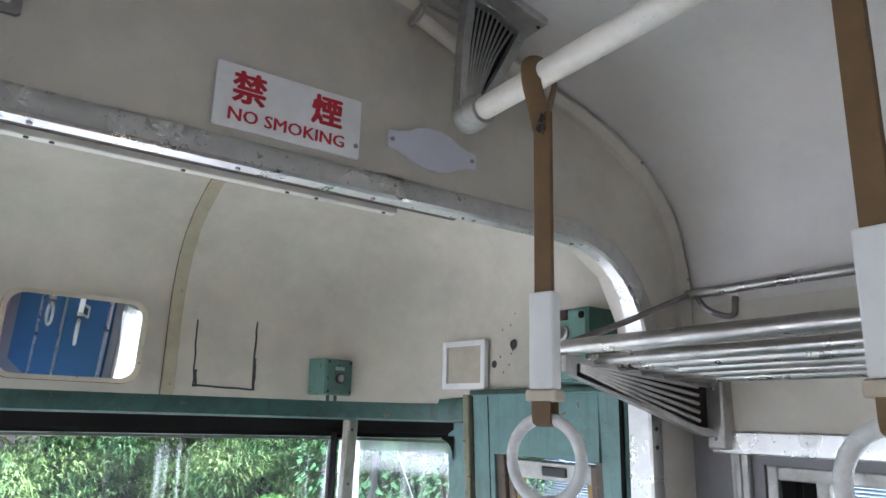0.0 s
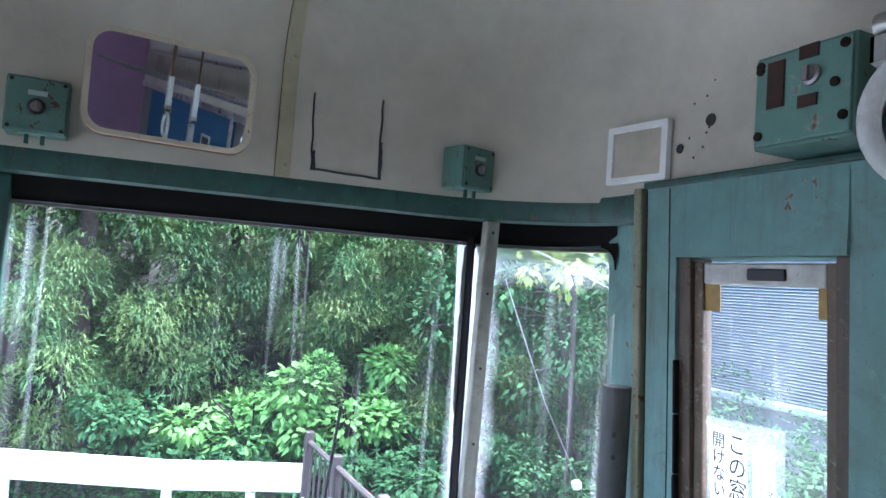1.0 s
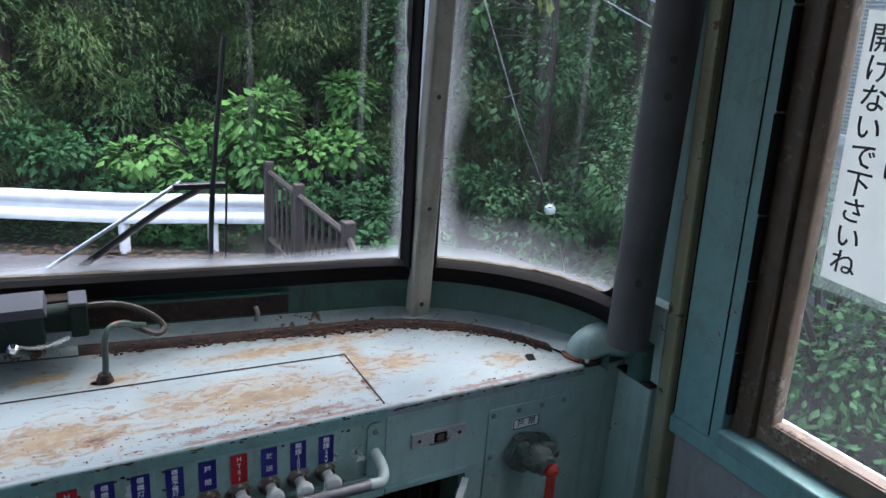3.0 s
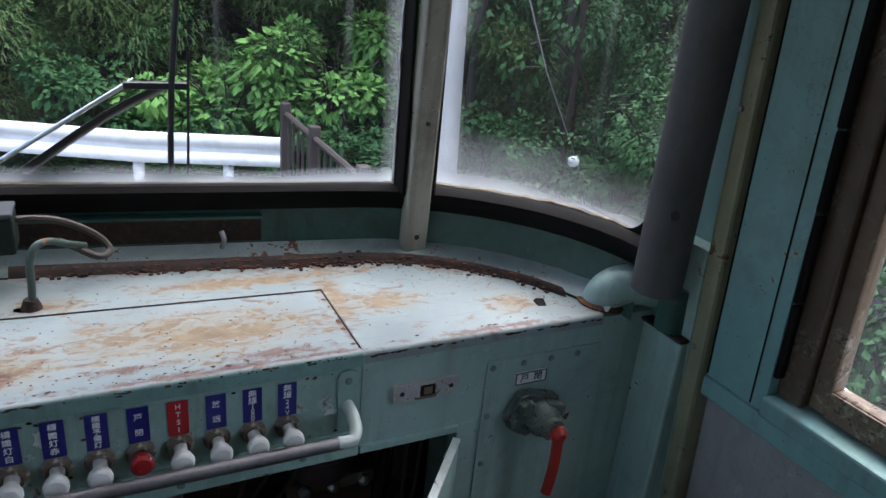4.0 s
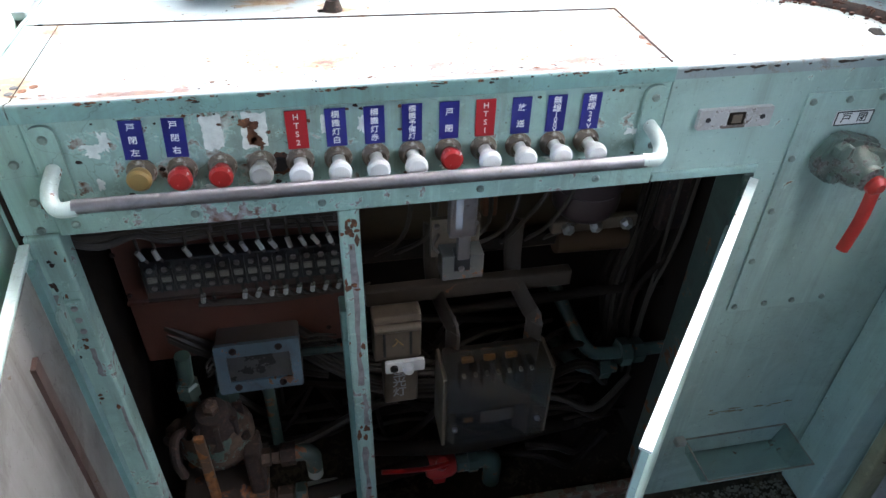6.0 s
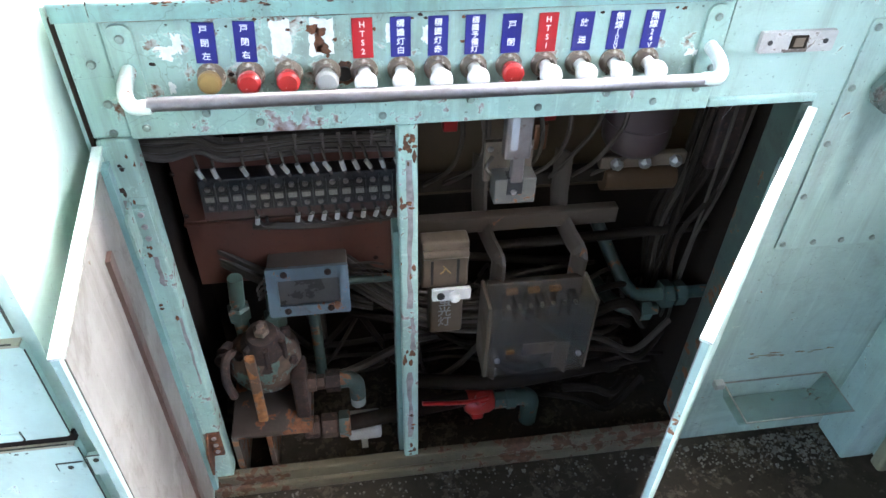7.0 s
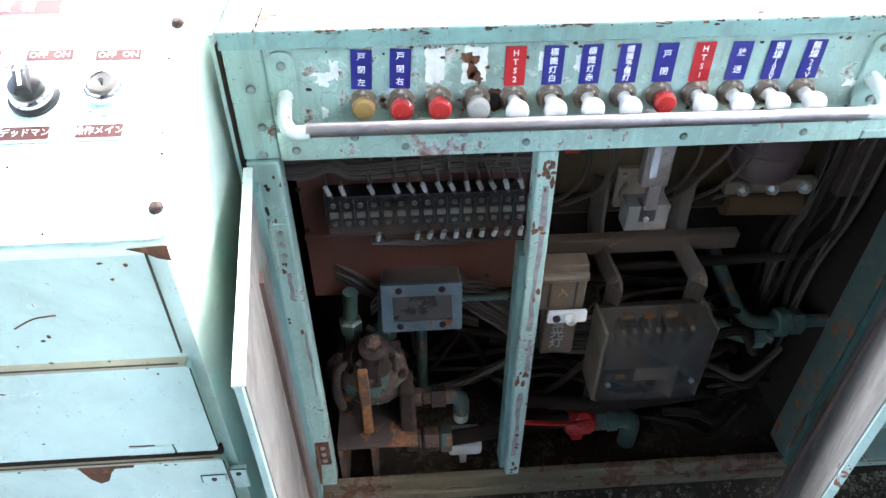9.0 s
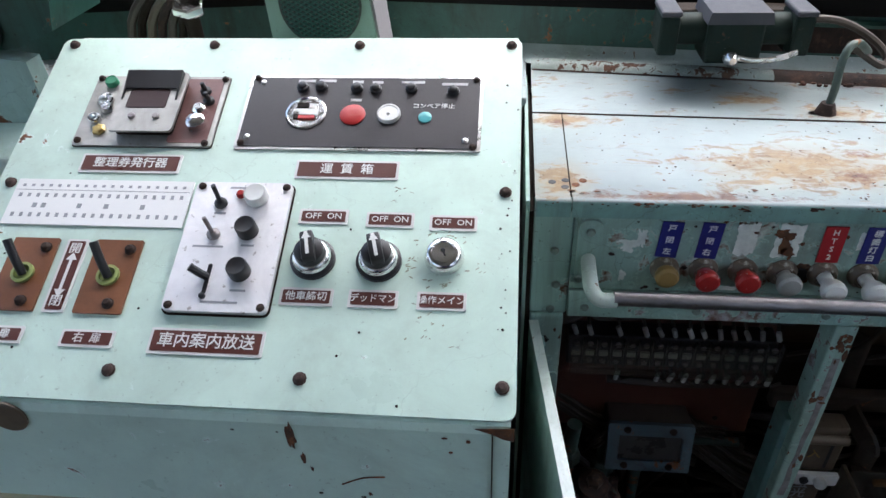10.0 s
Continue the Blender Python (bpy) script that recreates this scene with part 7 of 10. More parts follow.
        part("cable", tube(B(), [(0.10, 1.90 - dy, 0.625 - dz), (0.15, 1.90 - dy, 0.622 - dz * 1.5), (0.185, 1.93 - dy, 0.600 - dz), (0.205, 1.955 - dy, 0.57 - dz), (0.24, 1.966 - dy, 0.562 - dz), (0.34, 1.97 - dy, 0.566 - dz), (0.47, 1.97 - dy, 0.560 - dz)], 0.0036 + 0.0012 * (k % 3 == 0), 7, 4), CABLE if k % 3 else CABLE_GREY, s, "grey cable of the bundle", True)
    for k in range(3):
        part("cable", tube(B(), [(0.23, 1.962 - 0.004 * k, 0.418), (0.33, 1.962, 0.411 - 0.003 * k), (0.46, 1.962, 0.413)], 0.003, 6, 4), CABLE, s)
    tie = mesh_of("cable_tie", box(box(B(), -0.0015, 0.0015, -0.010, 0.0, -0.012, 0.012), -0.0028, 0.0028, -0.012, -0.007, 0.009, 0.014), CABLE_GREY, smooth=False)
    for x in (0.197, 0.212, 0.237, 0.27, 0.308, 0.345, 0.368, 0.39, 0.412, 0.435):
        piece("cable_tie", tie, s, Matrix.Translation((x, 1.963, 0.560)) @ pose(0, 0, 0, 0, rng.uniform(-8, 8), 0), "pale cable tie")
    for x in (0.25, 0.315, 0.34, 0.37, 0.395, 0.42):
        piece("cable_tie", tie, s, Matrix.Translation((x, 1.968, 0.410)) @ pose(0, 0, 0, 180, rng.uniform(-8, 8), 0), "pale cable tie")


terminal_board()


def blue_relay_box():
    s = thing("relay_box", (0.31, 1.95, 0.27), "grimy pale blue enamelled box with a dark window on its front", "relay box")
    m = Matrix.Rotation(radians(-12), 4, "X")
    def T(bm):
        for v in bm.verts:
            v.co = Matrix.Translation((0.301, 1.925, 0.309)) @ m @ v.co
        return bm
    part("body", T(box(B(), -0.062, 0.062, 0.004, 0.075, -0.042, 0.042, 0.004)), painted("dusty_brown_steel", (0.075, 0.062, 0.052), chip=0.66, dirtiness=0.6), s)
    fr = part("front", T(ring_slab(B(), rounded(-0.063, 0.063, -0.043, 0.043, 0.003, 2), rounded(-0.046, 0.048, -0.024, 0.022, 0.002, 2), lambda u, v, d: (u, -0.003 + d, v), 0.008)), BLUE_BOX, s, "pale blue rusty front frame")
    part("window", T(box(B(), -0.045, 0.047, 0.0, 0.0035, -0.023, 0.021)), plain("dusty_dark_window", (0.05, 0.05, 0.05), 0.3, 0, 0.5, 20), s, "dusty dark window")
    for u in (-0.035, 0.032):
        for v in (-0.033, 0.033):
            piece("screw", BOLT_RUST, s, Matrix.Translation((0.301, 1.925, 0.309)) @ m @ facing((u, -0.003, v), (0, -1, 0)))
    part("pipe_stub", T(cyl(B(), (0.06, 0.03, -0.005), (0.14, 0.03, -0.005), 0.007)), PIPE_TEAL, s, "", True)
    for k in range(3):
        part("wire", tube(B(), [(0.37, 1.95, 0.335 - 0.01 * k), (0.40, 1.945, 0.34 - 0.012 * k), (0.42, 1.955, 0.325 - 0.012 * k)], 0.002, 6, 4), CABLE, s)
        part("wire", tube(B(), [(0.246, 1.945, 0.33 - 0.012 * k), (0.228, 1.93, 0.325 - 0.012 * k), (0.222, 1.94, 0.30 - 0.008 * k), (0.24, 1.955, 0.285)], 0.002, 6, 4), CABLE, s)


blue_relay_box()


KNIFE_BLOCK = painted("dusty_grey_casting", (0.085, 0.083, 0.074), chip=0.66, dirtiness=0.6, dirt=(0.07, 0.055, 0.04))


def knife_switch():
    s = thing("knife_switch", (0.59, 1.86, 0.51), "pale steel knife switch with chalked tag in the cupboard", "switch")
    y = 1.862
    part("plate", box(B(), 0.558, 0.622, y, y + 0.008, 0.53, 0.59, 0.001), BEIGE_STEEL, s)
    part("block", box(B(), 0.567, 0.622, y - 0.03, y - 0.001, 0.513, 0.552, 0.002), KNIFE_BLOCK, s)
    part("notch", box(B(), 0.583, 0.604, y - 0.031, y - 0.012, 0.528, 0.5535, 0.001), BLACK, s)
    part("blade", box(B(), 0.586, 0.602, y - 0.034, y - 0.022, 0.548, 0.60, 0.002), STEEL, s, "steel blade")
    part("handle", box(B(), 0.574, 0.608, y - 0.036, y - 0.018, 0.585, 0.68, 0.003), STEEL, s, "grey flat handle")
    part("chalk_mark", box(B(), 0.581, 0.590, y - 0.0364, y - 0.0358, 0.60, 0.645), GREY_INK, s, "chalked unreadable writing")
    screws(s, SCREW_STEEL, [(0.565, y, 0.58), (0.616, y, 0.58), (0.592, y - 0.0315, 0.533)], (0, -1, 0))
    s.location.x -= 0.006
    s.location.z += 0.009
    part("wire", tube(B(), [(0.566, y - 0.01, 0.575), (0.556, y - 0.02, 0.565), (0.565, y - 0.015, 0.55)], 0.0025, 6, 4), CABLE, s)


knife_switch()


def fuse_holder():
    s = thing("fuse_holder", (0.51, 1.88, 0.25), "grimy beige pull-out fuse holder with white latch and chalked writing", "fuse holder")
    y = 1.876
    part("body", box(B(), 0.475, 0.546, y, y + 0.03, 0.35, 0.438, 0.004), BEIGE_STEEL, s)
    part("lower_body", box(B(), 0.488, 0.541, y + 0.002, y + 0.026, 0.248, 0.352, 0.004), BEIGE_STEEL, s)
    part("roll", cyl(B(), (0.477, y - 0.004, 0.42), (0.544, y - 0.004, 0.42), 0.007), BEIGE_STEEL, s, "", True)
    for x in (0.489, 0.528):
        part("slot", box(B(), x, x + 0.004, y - 0.001, y + 0.004, 0.358, 0.405), BLACK, s)
    part("latch", slab(B(), rounded(0.490, 0.549, 0.334, 0.356, 0.003, 2), lambda u, v, d: (u, y - 0.012 + d, v), 0.006), WHITE_PAINT, s, "white latch plate")
    part("latch_screw", lathe(B(), (0.503, y - 0.012, 0.345), (0, -1, 0), [(0.006, 0), (0.006, 0.004), (0, 0.005)], 10), BLACK, s)
    part("latch_knob", lathe(B(), (0.524, y - 0.012, 0.344), (0, -1, 0), [(0.0085, 0), (0.0085, 0.008), (0.005, 0.012), (0, 0.012)], 14), WHITE_PLASTIC, s, "white knob", True)
    part("letter", letters("入", 0.018, facing((0.511, y - 0.0006, 0.385), (0, -1, 0)), 0.0004), OCHRE, s, "chalked character")
    for i, ch in enumerate("蛍光灯"):
        part("letter", letters(ch, 0.022, facing((0.512, y + 0.0014, 0.317 - 0.022 * i), (0, -1, 0)), 0.0004), GREY_INK, s, "chalked character")
    s.location.z -= 0.012
    s.location.x -= 0.003


fuse_holder()


TAG_ORANGE = plain("orange_tag", (0.42, 0.20, 0.04), 0.5, 0, 0.2, 25)


def clear_relay():
    s = thing("relay_case", (0.655, 1.87, 0.15), "clear dusty acrylic relay case on bent steel straps", "relay case")
    x0, x1, y0, y1, z0, z1 = 0.577, 0.738, 1.832, 1.905, 0.165, 0.322
    part("base", box(B(), x0 + 0.004, x1 - 0.004, y1 - 0.012, y1, z0 + 0.004, z1 - 0.004), GRIME_SHADE, s)
    part("case_front", box(B(), x0, x1, y0, y0 + 0.003, z0, z1), CASE_ACRYLIC, s, "clear dusty acrylic case front")
    part("case_top", box(B(), x0, x1, y0 + 0.0035, y1 - 0.013, z1 - 0.003, z1), CASE_ACRYLIC, s, "clear dusty acrylic case top")
    for xa in (x0, x1 - 0.003):
        part("case_side", box(B(), xa, xa + 0.003, y0 + 0.0035, y1 - 0.013, z0, z1 - 0.0035), CASE_ACRYLIC, s, "clear dusty acrylic case side")
    for xa in (x0 - 0.007, x1 + 0.001):
        part("side_frame", box(B(), xa, xa + 0.006, y0 + 0.006, y1, z0 - 0.004, z1 - 0.002, 0.002), BEIGE_STEEL, s, "beige steel side frame")
    relay = mesh_of("relay", box(B(), 0, 0.012, 0, 0.025, -0.040, 0, 0.002), GRIME_SHADE)
    tip = mesh_of("contact", box(B(), 0, 0.005, 0, 0.008, 0, 0.005), plain("dulled_contact", (0.30, 0.30, 0.28), 0.4), smooth=False)
    for k in range(7):
        piece("relay", relay, s, Matrix.Translation((x0 + 0.025 + k * 0.018, y0 + 0.03, z1 - 0.02)), "dark relay block")
        piece("contact", tip, s, Matrix.Translation((x0 + 0.027 + k * 0.018, y0 + 0.022, z1 - 0.024)), "pale contact tip")
    for u, v in ((0.03, 0.10), (0.10, 0.10), (0.065, 0.105), (0.03, 0.02)):
        w = 0.018 if v > 0.05 else 0.014
        part("tag", box(B(), x0 + u, x0 + u + w, y0 + (0.045 if v > 0.05 else 0.012), y0 + (0.052 if v > 0.05 else 0.016), (z1 - 0.014) if v > 0.05 else z0 + 0.04, (z1 - 0.006) if v > 0.05 else z0 + 0.047), TAG_ORANGE, s, "orange wire tag")
    part("name_plate", box(B(), x0 + 0.055, x0 + 0.108, y0 + 0.006, y0 + 0.008, z0 + 0.042, z0 + 0.068), STEEL, s, "dull name plate")
    for x in (x0 + 0.012, x1 - 0.014):
        part("knurled_nut", lathe(B(), (x, y0, z0 + 0.045), (0, -1, 0), [(0.0045, 0), (0.0045, 0.005), (0.002, 0.007), (0, 0.007)], 12), STEEL, s, "", True)
    for x, w in ((0.575, 0.03), (0.705, 0.032)):
        bm = tube(B(), [(x + 0.0, 1.985, 0.50), (x + 0.002, 1.98, 0.40), (x + 0.012, 1.935, 0.372), (x + 0.02, 1.905, 0.36), (x + 0.022, 1.908, 0.32), (x + 0.022, 1.908, 0.06)], 0.003, 8, 3, w / 2)
        part("strap", bm, SHADED_STRAP, s, "bent brown steel strap", False)
    part("cross_bar", box(B(), 0.47, 0.80, 1.955, 1.975, 0.375, 0.405, 0.003), SHADED_STRAP, s)
    part("cross_bar", box(B(), 0.47, 0.95, 1.995, 2.015, 0.43, 0.455, 0.003), GRIME_SHADE, s)


clear_relay()


def air_valve():
    s = thing("brake_valve", (0.24, 1.90, 0.06), "rusty green cast air valve with pipe fittings on a steel bracket", "valve")
    part("body", lathe(B(), (0.215, 1.93, 0.17), (0.12, -1, 0.25), [(0.045, -0.02), (0.058, 0.0), (0.058, 0.03), (0.05, 0.045), (0.035, 0.055), (0.02, 0.06), (0, 0.06)], 22), painted("rusty_green_cast", (0.045, 0.085, 0.07), chip=0.50, rust=(0.05, 0.03, 0.02), dirtiness=0.8, dirt=(0.045, 0.032, 0.024)), s, "rusty green cast body", True)
    part("handle", box(B(), 0.196, 0.212, 1.852, 1.862, 0.085, 0.245, 0.003), painted("orange_rusted_flat", (0.09, 0.05, 0.03), chip=0.55, rust=(0.16, 0.07, 0.025), dirtiness=0.6), s, "rusty flat handle")
    part("top_casting", lathe(B(), (0.218, 1.915, 0.185), (0.05, -0.25, 1), [(0.040, 0), (0.044, 0.010), (0.036, 0.022), (0.036, 0.040), (0.028, 0.052), (0.024, 0.068), (0.012, 0.074), (0, 0.074)], 14), DARK_RUST, s, "rusty upper casting", True)
    part("cap_bolt", lathe(B(), (0.222, 1.897, 0.255), (0.05, -0.25, 1), [(0.013, 0), (0.013, 0.014), (0.007, 0.018), (0, 0.018)], 6), OLD_RUST, s)
    for k in range(5):
        a = 2.6 + k * 0.75
        part("rib", box(B(), -0.004, 0.004, -0.046, -0.030, 0.0, 0.045, 0.002, 2, Matrix.Translation((0.218, 1.915, 0.192)) @ Matrix.Rotation(a - math.pi, 4, "Z")), DARK_RUST, s)
    part("arm", tube(B(), [(0.178, 1.905, 0.205), (0.163, 1.885, 0.215), (0.158, 1.870, 0.18), (0.164, 1.868, 0.14)], 0.0075, 8, 5), DARK_RUST, s, "rusty crank arm", True)
    for k in range(6):
        a = k * math.tau / 6 + 0.3
        part("flange_bolt", lathe(B(), (0.217 + 0.049 * math.cos(a), 1.895, 0.176 + 0.049 * math.sin(a)), (0.12, -1, 0.25), [(0.008, 0), (0.008, 0.008), (0.005, 0.012), (0, 0.012)], 6), DARK_RUST, s)
    part("side_lug", lathe(B(), (0.165, 1.925, 0.19), (-0.5, -1, 0.2), [(0.018, 0), (0.018, 0.02), (0.011, 0.024), (0.011, 0.036), (0, 0.038)], 10), DARK_RUST, s, "", True)
    for x, z in ((0.185, 0.265), (0.24, 0.245)):
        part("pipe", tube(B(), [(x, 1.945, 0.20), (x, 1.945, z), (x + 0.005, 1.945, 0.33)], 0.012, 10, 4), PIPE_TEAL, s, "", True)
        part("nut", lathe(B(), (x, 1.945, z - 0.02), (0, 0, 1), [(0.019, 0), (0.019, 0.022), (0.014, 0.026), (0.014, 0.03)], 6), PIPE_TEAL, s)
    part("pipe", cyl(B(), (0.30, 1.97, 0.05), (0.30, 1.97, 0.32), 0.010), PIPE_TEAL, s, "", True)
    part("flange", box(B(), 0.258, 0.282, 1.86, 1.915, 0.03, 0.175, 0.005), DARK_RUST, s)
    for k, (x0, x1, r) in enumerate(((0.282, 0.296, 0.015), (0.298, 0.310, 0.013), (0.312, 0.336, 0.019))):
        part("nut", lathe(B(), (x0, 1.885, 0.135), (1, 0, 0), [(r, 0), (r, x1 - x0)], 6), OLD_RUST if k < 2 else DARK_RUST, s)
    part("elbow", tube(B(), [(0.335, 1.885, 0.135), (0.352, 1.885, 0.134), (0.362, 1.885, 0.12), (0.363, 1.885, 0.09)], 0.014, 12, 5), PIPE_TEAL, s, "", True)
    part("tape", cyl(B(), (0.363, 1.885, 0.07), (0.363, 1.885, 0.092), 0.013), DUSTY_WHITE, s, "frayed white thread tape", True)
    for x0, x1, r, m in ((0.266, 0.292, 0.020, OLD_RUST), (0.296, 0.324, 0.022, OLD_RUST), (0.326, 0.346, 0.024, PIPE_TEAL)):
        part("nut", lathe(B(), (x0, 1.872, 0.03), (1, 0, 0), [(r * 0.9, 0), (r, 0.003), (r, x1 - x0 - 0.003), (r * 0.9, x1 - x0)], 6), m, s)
    part("pipe", cyl(B(), (0.345, 1.872, 0.03), (0.56, 1.90, 0.028), 0.014), GRIME_SHADE, s, "", True)
    bm = box(B(), 0.34, 0.40, 1.86, 1.91, -0.01, 0.018, 0.006)
    box(bm, 0.362, 0.374, 1.875, 1.89, -0.055, -0.01)
    part("drain_cock", bm, DUSTY_WHITE, s, "chalky drain cock")
    bm = box(B(), 0.150, 0.285, 1.835, 1.96, 0.066, 0.076, 0.002)
    box(bm, 0.150, 0.16, 1.835, 1.96, -0.055, 0.066)
    box(bm, 0.205, 0.213, 1.84, 1.96, -0.055, 0.066)
    part("bracket", bm, painted("grimy_brown_plate", (0.05, 0.038, 0.032), chip=0.62, dirtiness=0.8, dirt=(0.025, 0.02, 0.016)), s, "grimy steel bracket")


air_valve()


def ball_valve():
    s = thing("ball_valve", (0.58, 1.90, 0.0), "red handled ball valve on a dark air pipe", "valve")
    part("body", lathe(B(), (0.555, 1.90, 0.018), (1, 0, 0), [(0.017, 0), (0.024, 0.008), (0.026, 0.025), (0.024, 0.045), (0.018, 0.055)], 14), painted("grimy_red_paint", (0.36, 0.03, 0.024), chip=0.64, dirtiness=0.7, dirt=(0.08, 0.03, 0.022)), s, "red painted body", True)
    part("stem", cyl(B(), (0.582, 1.89, 0.03), (0.582, 1.875, 0.06), 0.011), RED, s, "", True)
    part("handle", tube(B(), [(0.592, 1.872, 0.062), (0.56, 1.868, 0.06), (0.52, 1.868, 0.062), (0.474, 1.87, 0.066)], 0.004, 8, 4, 0.0095), RED, s, "flat red handle", True)
    part("lower_lug", box(B(), 0.568, 0.592, 1.885, 1.91, -0.022, 0.0, 0.005), RED, s)
    part("union", lathe(B(), (0.612, 1.90, 0.018), (1, 0, 0), [(0.019, 0), (0.019, 0.02), (0.022, 0.022), (0.022, 0.038)], 8), PIPE_TEAL, s)
    part("elbow", tube(B(), [(0.648, 1.90, 0.018), (0.67, 1.90, 0.017), (0.682, 1.90, 0.0), (0.682, 1.90, -0.055)], 0.017, 12, 5), PIPE_TEAL, s, "", True)


ball_valve()

cpip = thing("air_pipes", (0.9, 1.95, 0.15), "pair of grimy teal elbow pipes deep in the cupboard", "pipe")
part("pipe", tube(B(), [(0.795, 2.02, 0.33), (0.825, 1.97, 0.265), (0.845, 1.94, 0.235), (0.875, 1.93, 0.228), (0.99, 1.93, 0.225)], 0.0115, 12, 5), PIPE_TEAL, cpip, "", True)
part("pipe", tube(B(), [(0.80, 2.0, 0.215), (0.825, 1.95, 0.198), (0.86, 1.93, 0.193), (0.90, 1.93, 0.192)], 0.012, 12, 5), PIPE_TEAL, cpip, "", True)
for x, z, r in ((0.90, 0.226, 0.025), (0.925, 0.225, 0.022), (0.868, 0.193, 0.021)):
    part("nut", lathe(B(), (x, 1.93, z), (1, 0, 0), [(r, 0), (r, 0.018)], 6), PIPE_TEAL, cpip)
dr = thing("horn_drum", (0.815, 1.99, 0.5), "dark maroon metal drum under the desk top", "drum")
part("drum", lathe(B(), (0.815, 1.99, 0.50), (0, 0, 1), [(0.03, -0.008), (0.042, 0.0), (0.05, 0.012), (0.052, 0.03), (0.050, 0.045), (0.054, 0.05), (0.054, 0.13)], 24), painted("dark_maroon_paint", (0.05, 0.032, 0.032), chip=0.78, dirtiness=0.5), dr, "", True)
part("bracket", box(B(), 0.76, 0.90, 1.97, 1.985, 0.47, 0.492, 0.003), BEIGE_STEEL, dr)
for x in (0.785, 0.83, 0.88):
    part("bolt", lathe(B(), (x, 1.97, 0.481), (0, -1, 0), [(0.010, 0), (0.010, 0.008), (0.005, 0.014), (0, 0.014)], 6), ALU_DULL, dr)
pn = thing("wiring_panel", (0.70, 2.02, 0.4), "grimy brown wiring panel with red terminal covers at the cupboard's back", "panel")
part("panel", box(B(), 0.47, 0.98, 2.03, 2.04, 0.40, 0.70, 0.002), painted("olive_brown_board", (0.07, 0.045, 0.022), chip=0.78, dirtiness=0.5, dirt=(0.02, 0.015, 0.01)), pn)
for x, z in ((0.52, 0.53), (0.67, 0.54), (0.66, 0.49)):
    part("terminal_cover", box(B(), x, x + 0.022, 2.005, 2.029, z, z + 0.045, 0.003), RED if z > 0.5 else BAKELITE, pn, "dull red cover")
part("coil", cyl(B(), (0.78, 2.0, 0.435), (0.90, 2.0, 0.43), 0.022), plain("amber_coil", (0.06, 0.03, 0.012), 0.5), pn, "amber coil", True)
part("cover_plate", box(B(), 0.935, 0.985, 1.965, 1.985, 0.46, 0.70, 0.003), DARK_RUST, pn, "dark plate with chalked writing")
for i, ch in enumerate("電灯制御"):
    part("letter", letters(ch, 0.021, facing((0.958 + 0.0 * i, 1.9645, 0.655 - 0.024 * i), (0, -1, 0)), 0.0003), GREY_INK, pn, "chalked character")
# loose cables at the back of the cupboard
rng = random.Random(33)
cb = thing("cable_tangle", (0.7, 2.05, 0.1), "tangle of dusty grey and black cables in the cupboard", "cables")
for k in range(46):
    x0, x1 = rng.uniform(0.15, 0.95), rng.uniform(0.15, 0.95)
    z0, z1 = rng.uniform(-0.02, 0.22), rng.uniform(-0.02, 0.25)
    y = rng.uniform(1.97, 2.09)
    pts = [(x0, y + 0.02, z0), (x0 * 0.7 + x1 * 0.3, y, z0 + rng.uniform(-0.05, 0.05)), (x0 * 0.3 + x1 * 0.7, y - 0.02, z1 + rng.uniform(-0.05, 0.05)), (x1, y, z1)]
    part("cable", tube(B(), pts, rng.choice((0.004, 0.006, 0.008)), 7, 4), rng.choice((CABLE, GRIME_SHADE, CABLE)), cb, "", True)
for k in range(16):
    x = rng.uniform(0.92, 0.985)
    y = rng.uniform(1.93, 2.06)
    part("cable", tube(B(), [(x, y, 0.66), (x + rng.uniform(-0.02, 0.01), y - 0.01, 0.46), (x + rng.uniform(-0.05, 0.0), y, 0.33), (x + rng.uniform(-0.02, 0.0), y + 0.02, 0.12)], rng.choice((0.003, 0.005)), 6, 4), rng.choice((CABLE, GRIME_SHADE)), cb, "", True)
for k in range(8):
    x = rng.uniform(0.50, 0.78)
    part("cable", tube(B(), [(x, 1.99, 0.64), (x + 0.03, 1.95, 0.58), (x + rng.uniform(-0.02, 0.03), 1.96, 0.50), (x - 0.02, 2.0, 0.44)], 0.0035, 6, 4), CABLE, cb, "", True)
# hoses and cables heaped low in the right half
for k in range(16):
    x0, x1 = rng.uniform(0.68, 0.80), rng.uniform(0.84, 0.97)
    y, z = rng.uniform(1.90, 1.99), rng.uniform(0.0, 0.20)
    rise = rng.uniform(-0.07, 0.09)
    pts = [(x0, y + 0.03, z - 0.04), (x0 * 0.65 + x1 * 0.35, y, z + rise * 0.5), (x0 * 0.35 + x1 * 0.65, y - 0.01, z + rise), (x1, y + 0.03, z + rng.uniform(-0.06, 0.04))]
    part("cable", tube(B(), pts, rng.choice((0.004, 0.006, 0.009)), 8, 5), rng.choice((CABLE, GRIME_SHADE, GRIME_SHADE)), cb, "", True)
# loom of parallel cables that sags behind the middle post
for k in range(13):
    dz, dy = 0.011 * (k % 5) + rng.uniform(-0.004, 0.004), 0.012 * (k // 5)
    pts = [(0.36, 1.975 + dy, 0.325 - dz * 1.3), (0.42, 1.955 + dy, 0.275 - dz), (0.48, 1.95 + dy, 0.235 - dz * 1.2), (0.58, 1.955 + dy, 0.205 - dz * 1.4), (0.72, 1.98 + dy, 0.18 - dz)]
    part("cable", tube(B(), pts, rng.choice((0.004, 0.005)), 7, 4), rng.choice((CABLE, CABLE, CABLE_GREY)), cb, "", True)
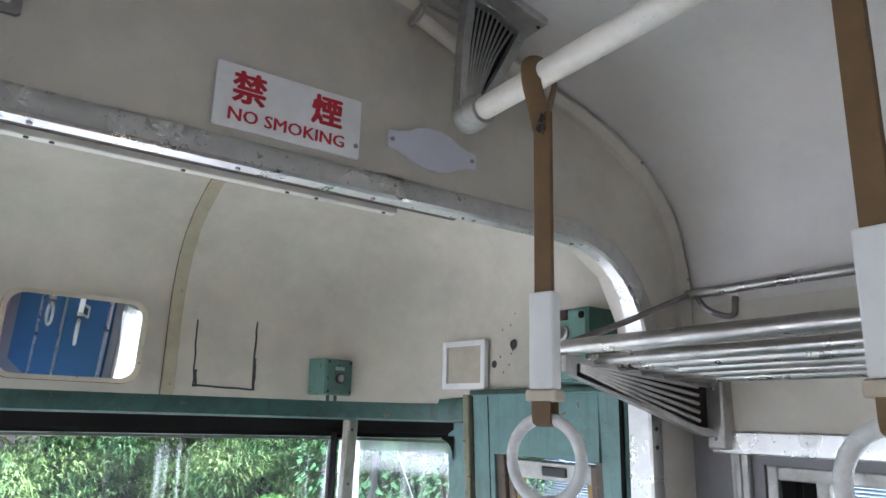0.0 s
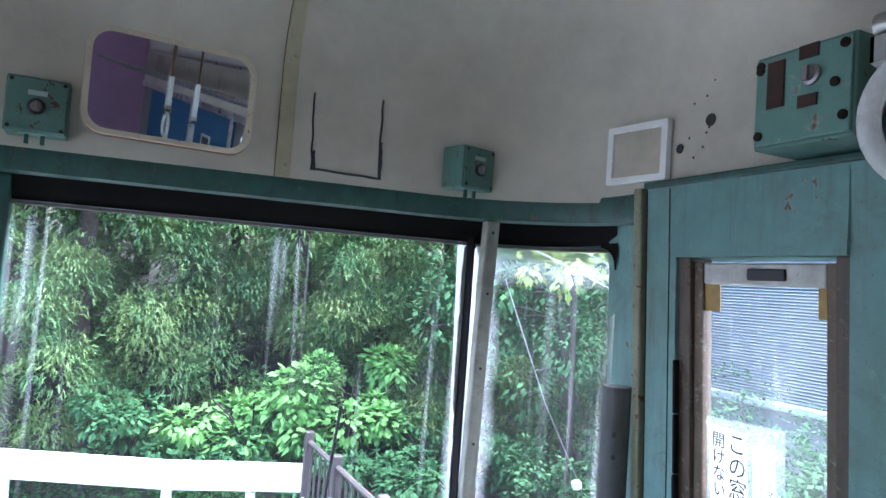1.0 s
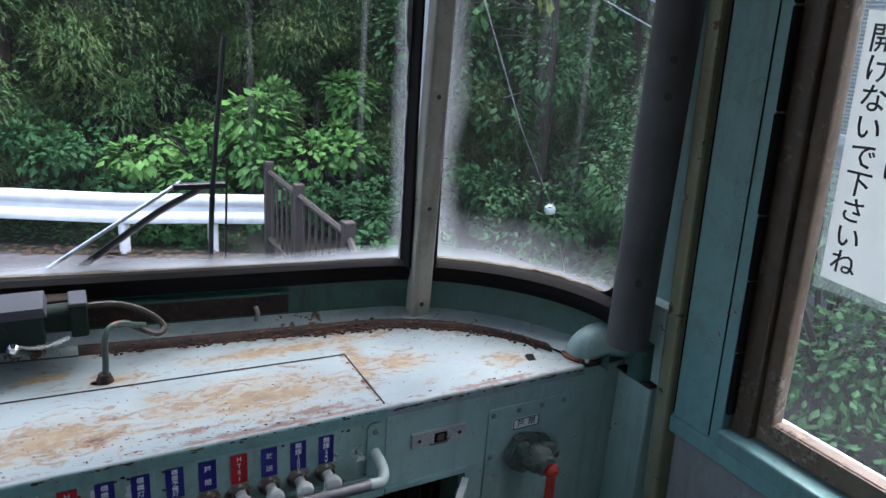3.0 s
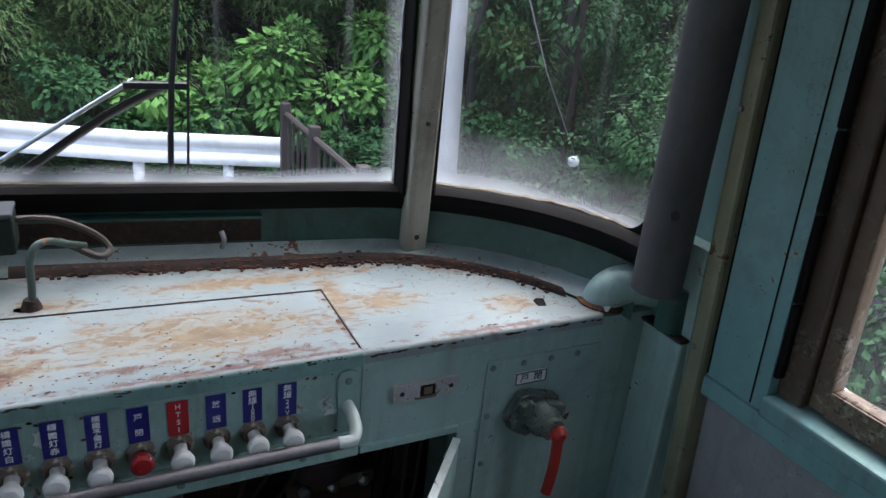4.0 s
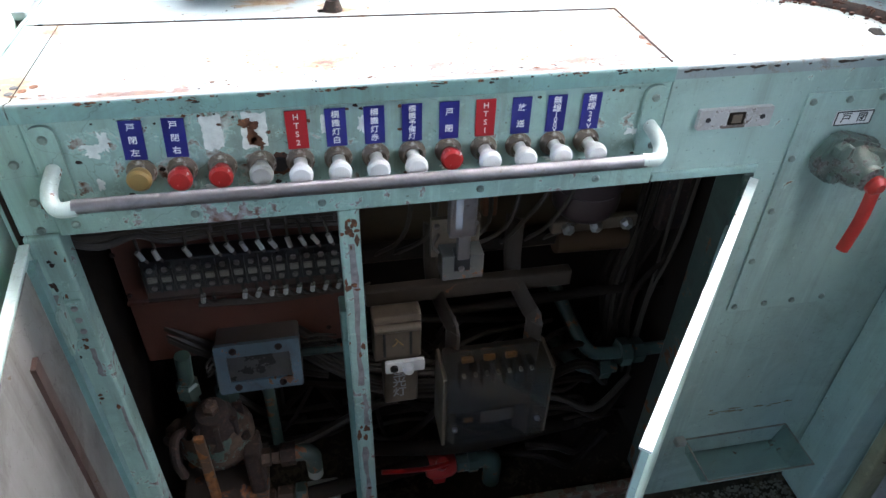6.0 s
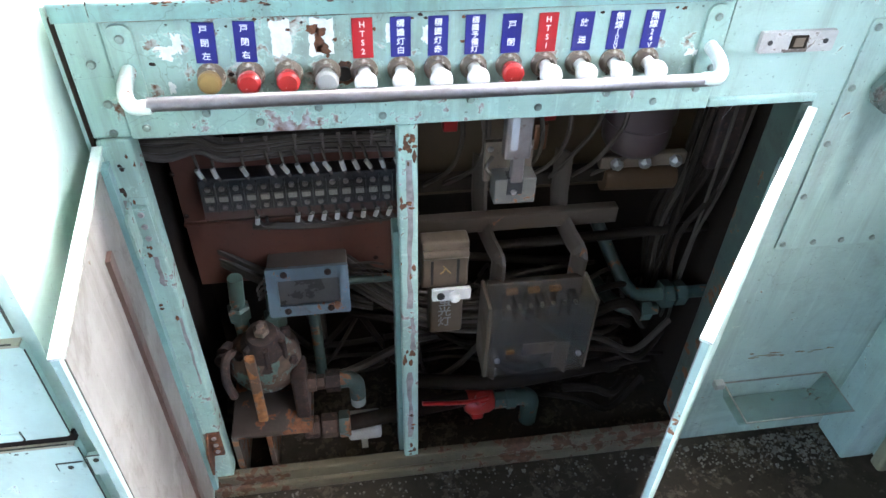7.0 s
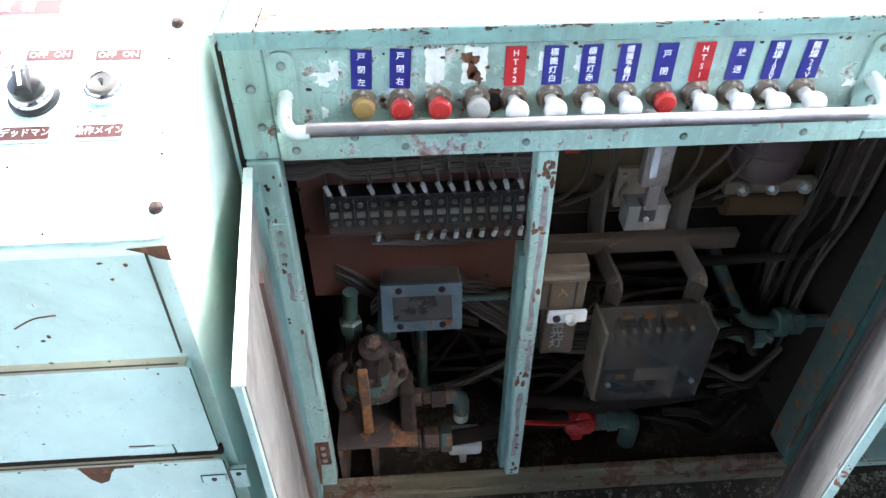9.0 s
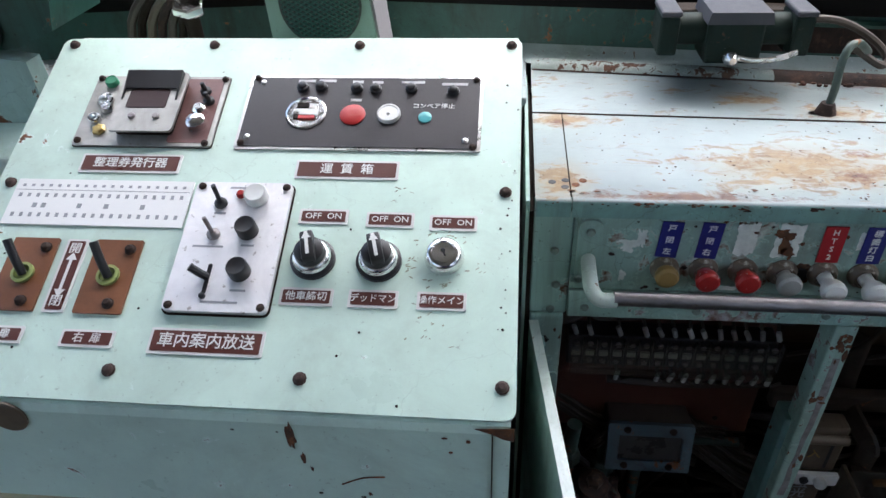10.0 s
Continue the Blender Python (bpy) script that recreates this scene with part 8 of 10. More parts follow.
for k in range(9):
    dz = rng.uniform(-0.02, 0.02)
    part("cable", tube(B(), [(0.16, 1.99, 0.34 + dz), (0.22, 1.98, 0.30 + dz), (0.30, 1.985, 0.25 + dz), (0.40, 1.99, 0.20 + dz * 0.5)], 0.0045, 7, 4), rng.choice((CABLE, CABLE_GREY)), cb, "", True)
part("hose", tube(B(), [(0.46, 1.91, 0.083), (0.62, 1.90, 0.065), (0.78, 1.91, 0.07), (0.86, 1.95, 0.02), (0.88, 2.0, -0.05)], 0.013, 10, 5), GRIME_SHADE, cb, "thick black hose", True)
part("conduit", cyl(B(), (0.60, 1.995, 0.31), (0.99, 1.995, 0.32), 0.009), GRIME_SHADE, cb, "", True)


# ---- driver's switch panel ----
# the panel slopes: u runs up the slope from its lower screws, d stands off its face
SL = math.atan(0.45)
PN = Vector((0, -math.sin(SL), math.cos(SL)))


def PP(x, u, d=0.0):
    return Vector((x, 1.627 + u * math.cos(SL), 0.735 + u * math.sin(SL))) + PN * d


def pm(x, u, d=0.0):
    """Pose on the sloping face: x across, y up the slope, z out of it."""
    return facing(PP(x, u, d), PN, (0, math.cos(SL), math.sin(SL)))


def plate(x0, x1, u0, u1, d0, d1, r=0.002, n=2):
    return slab(B(), rounded(x0, x1, u0, u1, r, n), lambda a, b, d: PP(a, b, d1 - d), d1 - d0)


PX0, PX1, PU0, PU1 = -0.456, 0.089, -0.027, 0.412
sw = thing("control_cabinet", (-0.18, 1.8, FLOOR), "mint green sloping driver's switch cabinet with labelled controls", "control cabinet")
# cabinet body
side = [(1.612, FLOOR), (1.60, 0.37), (1.597, 0.715), (1.60, 0.7225), (2.006, 0.9015), (2.03, 0.9), (2.06, 0.80), (2.06, FLOOR)]
bm = slab(B(), side, lambda u, v, d: (PX0 + 0.004 + d, u, v), PX1 - PX0 - 0.008)
part("body", bm, MINT, sw)
face = part("face_plate", plate(PX0, PX1, PU0, PU1, 0.001, 0.0055, 0.010, 4), MINT, sw, "mint screwed face plate")
for x in (PX1 - 0.012, -0.0965, -0.269, PX0 + 0.015):
    for u in (0.001, 0.401):
        piece("screw", PANEL_BOLT, face, pm(x, u, 0.0055))
for x in (PX1 - 0.014, PX0 + 0.015):
    piece("screw", PANEL_BOLT, face, pm(x, 0.200, 0.0055))
# doors below on the front
MINT_GRIME = plain("olive_grime", (0.06, 0.062, 0.042), 0.8, 0, 0.5, 40, 0.3)
for z0, z1 in ((0.449, 0.585), (0.10, 0.432)):
    d = part("front_door", slab(B(), rounded(-0.44, 0.074, z0, z1, 0.004, 2), lambda u, v, q: (u, 1.589 + q, v), 0.011), MINT, sw, "mint front flap")
    part("door_edge", box(B(), -0.44, 0.072, 1.588, 1.598, z1 + 0.0005, z1 + 0.0035), CREAM_TRIM, d, "worn cream top edge")
    part("edge_line", tube(B(), [(0.0746, 1.5895, z1 - 0.004), (0.0747, 1.5893, (z0 + z1) / 2), (0.0746, 1.5895, z0 + 0.004)], 0.0008, 5, 3), MINT_GRIME, d, "grimy joint")
    part("edge_line", tube(B(), [(-0.44, 1.5888, z1 + 0.0042), (-0.1, 1.5886, z1 + 0.0044), (0.066, 1.5888, z1 + 0.0042)], 0.0009, 5, 3), MINT_GRIME, d, "grimy joint")
# dark strip that draws the shadow between the two flaps
gap = part("flap_gap_shade", box(B(), -0.44, 0.0755, 1.5925, 1.5985, 0.4362, 0.4486), GRIME_SHADE, sw, "dark strip for the shaded gap between the flaps")
# finger latch low on the upper flap and a hinge on the lower one
lt = part("latch", box(B(), -0.016, 0.030, 1.586, 1.5895, 0.452, 0.463, 0.001), MINT, sw, "painted-over latch")
for a, b in (((-0.017, 0.4512), (0.031, 0.4508)), ((0.031, 0.4508), (0.030, 0.4645)), ((-0.014, 0.4648), (0.012, 0.4642))):
    part("edge_line", tube(B(), [(a[0], 1.5886, a[1]), ((a[0] + b[0]) / 2, 1.5882, (a[1] + b[1]) / 2 + 0.0003), (b[0], 1.5886, b[1])], 0.0008, 5, 2), MINT_GRIME, lt, "grimy joint")
for x0, x1, z0, z1 in ((0.078, 0.096, 0.378, 0.412), (0.046, 0.0725, 0.392, 0.404)):
    sc = part("side_catch", box(B(), x0, x1, 1.5868, 1.5945, z0, z1, 0.0015), MINT, sw, "painted-over hinge leaf")
    part("screw_head", lathe(B(), ((x0 + x1) / 2, 1.5868, z1 - 0.006), (0, -1, 0), [(0.0032, 0), (0.0026, 0.0012), (0, 0.0012)], 10), MINT_GRIME, sc)
    part("edge_line", tube(B(), [(x0 - 0.0004, 1.588, z0), (x0 - 0.0004, 1.588, z1 + 0.0004), (x1, 1.588, z1 + 0.0004)], 0.0008, 5, 1), MINT_GRIME, sc)
part("fold_line", box(B(), 0.0695, 0.0706, 1.5935, 1.5966, 0.598, 0.718), MINT_GRIME, sw)
part("paint_chip", slab(B(), [(-0.078, 0.4315), (-0.062, 0.4312), (-0.050, 0.4314), (-0.018, 0.4312), (-0.020, 0.427), (-0.040, 0.4262), (-0.046, 0.418), (-0.052, 0.404), (-0.062, 0.400), (-0.070, 0.409)], lambda u, v, q: (u, 1.5886 + q, v), 0.0005), RUST, sw)
q = random.Random(88)
for k in range(26):
    x, z = q.uniform(-0.2, 0.085), q.choice((q.uniform(0.60, 0.72), q.uniform(0.455, 0.58), q.gauss(0.586, 0.002), q.gauss(0.43, 0.003)))
    r = q.uniform(0.0005, 0.0018)
    part("paint_chip", slab(B(), [(x + r * 1.8 * math.cos(t) * q.uniform(0.5, 1.1), z + r * math.sin(t) * q.uniform(0.5, 1.1)) for t in [math.tau * i / 8 for i in range(8)]], lambda u, v, d: (u, (1.5962 if v > 0.588 else 1.5886) + d, v), 0.0005), MINT_GRIME, sw)
# chips in the mint paint
rng = random.Random(3)
chip = lambda cx, cz, rx, rz: slab(B(), blotch(cx, cz, rx, rz, 14, 0.35), lambda u, v, q: (u, 1.5963 + q, v), 0.0006)
for cx, cz, rx, rz in ((-0.103, 0.700, 0.004, 0.016), (-0.096, 0.672, 0.002, 0.006), (-0.09, 0.657, 0.0012, 0.003), (-0.04, 0.625, 0.0016, 0.002), (0.05, 0.705, 0.002, 0.002), (0.03, 0.708, 0.0022, 0.0012), (0.035, 0.69, 0.0016, 0.0012), (-0.05, 0.59, 0.0022, 0.001)):
    part("paint_chip", chip(cx, cz, rx, rz), RUST, sw)
part("paint_chip", slab(B(), [(0.055, 0.722), (0.088, 0.724), (0.088, 0.708), (0.078, 0.711), (0.07, 0.716)], lambda u, v, q: (u, 1.5962 + q, v), 0.0006), RUST, sw)
part("scratch", tube(B(), [(-0.065, 1.5965, 0.637), (-0.045, 1.5965, 0.648), (-0.025, 1.5965, 0.651)], 0.0008, 5, 3), RUST, sw)
part("badge", lathe(B(), (-0.358, 1.5965, 0.708), (0, -1, 0), [(0.018, 0), (0.018, 0.002), (0.016, 0.003), (0, 0.003)], 20), BEIGE_STEEL, sw, "round worn badge")
for k in range(40):
    x, u = rng.uniform(PX0 + 0.01, PX1 - 0.006), rng.uniform(PU0 + 0.005, PU1 - 0.01)
    if rng.random() < 0.5:
        x = PX1 - rng.uniform(0.002, 0.02)
    r = rng.uniform(0.0006, 0.0016)
    m = pm(x, u, 0.0056)
    part("paint_chip", lathe(B(), m.translation, PN, [(r, -0.0003), (r * 0.8, 0.0003), (0, 0.0003)], 6), GRIME_SHADE, face)


def name_plate(x0, x1, u0, u1, body, size, mat=BROWN_LABEL, spacing=1.0):
    lb = part("label", plate(x0, x1, u0, u1, 0.0052, 0.0068, 0.001, 1), WHITE_PLASTIC, face, "engraved brown label with white rim")
    part("label_face", plate(x0 + 0.0027, x1 - 0.0027, u0 + 0.0025, u1 - 0.0025, 0.0066, 0.0072, 0.0008, 1), mat, lb)
    if body:
        part("letter", letters(body, size, pm((x0 + x1) / 2, (u0 + u1) / 2, 0.0074), 0.0002, spacing), WHITE_INK, lb)
    return lb


name_plate(-0.373, -0.263, 0.215, 0.239, "整理券発行器", 0.0135)
name_plate(-0.140, -0.033, 0.212, 0.235, "運  賃  箱", 0.0135)
name_plate(-0.240, -0.134, 0.018, 0.043, "車内案内放送", 0.0150)
name_plate(-0.324, -0.273, 0.021, 0.038, "右  扉", 0.0105)
name_plate(-0.412, -0.361, 0.022, 0.039, "左  扉", 0.0105)
for x0, x1, u0, u1 in ((-0.126, -0.077, 0.158, 0.175), (-0.059, -0.012, 0.156, 0.173), (0.003, 0.049, 0.154, 0.171)):
    name_plate(x0, x1, u0, u1, "OFF  ON", 0.0094)
for x0, x1, body in ((-0.129, -0.079, "他車締切"), (-0.065, -0.019, "デッドマン"), (-0.002, 0.043, "操作メイン")):
    name_plate(x0, x1, 0.070, 0.088, body, 0.0098 if len(body) < 5 else 0.0086)
lb = name_plate(-0.3525, -0.3305, 0.054, 0.133, "", 0.01)
for ch, u in (("開", 0.122), ("閉", 0.065)):
    part("letter", letters(ch, 0.0125, pm(-0.3415, u, 0.0074), 0.0002), WHITE_INK, lb)
bm = B()
for poly in ([(-0.0014, -0.018), (0.0014, -0.018), (0.0014, 0.018), (-0.0014, 0.018)], [(-0.0055, 0.016), (0.0055, 0.016), (0, 0.024)], [(0.0055, -0.016), (-0.0055, -0.016), (0, -0.024)]):
    slab(bm, poly, lambda a, b, d: PP(-0.3415 + a, 0.0935 + b, 0.0077 - d), 0.0006)
part("arrow", bm, WHITE_INK, lb, "white double arrow")

# rotary switches and key switch
dark_ring = lambda: lathe(B(), (0, 0, 0), (0, 0, 1), [(0.0215, 0), (0.0215, 0.004), (0.018, 0.006), (0, 0.006)], 26)
RB = mesh_of("dial_base", dark_ring(), BLACK)
RC = mesh_of("dial_collar", lathe(B(), (0, 0, 0.005), (0, 0, 1), [(0.0185, 0), (0.0185, 0.003), (0.0165, 0.007), (0.015, 0.008), (0, 0.008)], 26), CHROME)
kb = lathe(B(), (0, 0, 0.011), (0, 0, 1), [(0.0148, 0), (0.014, 0.009), (0.012, 0.0105), (0, 0.0105)], 24)
box(kb, -0.0062, 0.0062, -0.0135, 0.0165, 0.013, 0.028, 0.002)
RK = mesh_of("dial_knob", kb, BLACK)
mk_bm = box(B(), -0.0016, 0.0016, -0.009, 0.0150, 0.0275, 0.0284)
slab(mk_bm, [(-0.0042, 0.008), (0.0042, 0.008), (0.0, 0.0158)], lambda u, v, d: (u, v, 0.0285 - d), 0.0008)
RM = mesh_of("dial_mark", mk_bm, WHITE_INK, smooth=False)
for x, turn in ((-0.104, 14), (-0.041, 16)):
    m = pm(x, 0.118, 0.0055) @ pose(0, 0, 0, 0, 0, turn)
    b = piece("rotary_switch", RB, face, m, "black rotary switch with chrome collar and white pointer")
    for me, nm in ((RC, "collar"), (RK, "knob"), (RM, "pointer")):
        o = piece(nm, me, b, m)
        o.matrix_basis = Matrix.Identity(4)
m = pm(0.020, 0.124, 0.0055)
b = piece("key_switch", mesh_of("key_switch", lathe(B(), (0, 0, 0), (0, 0, 1), [(0.0185, 0), (0.0185, 0.004), (0.0165, 0.011), (0.014, 0.013), (0.011, 0.0135), (0.0105, 0.012), (0, 0.012)], 26), CHROME), face, m, "chrome key switch")
o = piece("keyhole", mesh_of("keyhole", box(lathe(B(), (0, 0.002, 0.012), (0, 0, 1), [(0.0022, 0), (0.0022, 0.0006), (0, 0.0006)], 10), -0.0009, 0.0009, -0.004, 0.002, 0.0118, 0.0126), BLACK), b, m)
o.matrix_basis = pose(0, 0, 0, 0, 0, 20)


def toggles():
    for x in (-0.384, -0.298):
        p = part("lever_plate", plate(x - 0.0235, x + 0.0235, 0.054, 0.133, 0.0052, 0.0078, 0.001, 1), BAKELITE, face, "brown bakelite lever plate")
        g = lathe(B(), PP(x, 0.093, 0.0078), PN, [(0.011, 0), (0.011, 0.003), (0.008, 0.0035), (0.0075, 0.001), (0, 0.001)], 16)
        part("lever_slot", g, painted("brass_green", (0.28, 0.34, 0.10), chip=0.8), p, "greenish brass ring", True)
        tip = PP(x - 0.009, 0.115, 0.034)
        part("lever", tube(B(), [PP(x, 0.092, 0.008), PP(x - 0.004, 0.102, 0.022), tip], 0.0042, 10, 3), BLACK, p, "black lever", True)
        for dx, u in ((0.013, 0.122), (0.009, 0.064)):
            piece("screw", BOLT_RUST, p, pm(x + dx, u, 0.0078))


toggles()
# greasy scuffs round the key switch and small chips on the panel
q = random.Random(91)
SCUFF = plain("brown_grease_scuff", (0.36, 0.40, 0.30), 0.7, 0, 0.5, 60, 0.3)
for cx, cu, rx, ru, n in ((0.020, 0.147, 0.020, 0.008, 16), (-0.012, 0.118, 0.005, 0.014, 12), (0.052, 0.115, 0.006, 0.014, 6), (0.014, 0.052, 0.020, 0.018, 12), (-0.03, 0.20, 0.012, 0.02, 10), (0.018, 0.098, 0.016, 0.005, 10)):
    bm = B()
    for k in range(n):
        x, u, a = q.gauss(cx, rx * 0.6), q.gauss(cu, ru * 0.6), q.uniform(-0.5, 0.9)
        w, h = q.uniform(0.0006, 0.0034), q.uniform(0.0003, 0.0009)
        poly = [(x + w * math.cos(t) * q.uniform(0.6, 1.2) * math.cos(a) - h * math.sin(t) * math.sin(a), u + w * math.cos(t) * math.sin(a) + h * math.sin(t) * math.cos(a)) for t in (0, 1.05, 2.1, 3.14, 4.2, 5.2)]
        slab(bm, poly, lambda e, f, d: PP(e, f, 0.00575 - d), 0.0004)
    part("scuff", bm, SCUFF, face, "greasy brown scuff marks")

# announcement amplifier plate
part("plate_joint", plate(-0.2372, -0.1350, 0.0562, 0.2030, 0.005, 0.0070, 0.0072, 4), GRIME_SHADE, face, "dark joint round the amplifier plate")
am = part("amplifier_plate", plate(-0.2355, -0.1365, 0.058, 0.2015, 0.0052, 0.012, 0.006, 4), metal_mat("brushed_plate", (0.86, 0.85, 0.86), 0.6, dull=0.2), face, "brushed aluminium amplifier plate")
for x in (-0.2295, -0.1425):
    for u in (0.0635, 0.196):
        piece("screw", SCREW_DARK, am, pm(x, u, 0.012))
knob = lambda h, r: lathe(B(), (0, 0, 0), (0, 0, 1), [(r, 0), (r * 0.97, h * 0.85), (r * 0.85, h), (r * 0.6, h * 0.96), (0, h * 0.94)], 22)
KB, KW = mesh_of("amplifier_knob", knob(0.014, 0.0105), BLACK), mesh_of("amplifier_knob", knob(0.011, 0.0115), WHITE_PLASTIC)
for x, u, me, lb in ((-0.170, 0.183, KW, "white knob"), (-0.171, 0.144, KB, "black knob"), (-0.169, 0.099, KB, "black knob")):
    piece("amplifier_knob", me, am, pm(x, u, 0.012), lb)
part("pilot_lamp", lathe(B(), PP(-0.187, 0.186, 0.012), PN, [(0.0045, 0), (0.0045, 0.003), (0.003, 0.005), (0, 0.0055)], 12), RED, am, "red pilot lamp", True)
TB = mesh_of("toggle", tube(lathe(B(), (0, 0, 0), (0, 0, 1), [(0.0065, 0), (0.0065, 0.003), (0.005, 0.005), (0.003, 0.006), (0, 0.006)], 12), [(0, 0, 0.004), (-0.002, 0.003, 0.012), (-0.004, 0.006, 0.021)], 0.0022, 8, 3), STEEL)
TD = mesh_of("toggle", tube(lathe(B(), (0, 0, 0), (0, 0, 1), [(0.0065, 0), (0.0065, 0.003), (0.005, 0.005), (0.003, 0.006), (0, 0.006)], 12), [(0, 0, 0.004), (-0.001, 0.003, 0.012), (-0.002, 0.006, 0.023)], 0.0024, 8, 3), BLACK)
for x, u, me in ((-0.205, 0.175, TD), (-0.204, 0.139, TB)):
    piece("toggle", me, am, pm(x, u, 0.012))
part("slide_slot", plate(-0.201, -0.197, 0.076, 0.107, 0.0118, 0.0125, 0.001, 1), BLACK, am)
part("slide_lever", tube(B(), [PP(-0.199, 0.093, 0.012), PP(-0.206, 0.094, 0.02), PP(-0.212, 0.096, 0.026)], 0.004, 8, 3), BLACK, am, "", True)
part("slide_knob", lathe(B(), PP(-0.199, 0.073, 0.012), PN, [(0.003, 0), (0.003, 0.003), (0, 0.004)], 10), BLACK, am)
for x0, x1, u in ((-0.21, -0.198, 0.163), (-0.222, -0.192, 0.125), (-0.175, -0.162, 0.127), (-0.175, -0.16, 0.079), (-0.20, -0.165, 0.0665), (-0.2, -0.175, 0.1935)):
    part("print", slab(B(), [(x0, u), (x1, u), (x1, u + 0.0022), (x0, u + 0.0022)], lambda a, b, d: PP(a, b, 0.0122 - d), 0.0002), GREY_INK, am, "small unreadable print")

# stop table with its unreadable print
tb = part("stop_table", plate(-0.432, -0.2415, 0.149, 0.2045, 0.0052, 0.0072, 0.001, 1), PAPER, face, "white printed table of stops")
bm = B()
for k in range(19):
    x = -0.425 + 0.0096 * k
    for u, h in ((0.195, 0.003), (0.182, 0.0045), (0.158, 0.0048)):
        slab(bm, [(x, u), (x + 0.0034, u), (x + 0.0034, u + h), (x, u + h)], lambda a, b, d: PP(a, b, 0.0075 - d), 0.0003)
    if k in (2, 3, 7, 10, 14):
        slab(bm, [(x, 0.169), (x + 0.0048, 0.169), (x + 0.0048, 0.1745), (x, 0.1745)], lambda a, b, d: PP(a, b, 0.0075 - d), 0.0003)
part("print", bm, GREY_INK, tb, "grey unreadable print")
part("rule", plate(-0.43, -0.2435, 0.1905, 0.1911, 0.0072, 0.0074, 0.0002, 1), GREY_INK, tb)

# fare box plate
fp = part("fare_plate", plate(-0.212, 0.048, 0.248, 0.352, 0.0052, 0.0075, 0.003, 2), ALU, face, "dark fare box panel with bright rim")
part("fare_face", plate(-0.2085, 0.0445, 0.2515, 0.3485, 0.0073, 0.0082, 0.002, 2), plain("dark_brown_anodised", (0.030, 0.025, 0.028), 0.45, 0, 0.3, 14, 0.1), fp, "dark brushed face")
for x, u in ((-0.204, 0.347), (0.040, 0.346), (0.040, 0.254), (-0.205, 0.256)):
    piece("screw", SCREW_DARK, fp, pm(x, u, 0.008))
for x, u in ((-0.197, 0.341), (-0.2, 0.264), (0.032, 0.262)):
    piece("screw", screw_mesh("screw", 0.0034, 0.0012, ALU), fp, pm(x, u, 0.0082))
BT = mesh_of("push_button", lathe(B(), (0, 0, 0), (0, 0, 1), [(0.0066, 0), (0.0066, 0.003), (0.0050, 0.004), (0.0045, 0.0062), (0.003, 0.0068), (0, 0.0068)], 16), BLACK)
for x, u in ((-0.1505, 0.333), (-0.130, 0.334), (-0.090, 0.332), (-0.069, 0.331), (-0.030, 0.332), (0.016, 0.329)):
    piece("push_button", BT, fp, pm(x, u, 0.0082), "small black push button")
ch = part("coin_hole", lathe(B(), PP(-0.141, 0.297, 0.0082), PN, [(0.0222, 0), (0.0222, 0.0012), (0.0205, 0.0018), (0.0195, 0.0004)], 28), CHROME, fp, "bright ring of the round opening", True)
part("inner_mechanism", lathe(B(), PP(-0.141, 0.297, 0.0080), PN, [(0.0200, 0), (0.0200, 0.0006), (0, 0.0006)], 26), plain("brown_inner_mechanism", (0.13, 0.085, 0.06), 0.5, 0, 0.9, 70), ch, "brown mechanism in the opening")
for dx, du, w, h, mat in ((0.0, 0.0005, 0.013, 0.0042, WHITE_PLASTIC), (0.001, -0.0065, 0.009, 0.0026, RED), (-0.004, 0.010, 0.007, 0.003, GRIME_SHADE), (0.006, 0.009, 0.004, 0.003, ALU_DULL), (-0.010, -0.004, 0.003, 0.005, GRIME_SHADE)):
    bm = box(B(), dx - w, dx + w, du - h, du + h, 0.0, 0.0016, 0.0003)
    bmesh.ops.transform(bm, matrix=pm(-0.141, 0.297, 0.0086), verts=bm.verts)
    part("mechanism", bm, mat, ch)
part("red_button", lathe(B(), PP(-0.090, 0.295, 0.0082), PN, [(0.0138, 0), (0.0138, 0.0012), (0.013, 0.0018), (0.004, 0.0018), (0, 0.0018)], 26), RED, fp, "large red button", True)
part("white_lock", lathe(B(), PP(-0.051, 0.296, 0.0082), PN, [(0.0128, 0), (0.0128, 0.0025), (0.0118, 0.004), (0.010, 0.004), (0.0095, 0.0035), (0, 0.0035)], 26), WHITE_PLASTIC, fp, "white lock cylinder", True)
part("lock_slot", lathe(B(), PP(-0.051, 0.294, 0.0116), PN, [(0.0016, 0), (0.0016, 0.0006), (0, 0.0006)], 8), BLACK, fp)
part("lamp", lathe(B(), PP(-0.012, 0.292, 0.0082), PN, [(0.0072, 0), (0.0072, 0.0015), (0.006, 0.002), (0, 0.0022)], 20), plain("teal_lens", (0.10, 0.42, 0.44), 0.25), fp, "teal lamp lens", True)
part("letter", letters("コンベア停止", 0.0076, pm(-0.004, 0.308, 0.0084), 0.0002), WHITE_INK, fp)
PALE_PRINT = plain("pale_print", (0.5, 0.5, 0.5), 0.6)
for x0, x1, u in ((-0.157, -0.138, 0.3415), (-0.134, -0.115, 0.342), (-0.096, -0.084, 0.3405), (-0.074, -0.062, 0.340), (-0.042, -0.016, 0.3405), (0.003, 0.031, 0.338), (-0.095, -0.083, 0.314)):
    part("print", slab(B(), [(x0, u), (x1, u), (x1, u + 0.0036), (x0, u + 0.0036)], lambda a, b, d: PP(a, b, 0.0085 - d), 0.0003), PALE_PRINT, fp, "small unreadable caption")

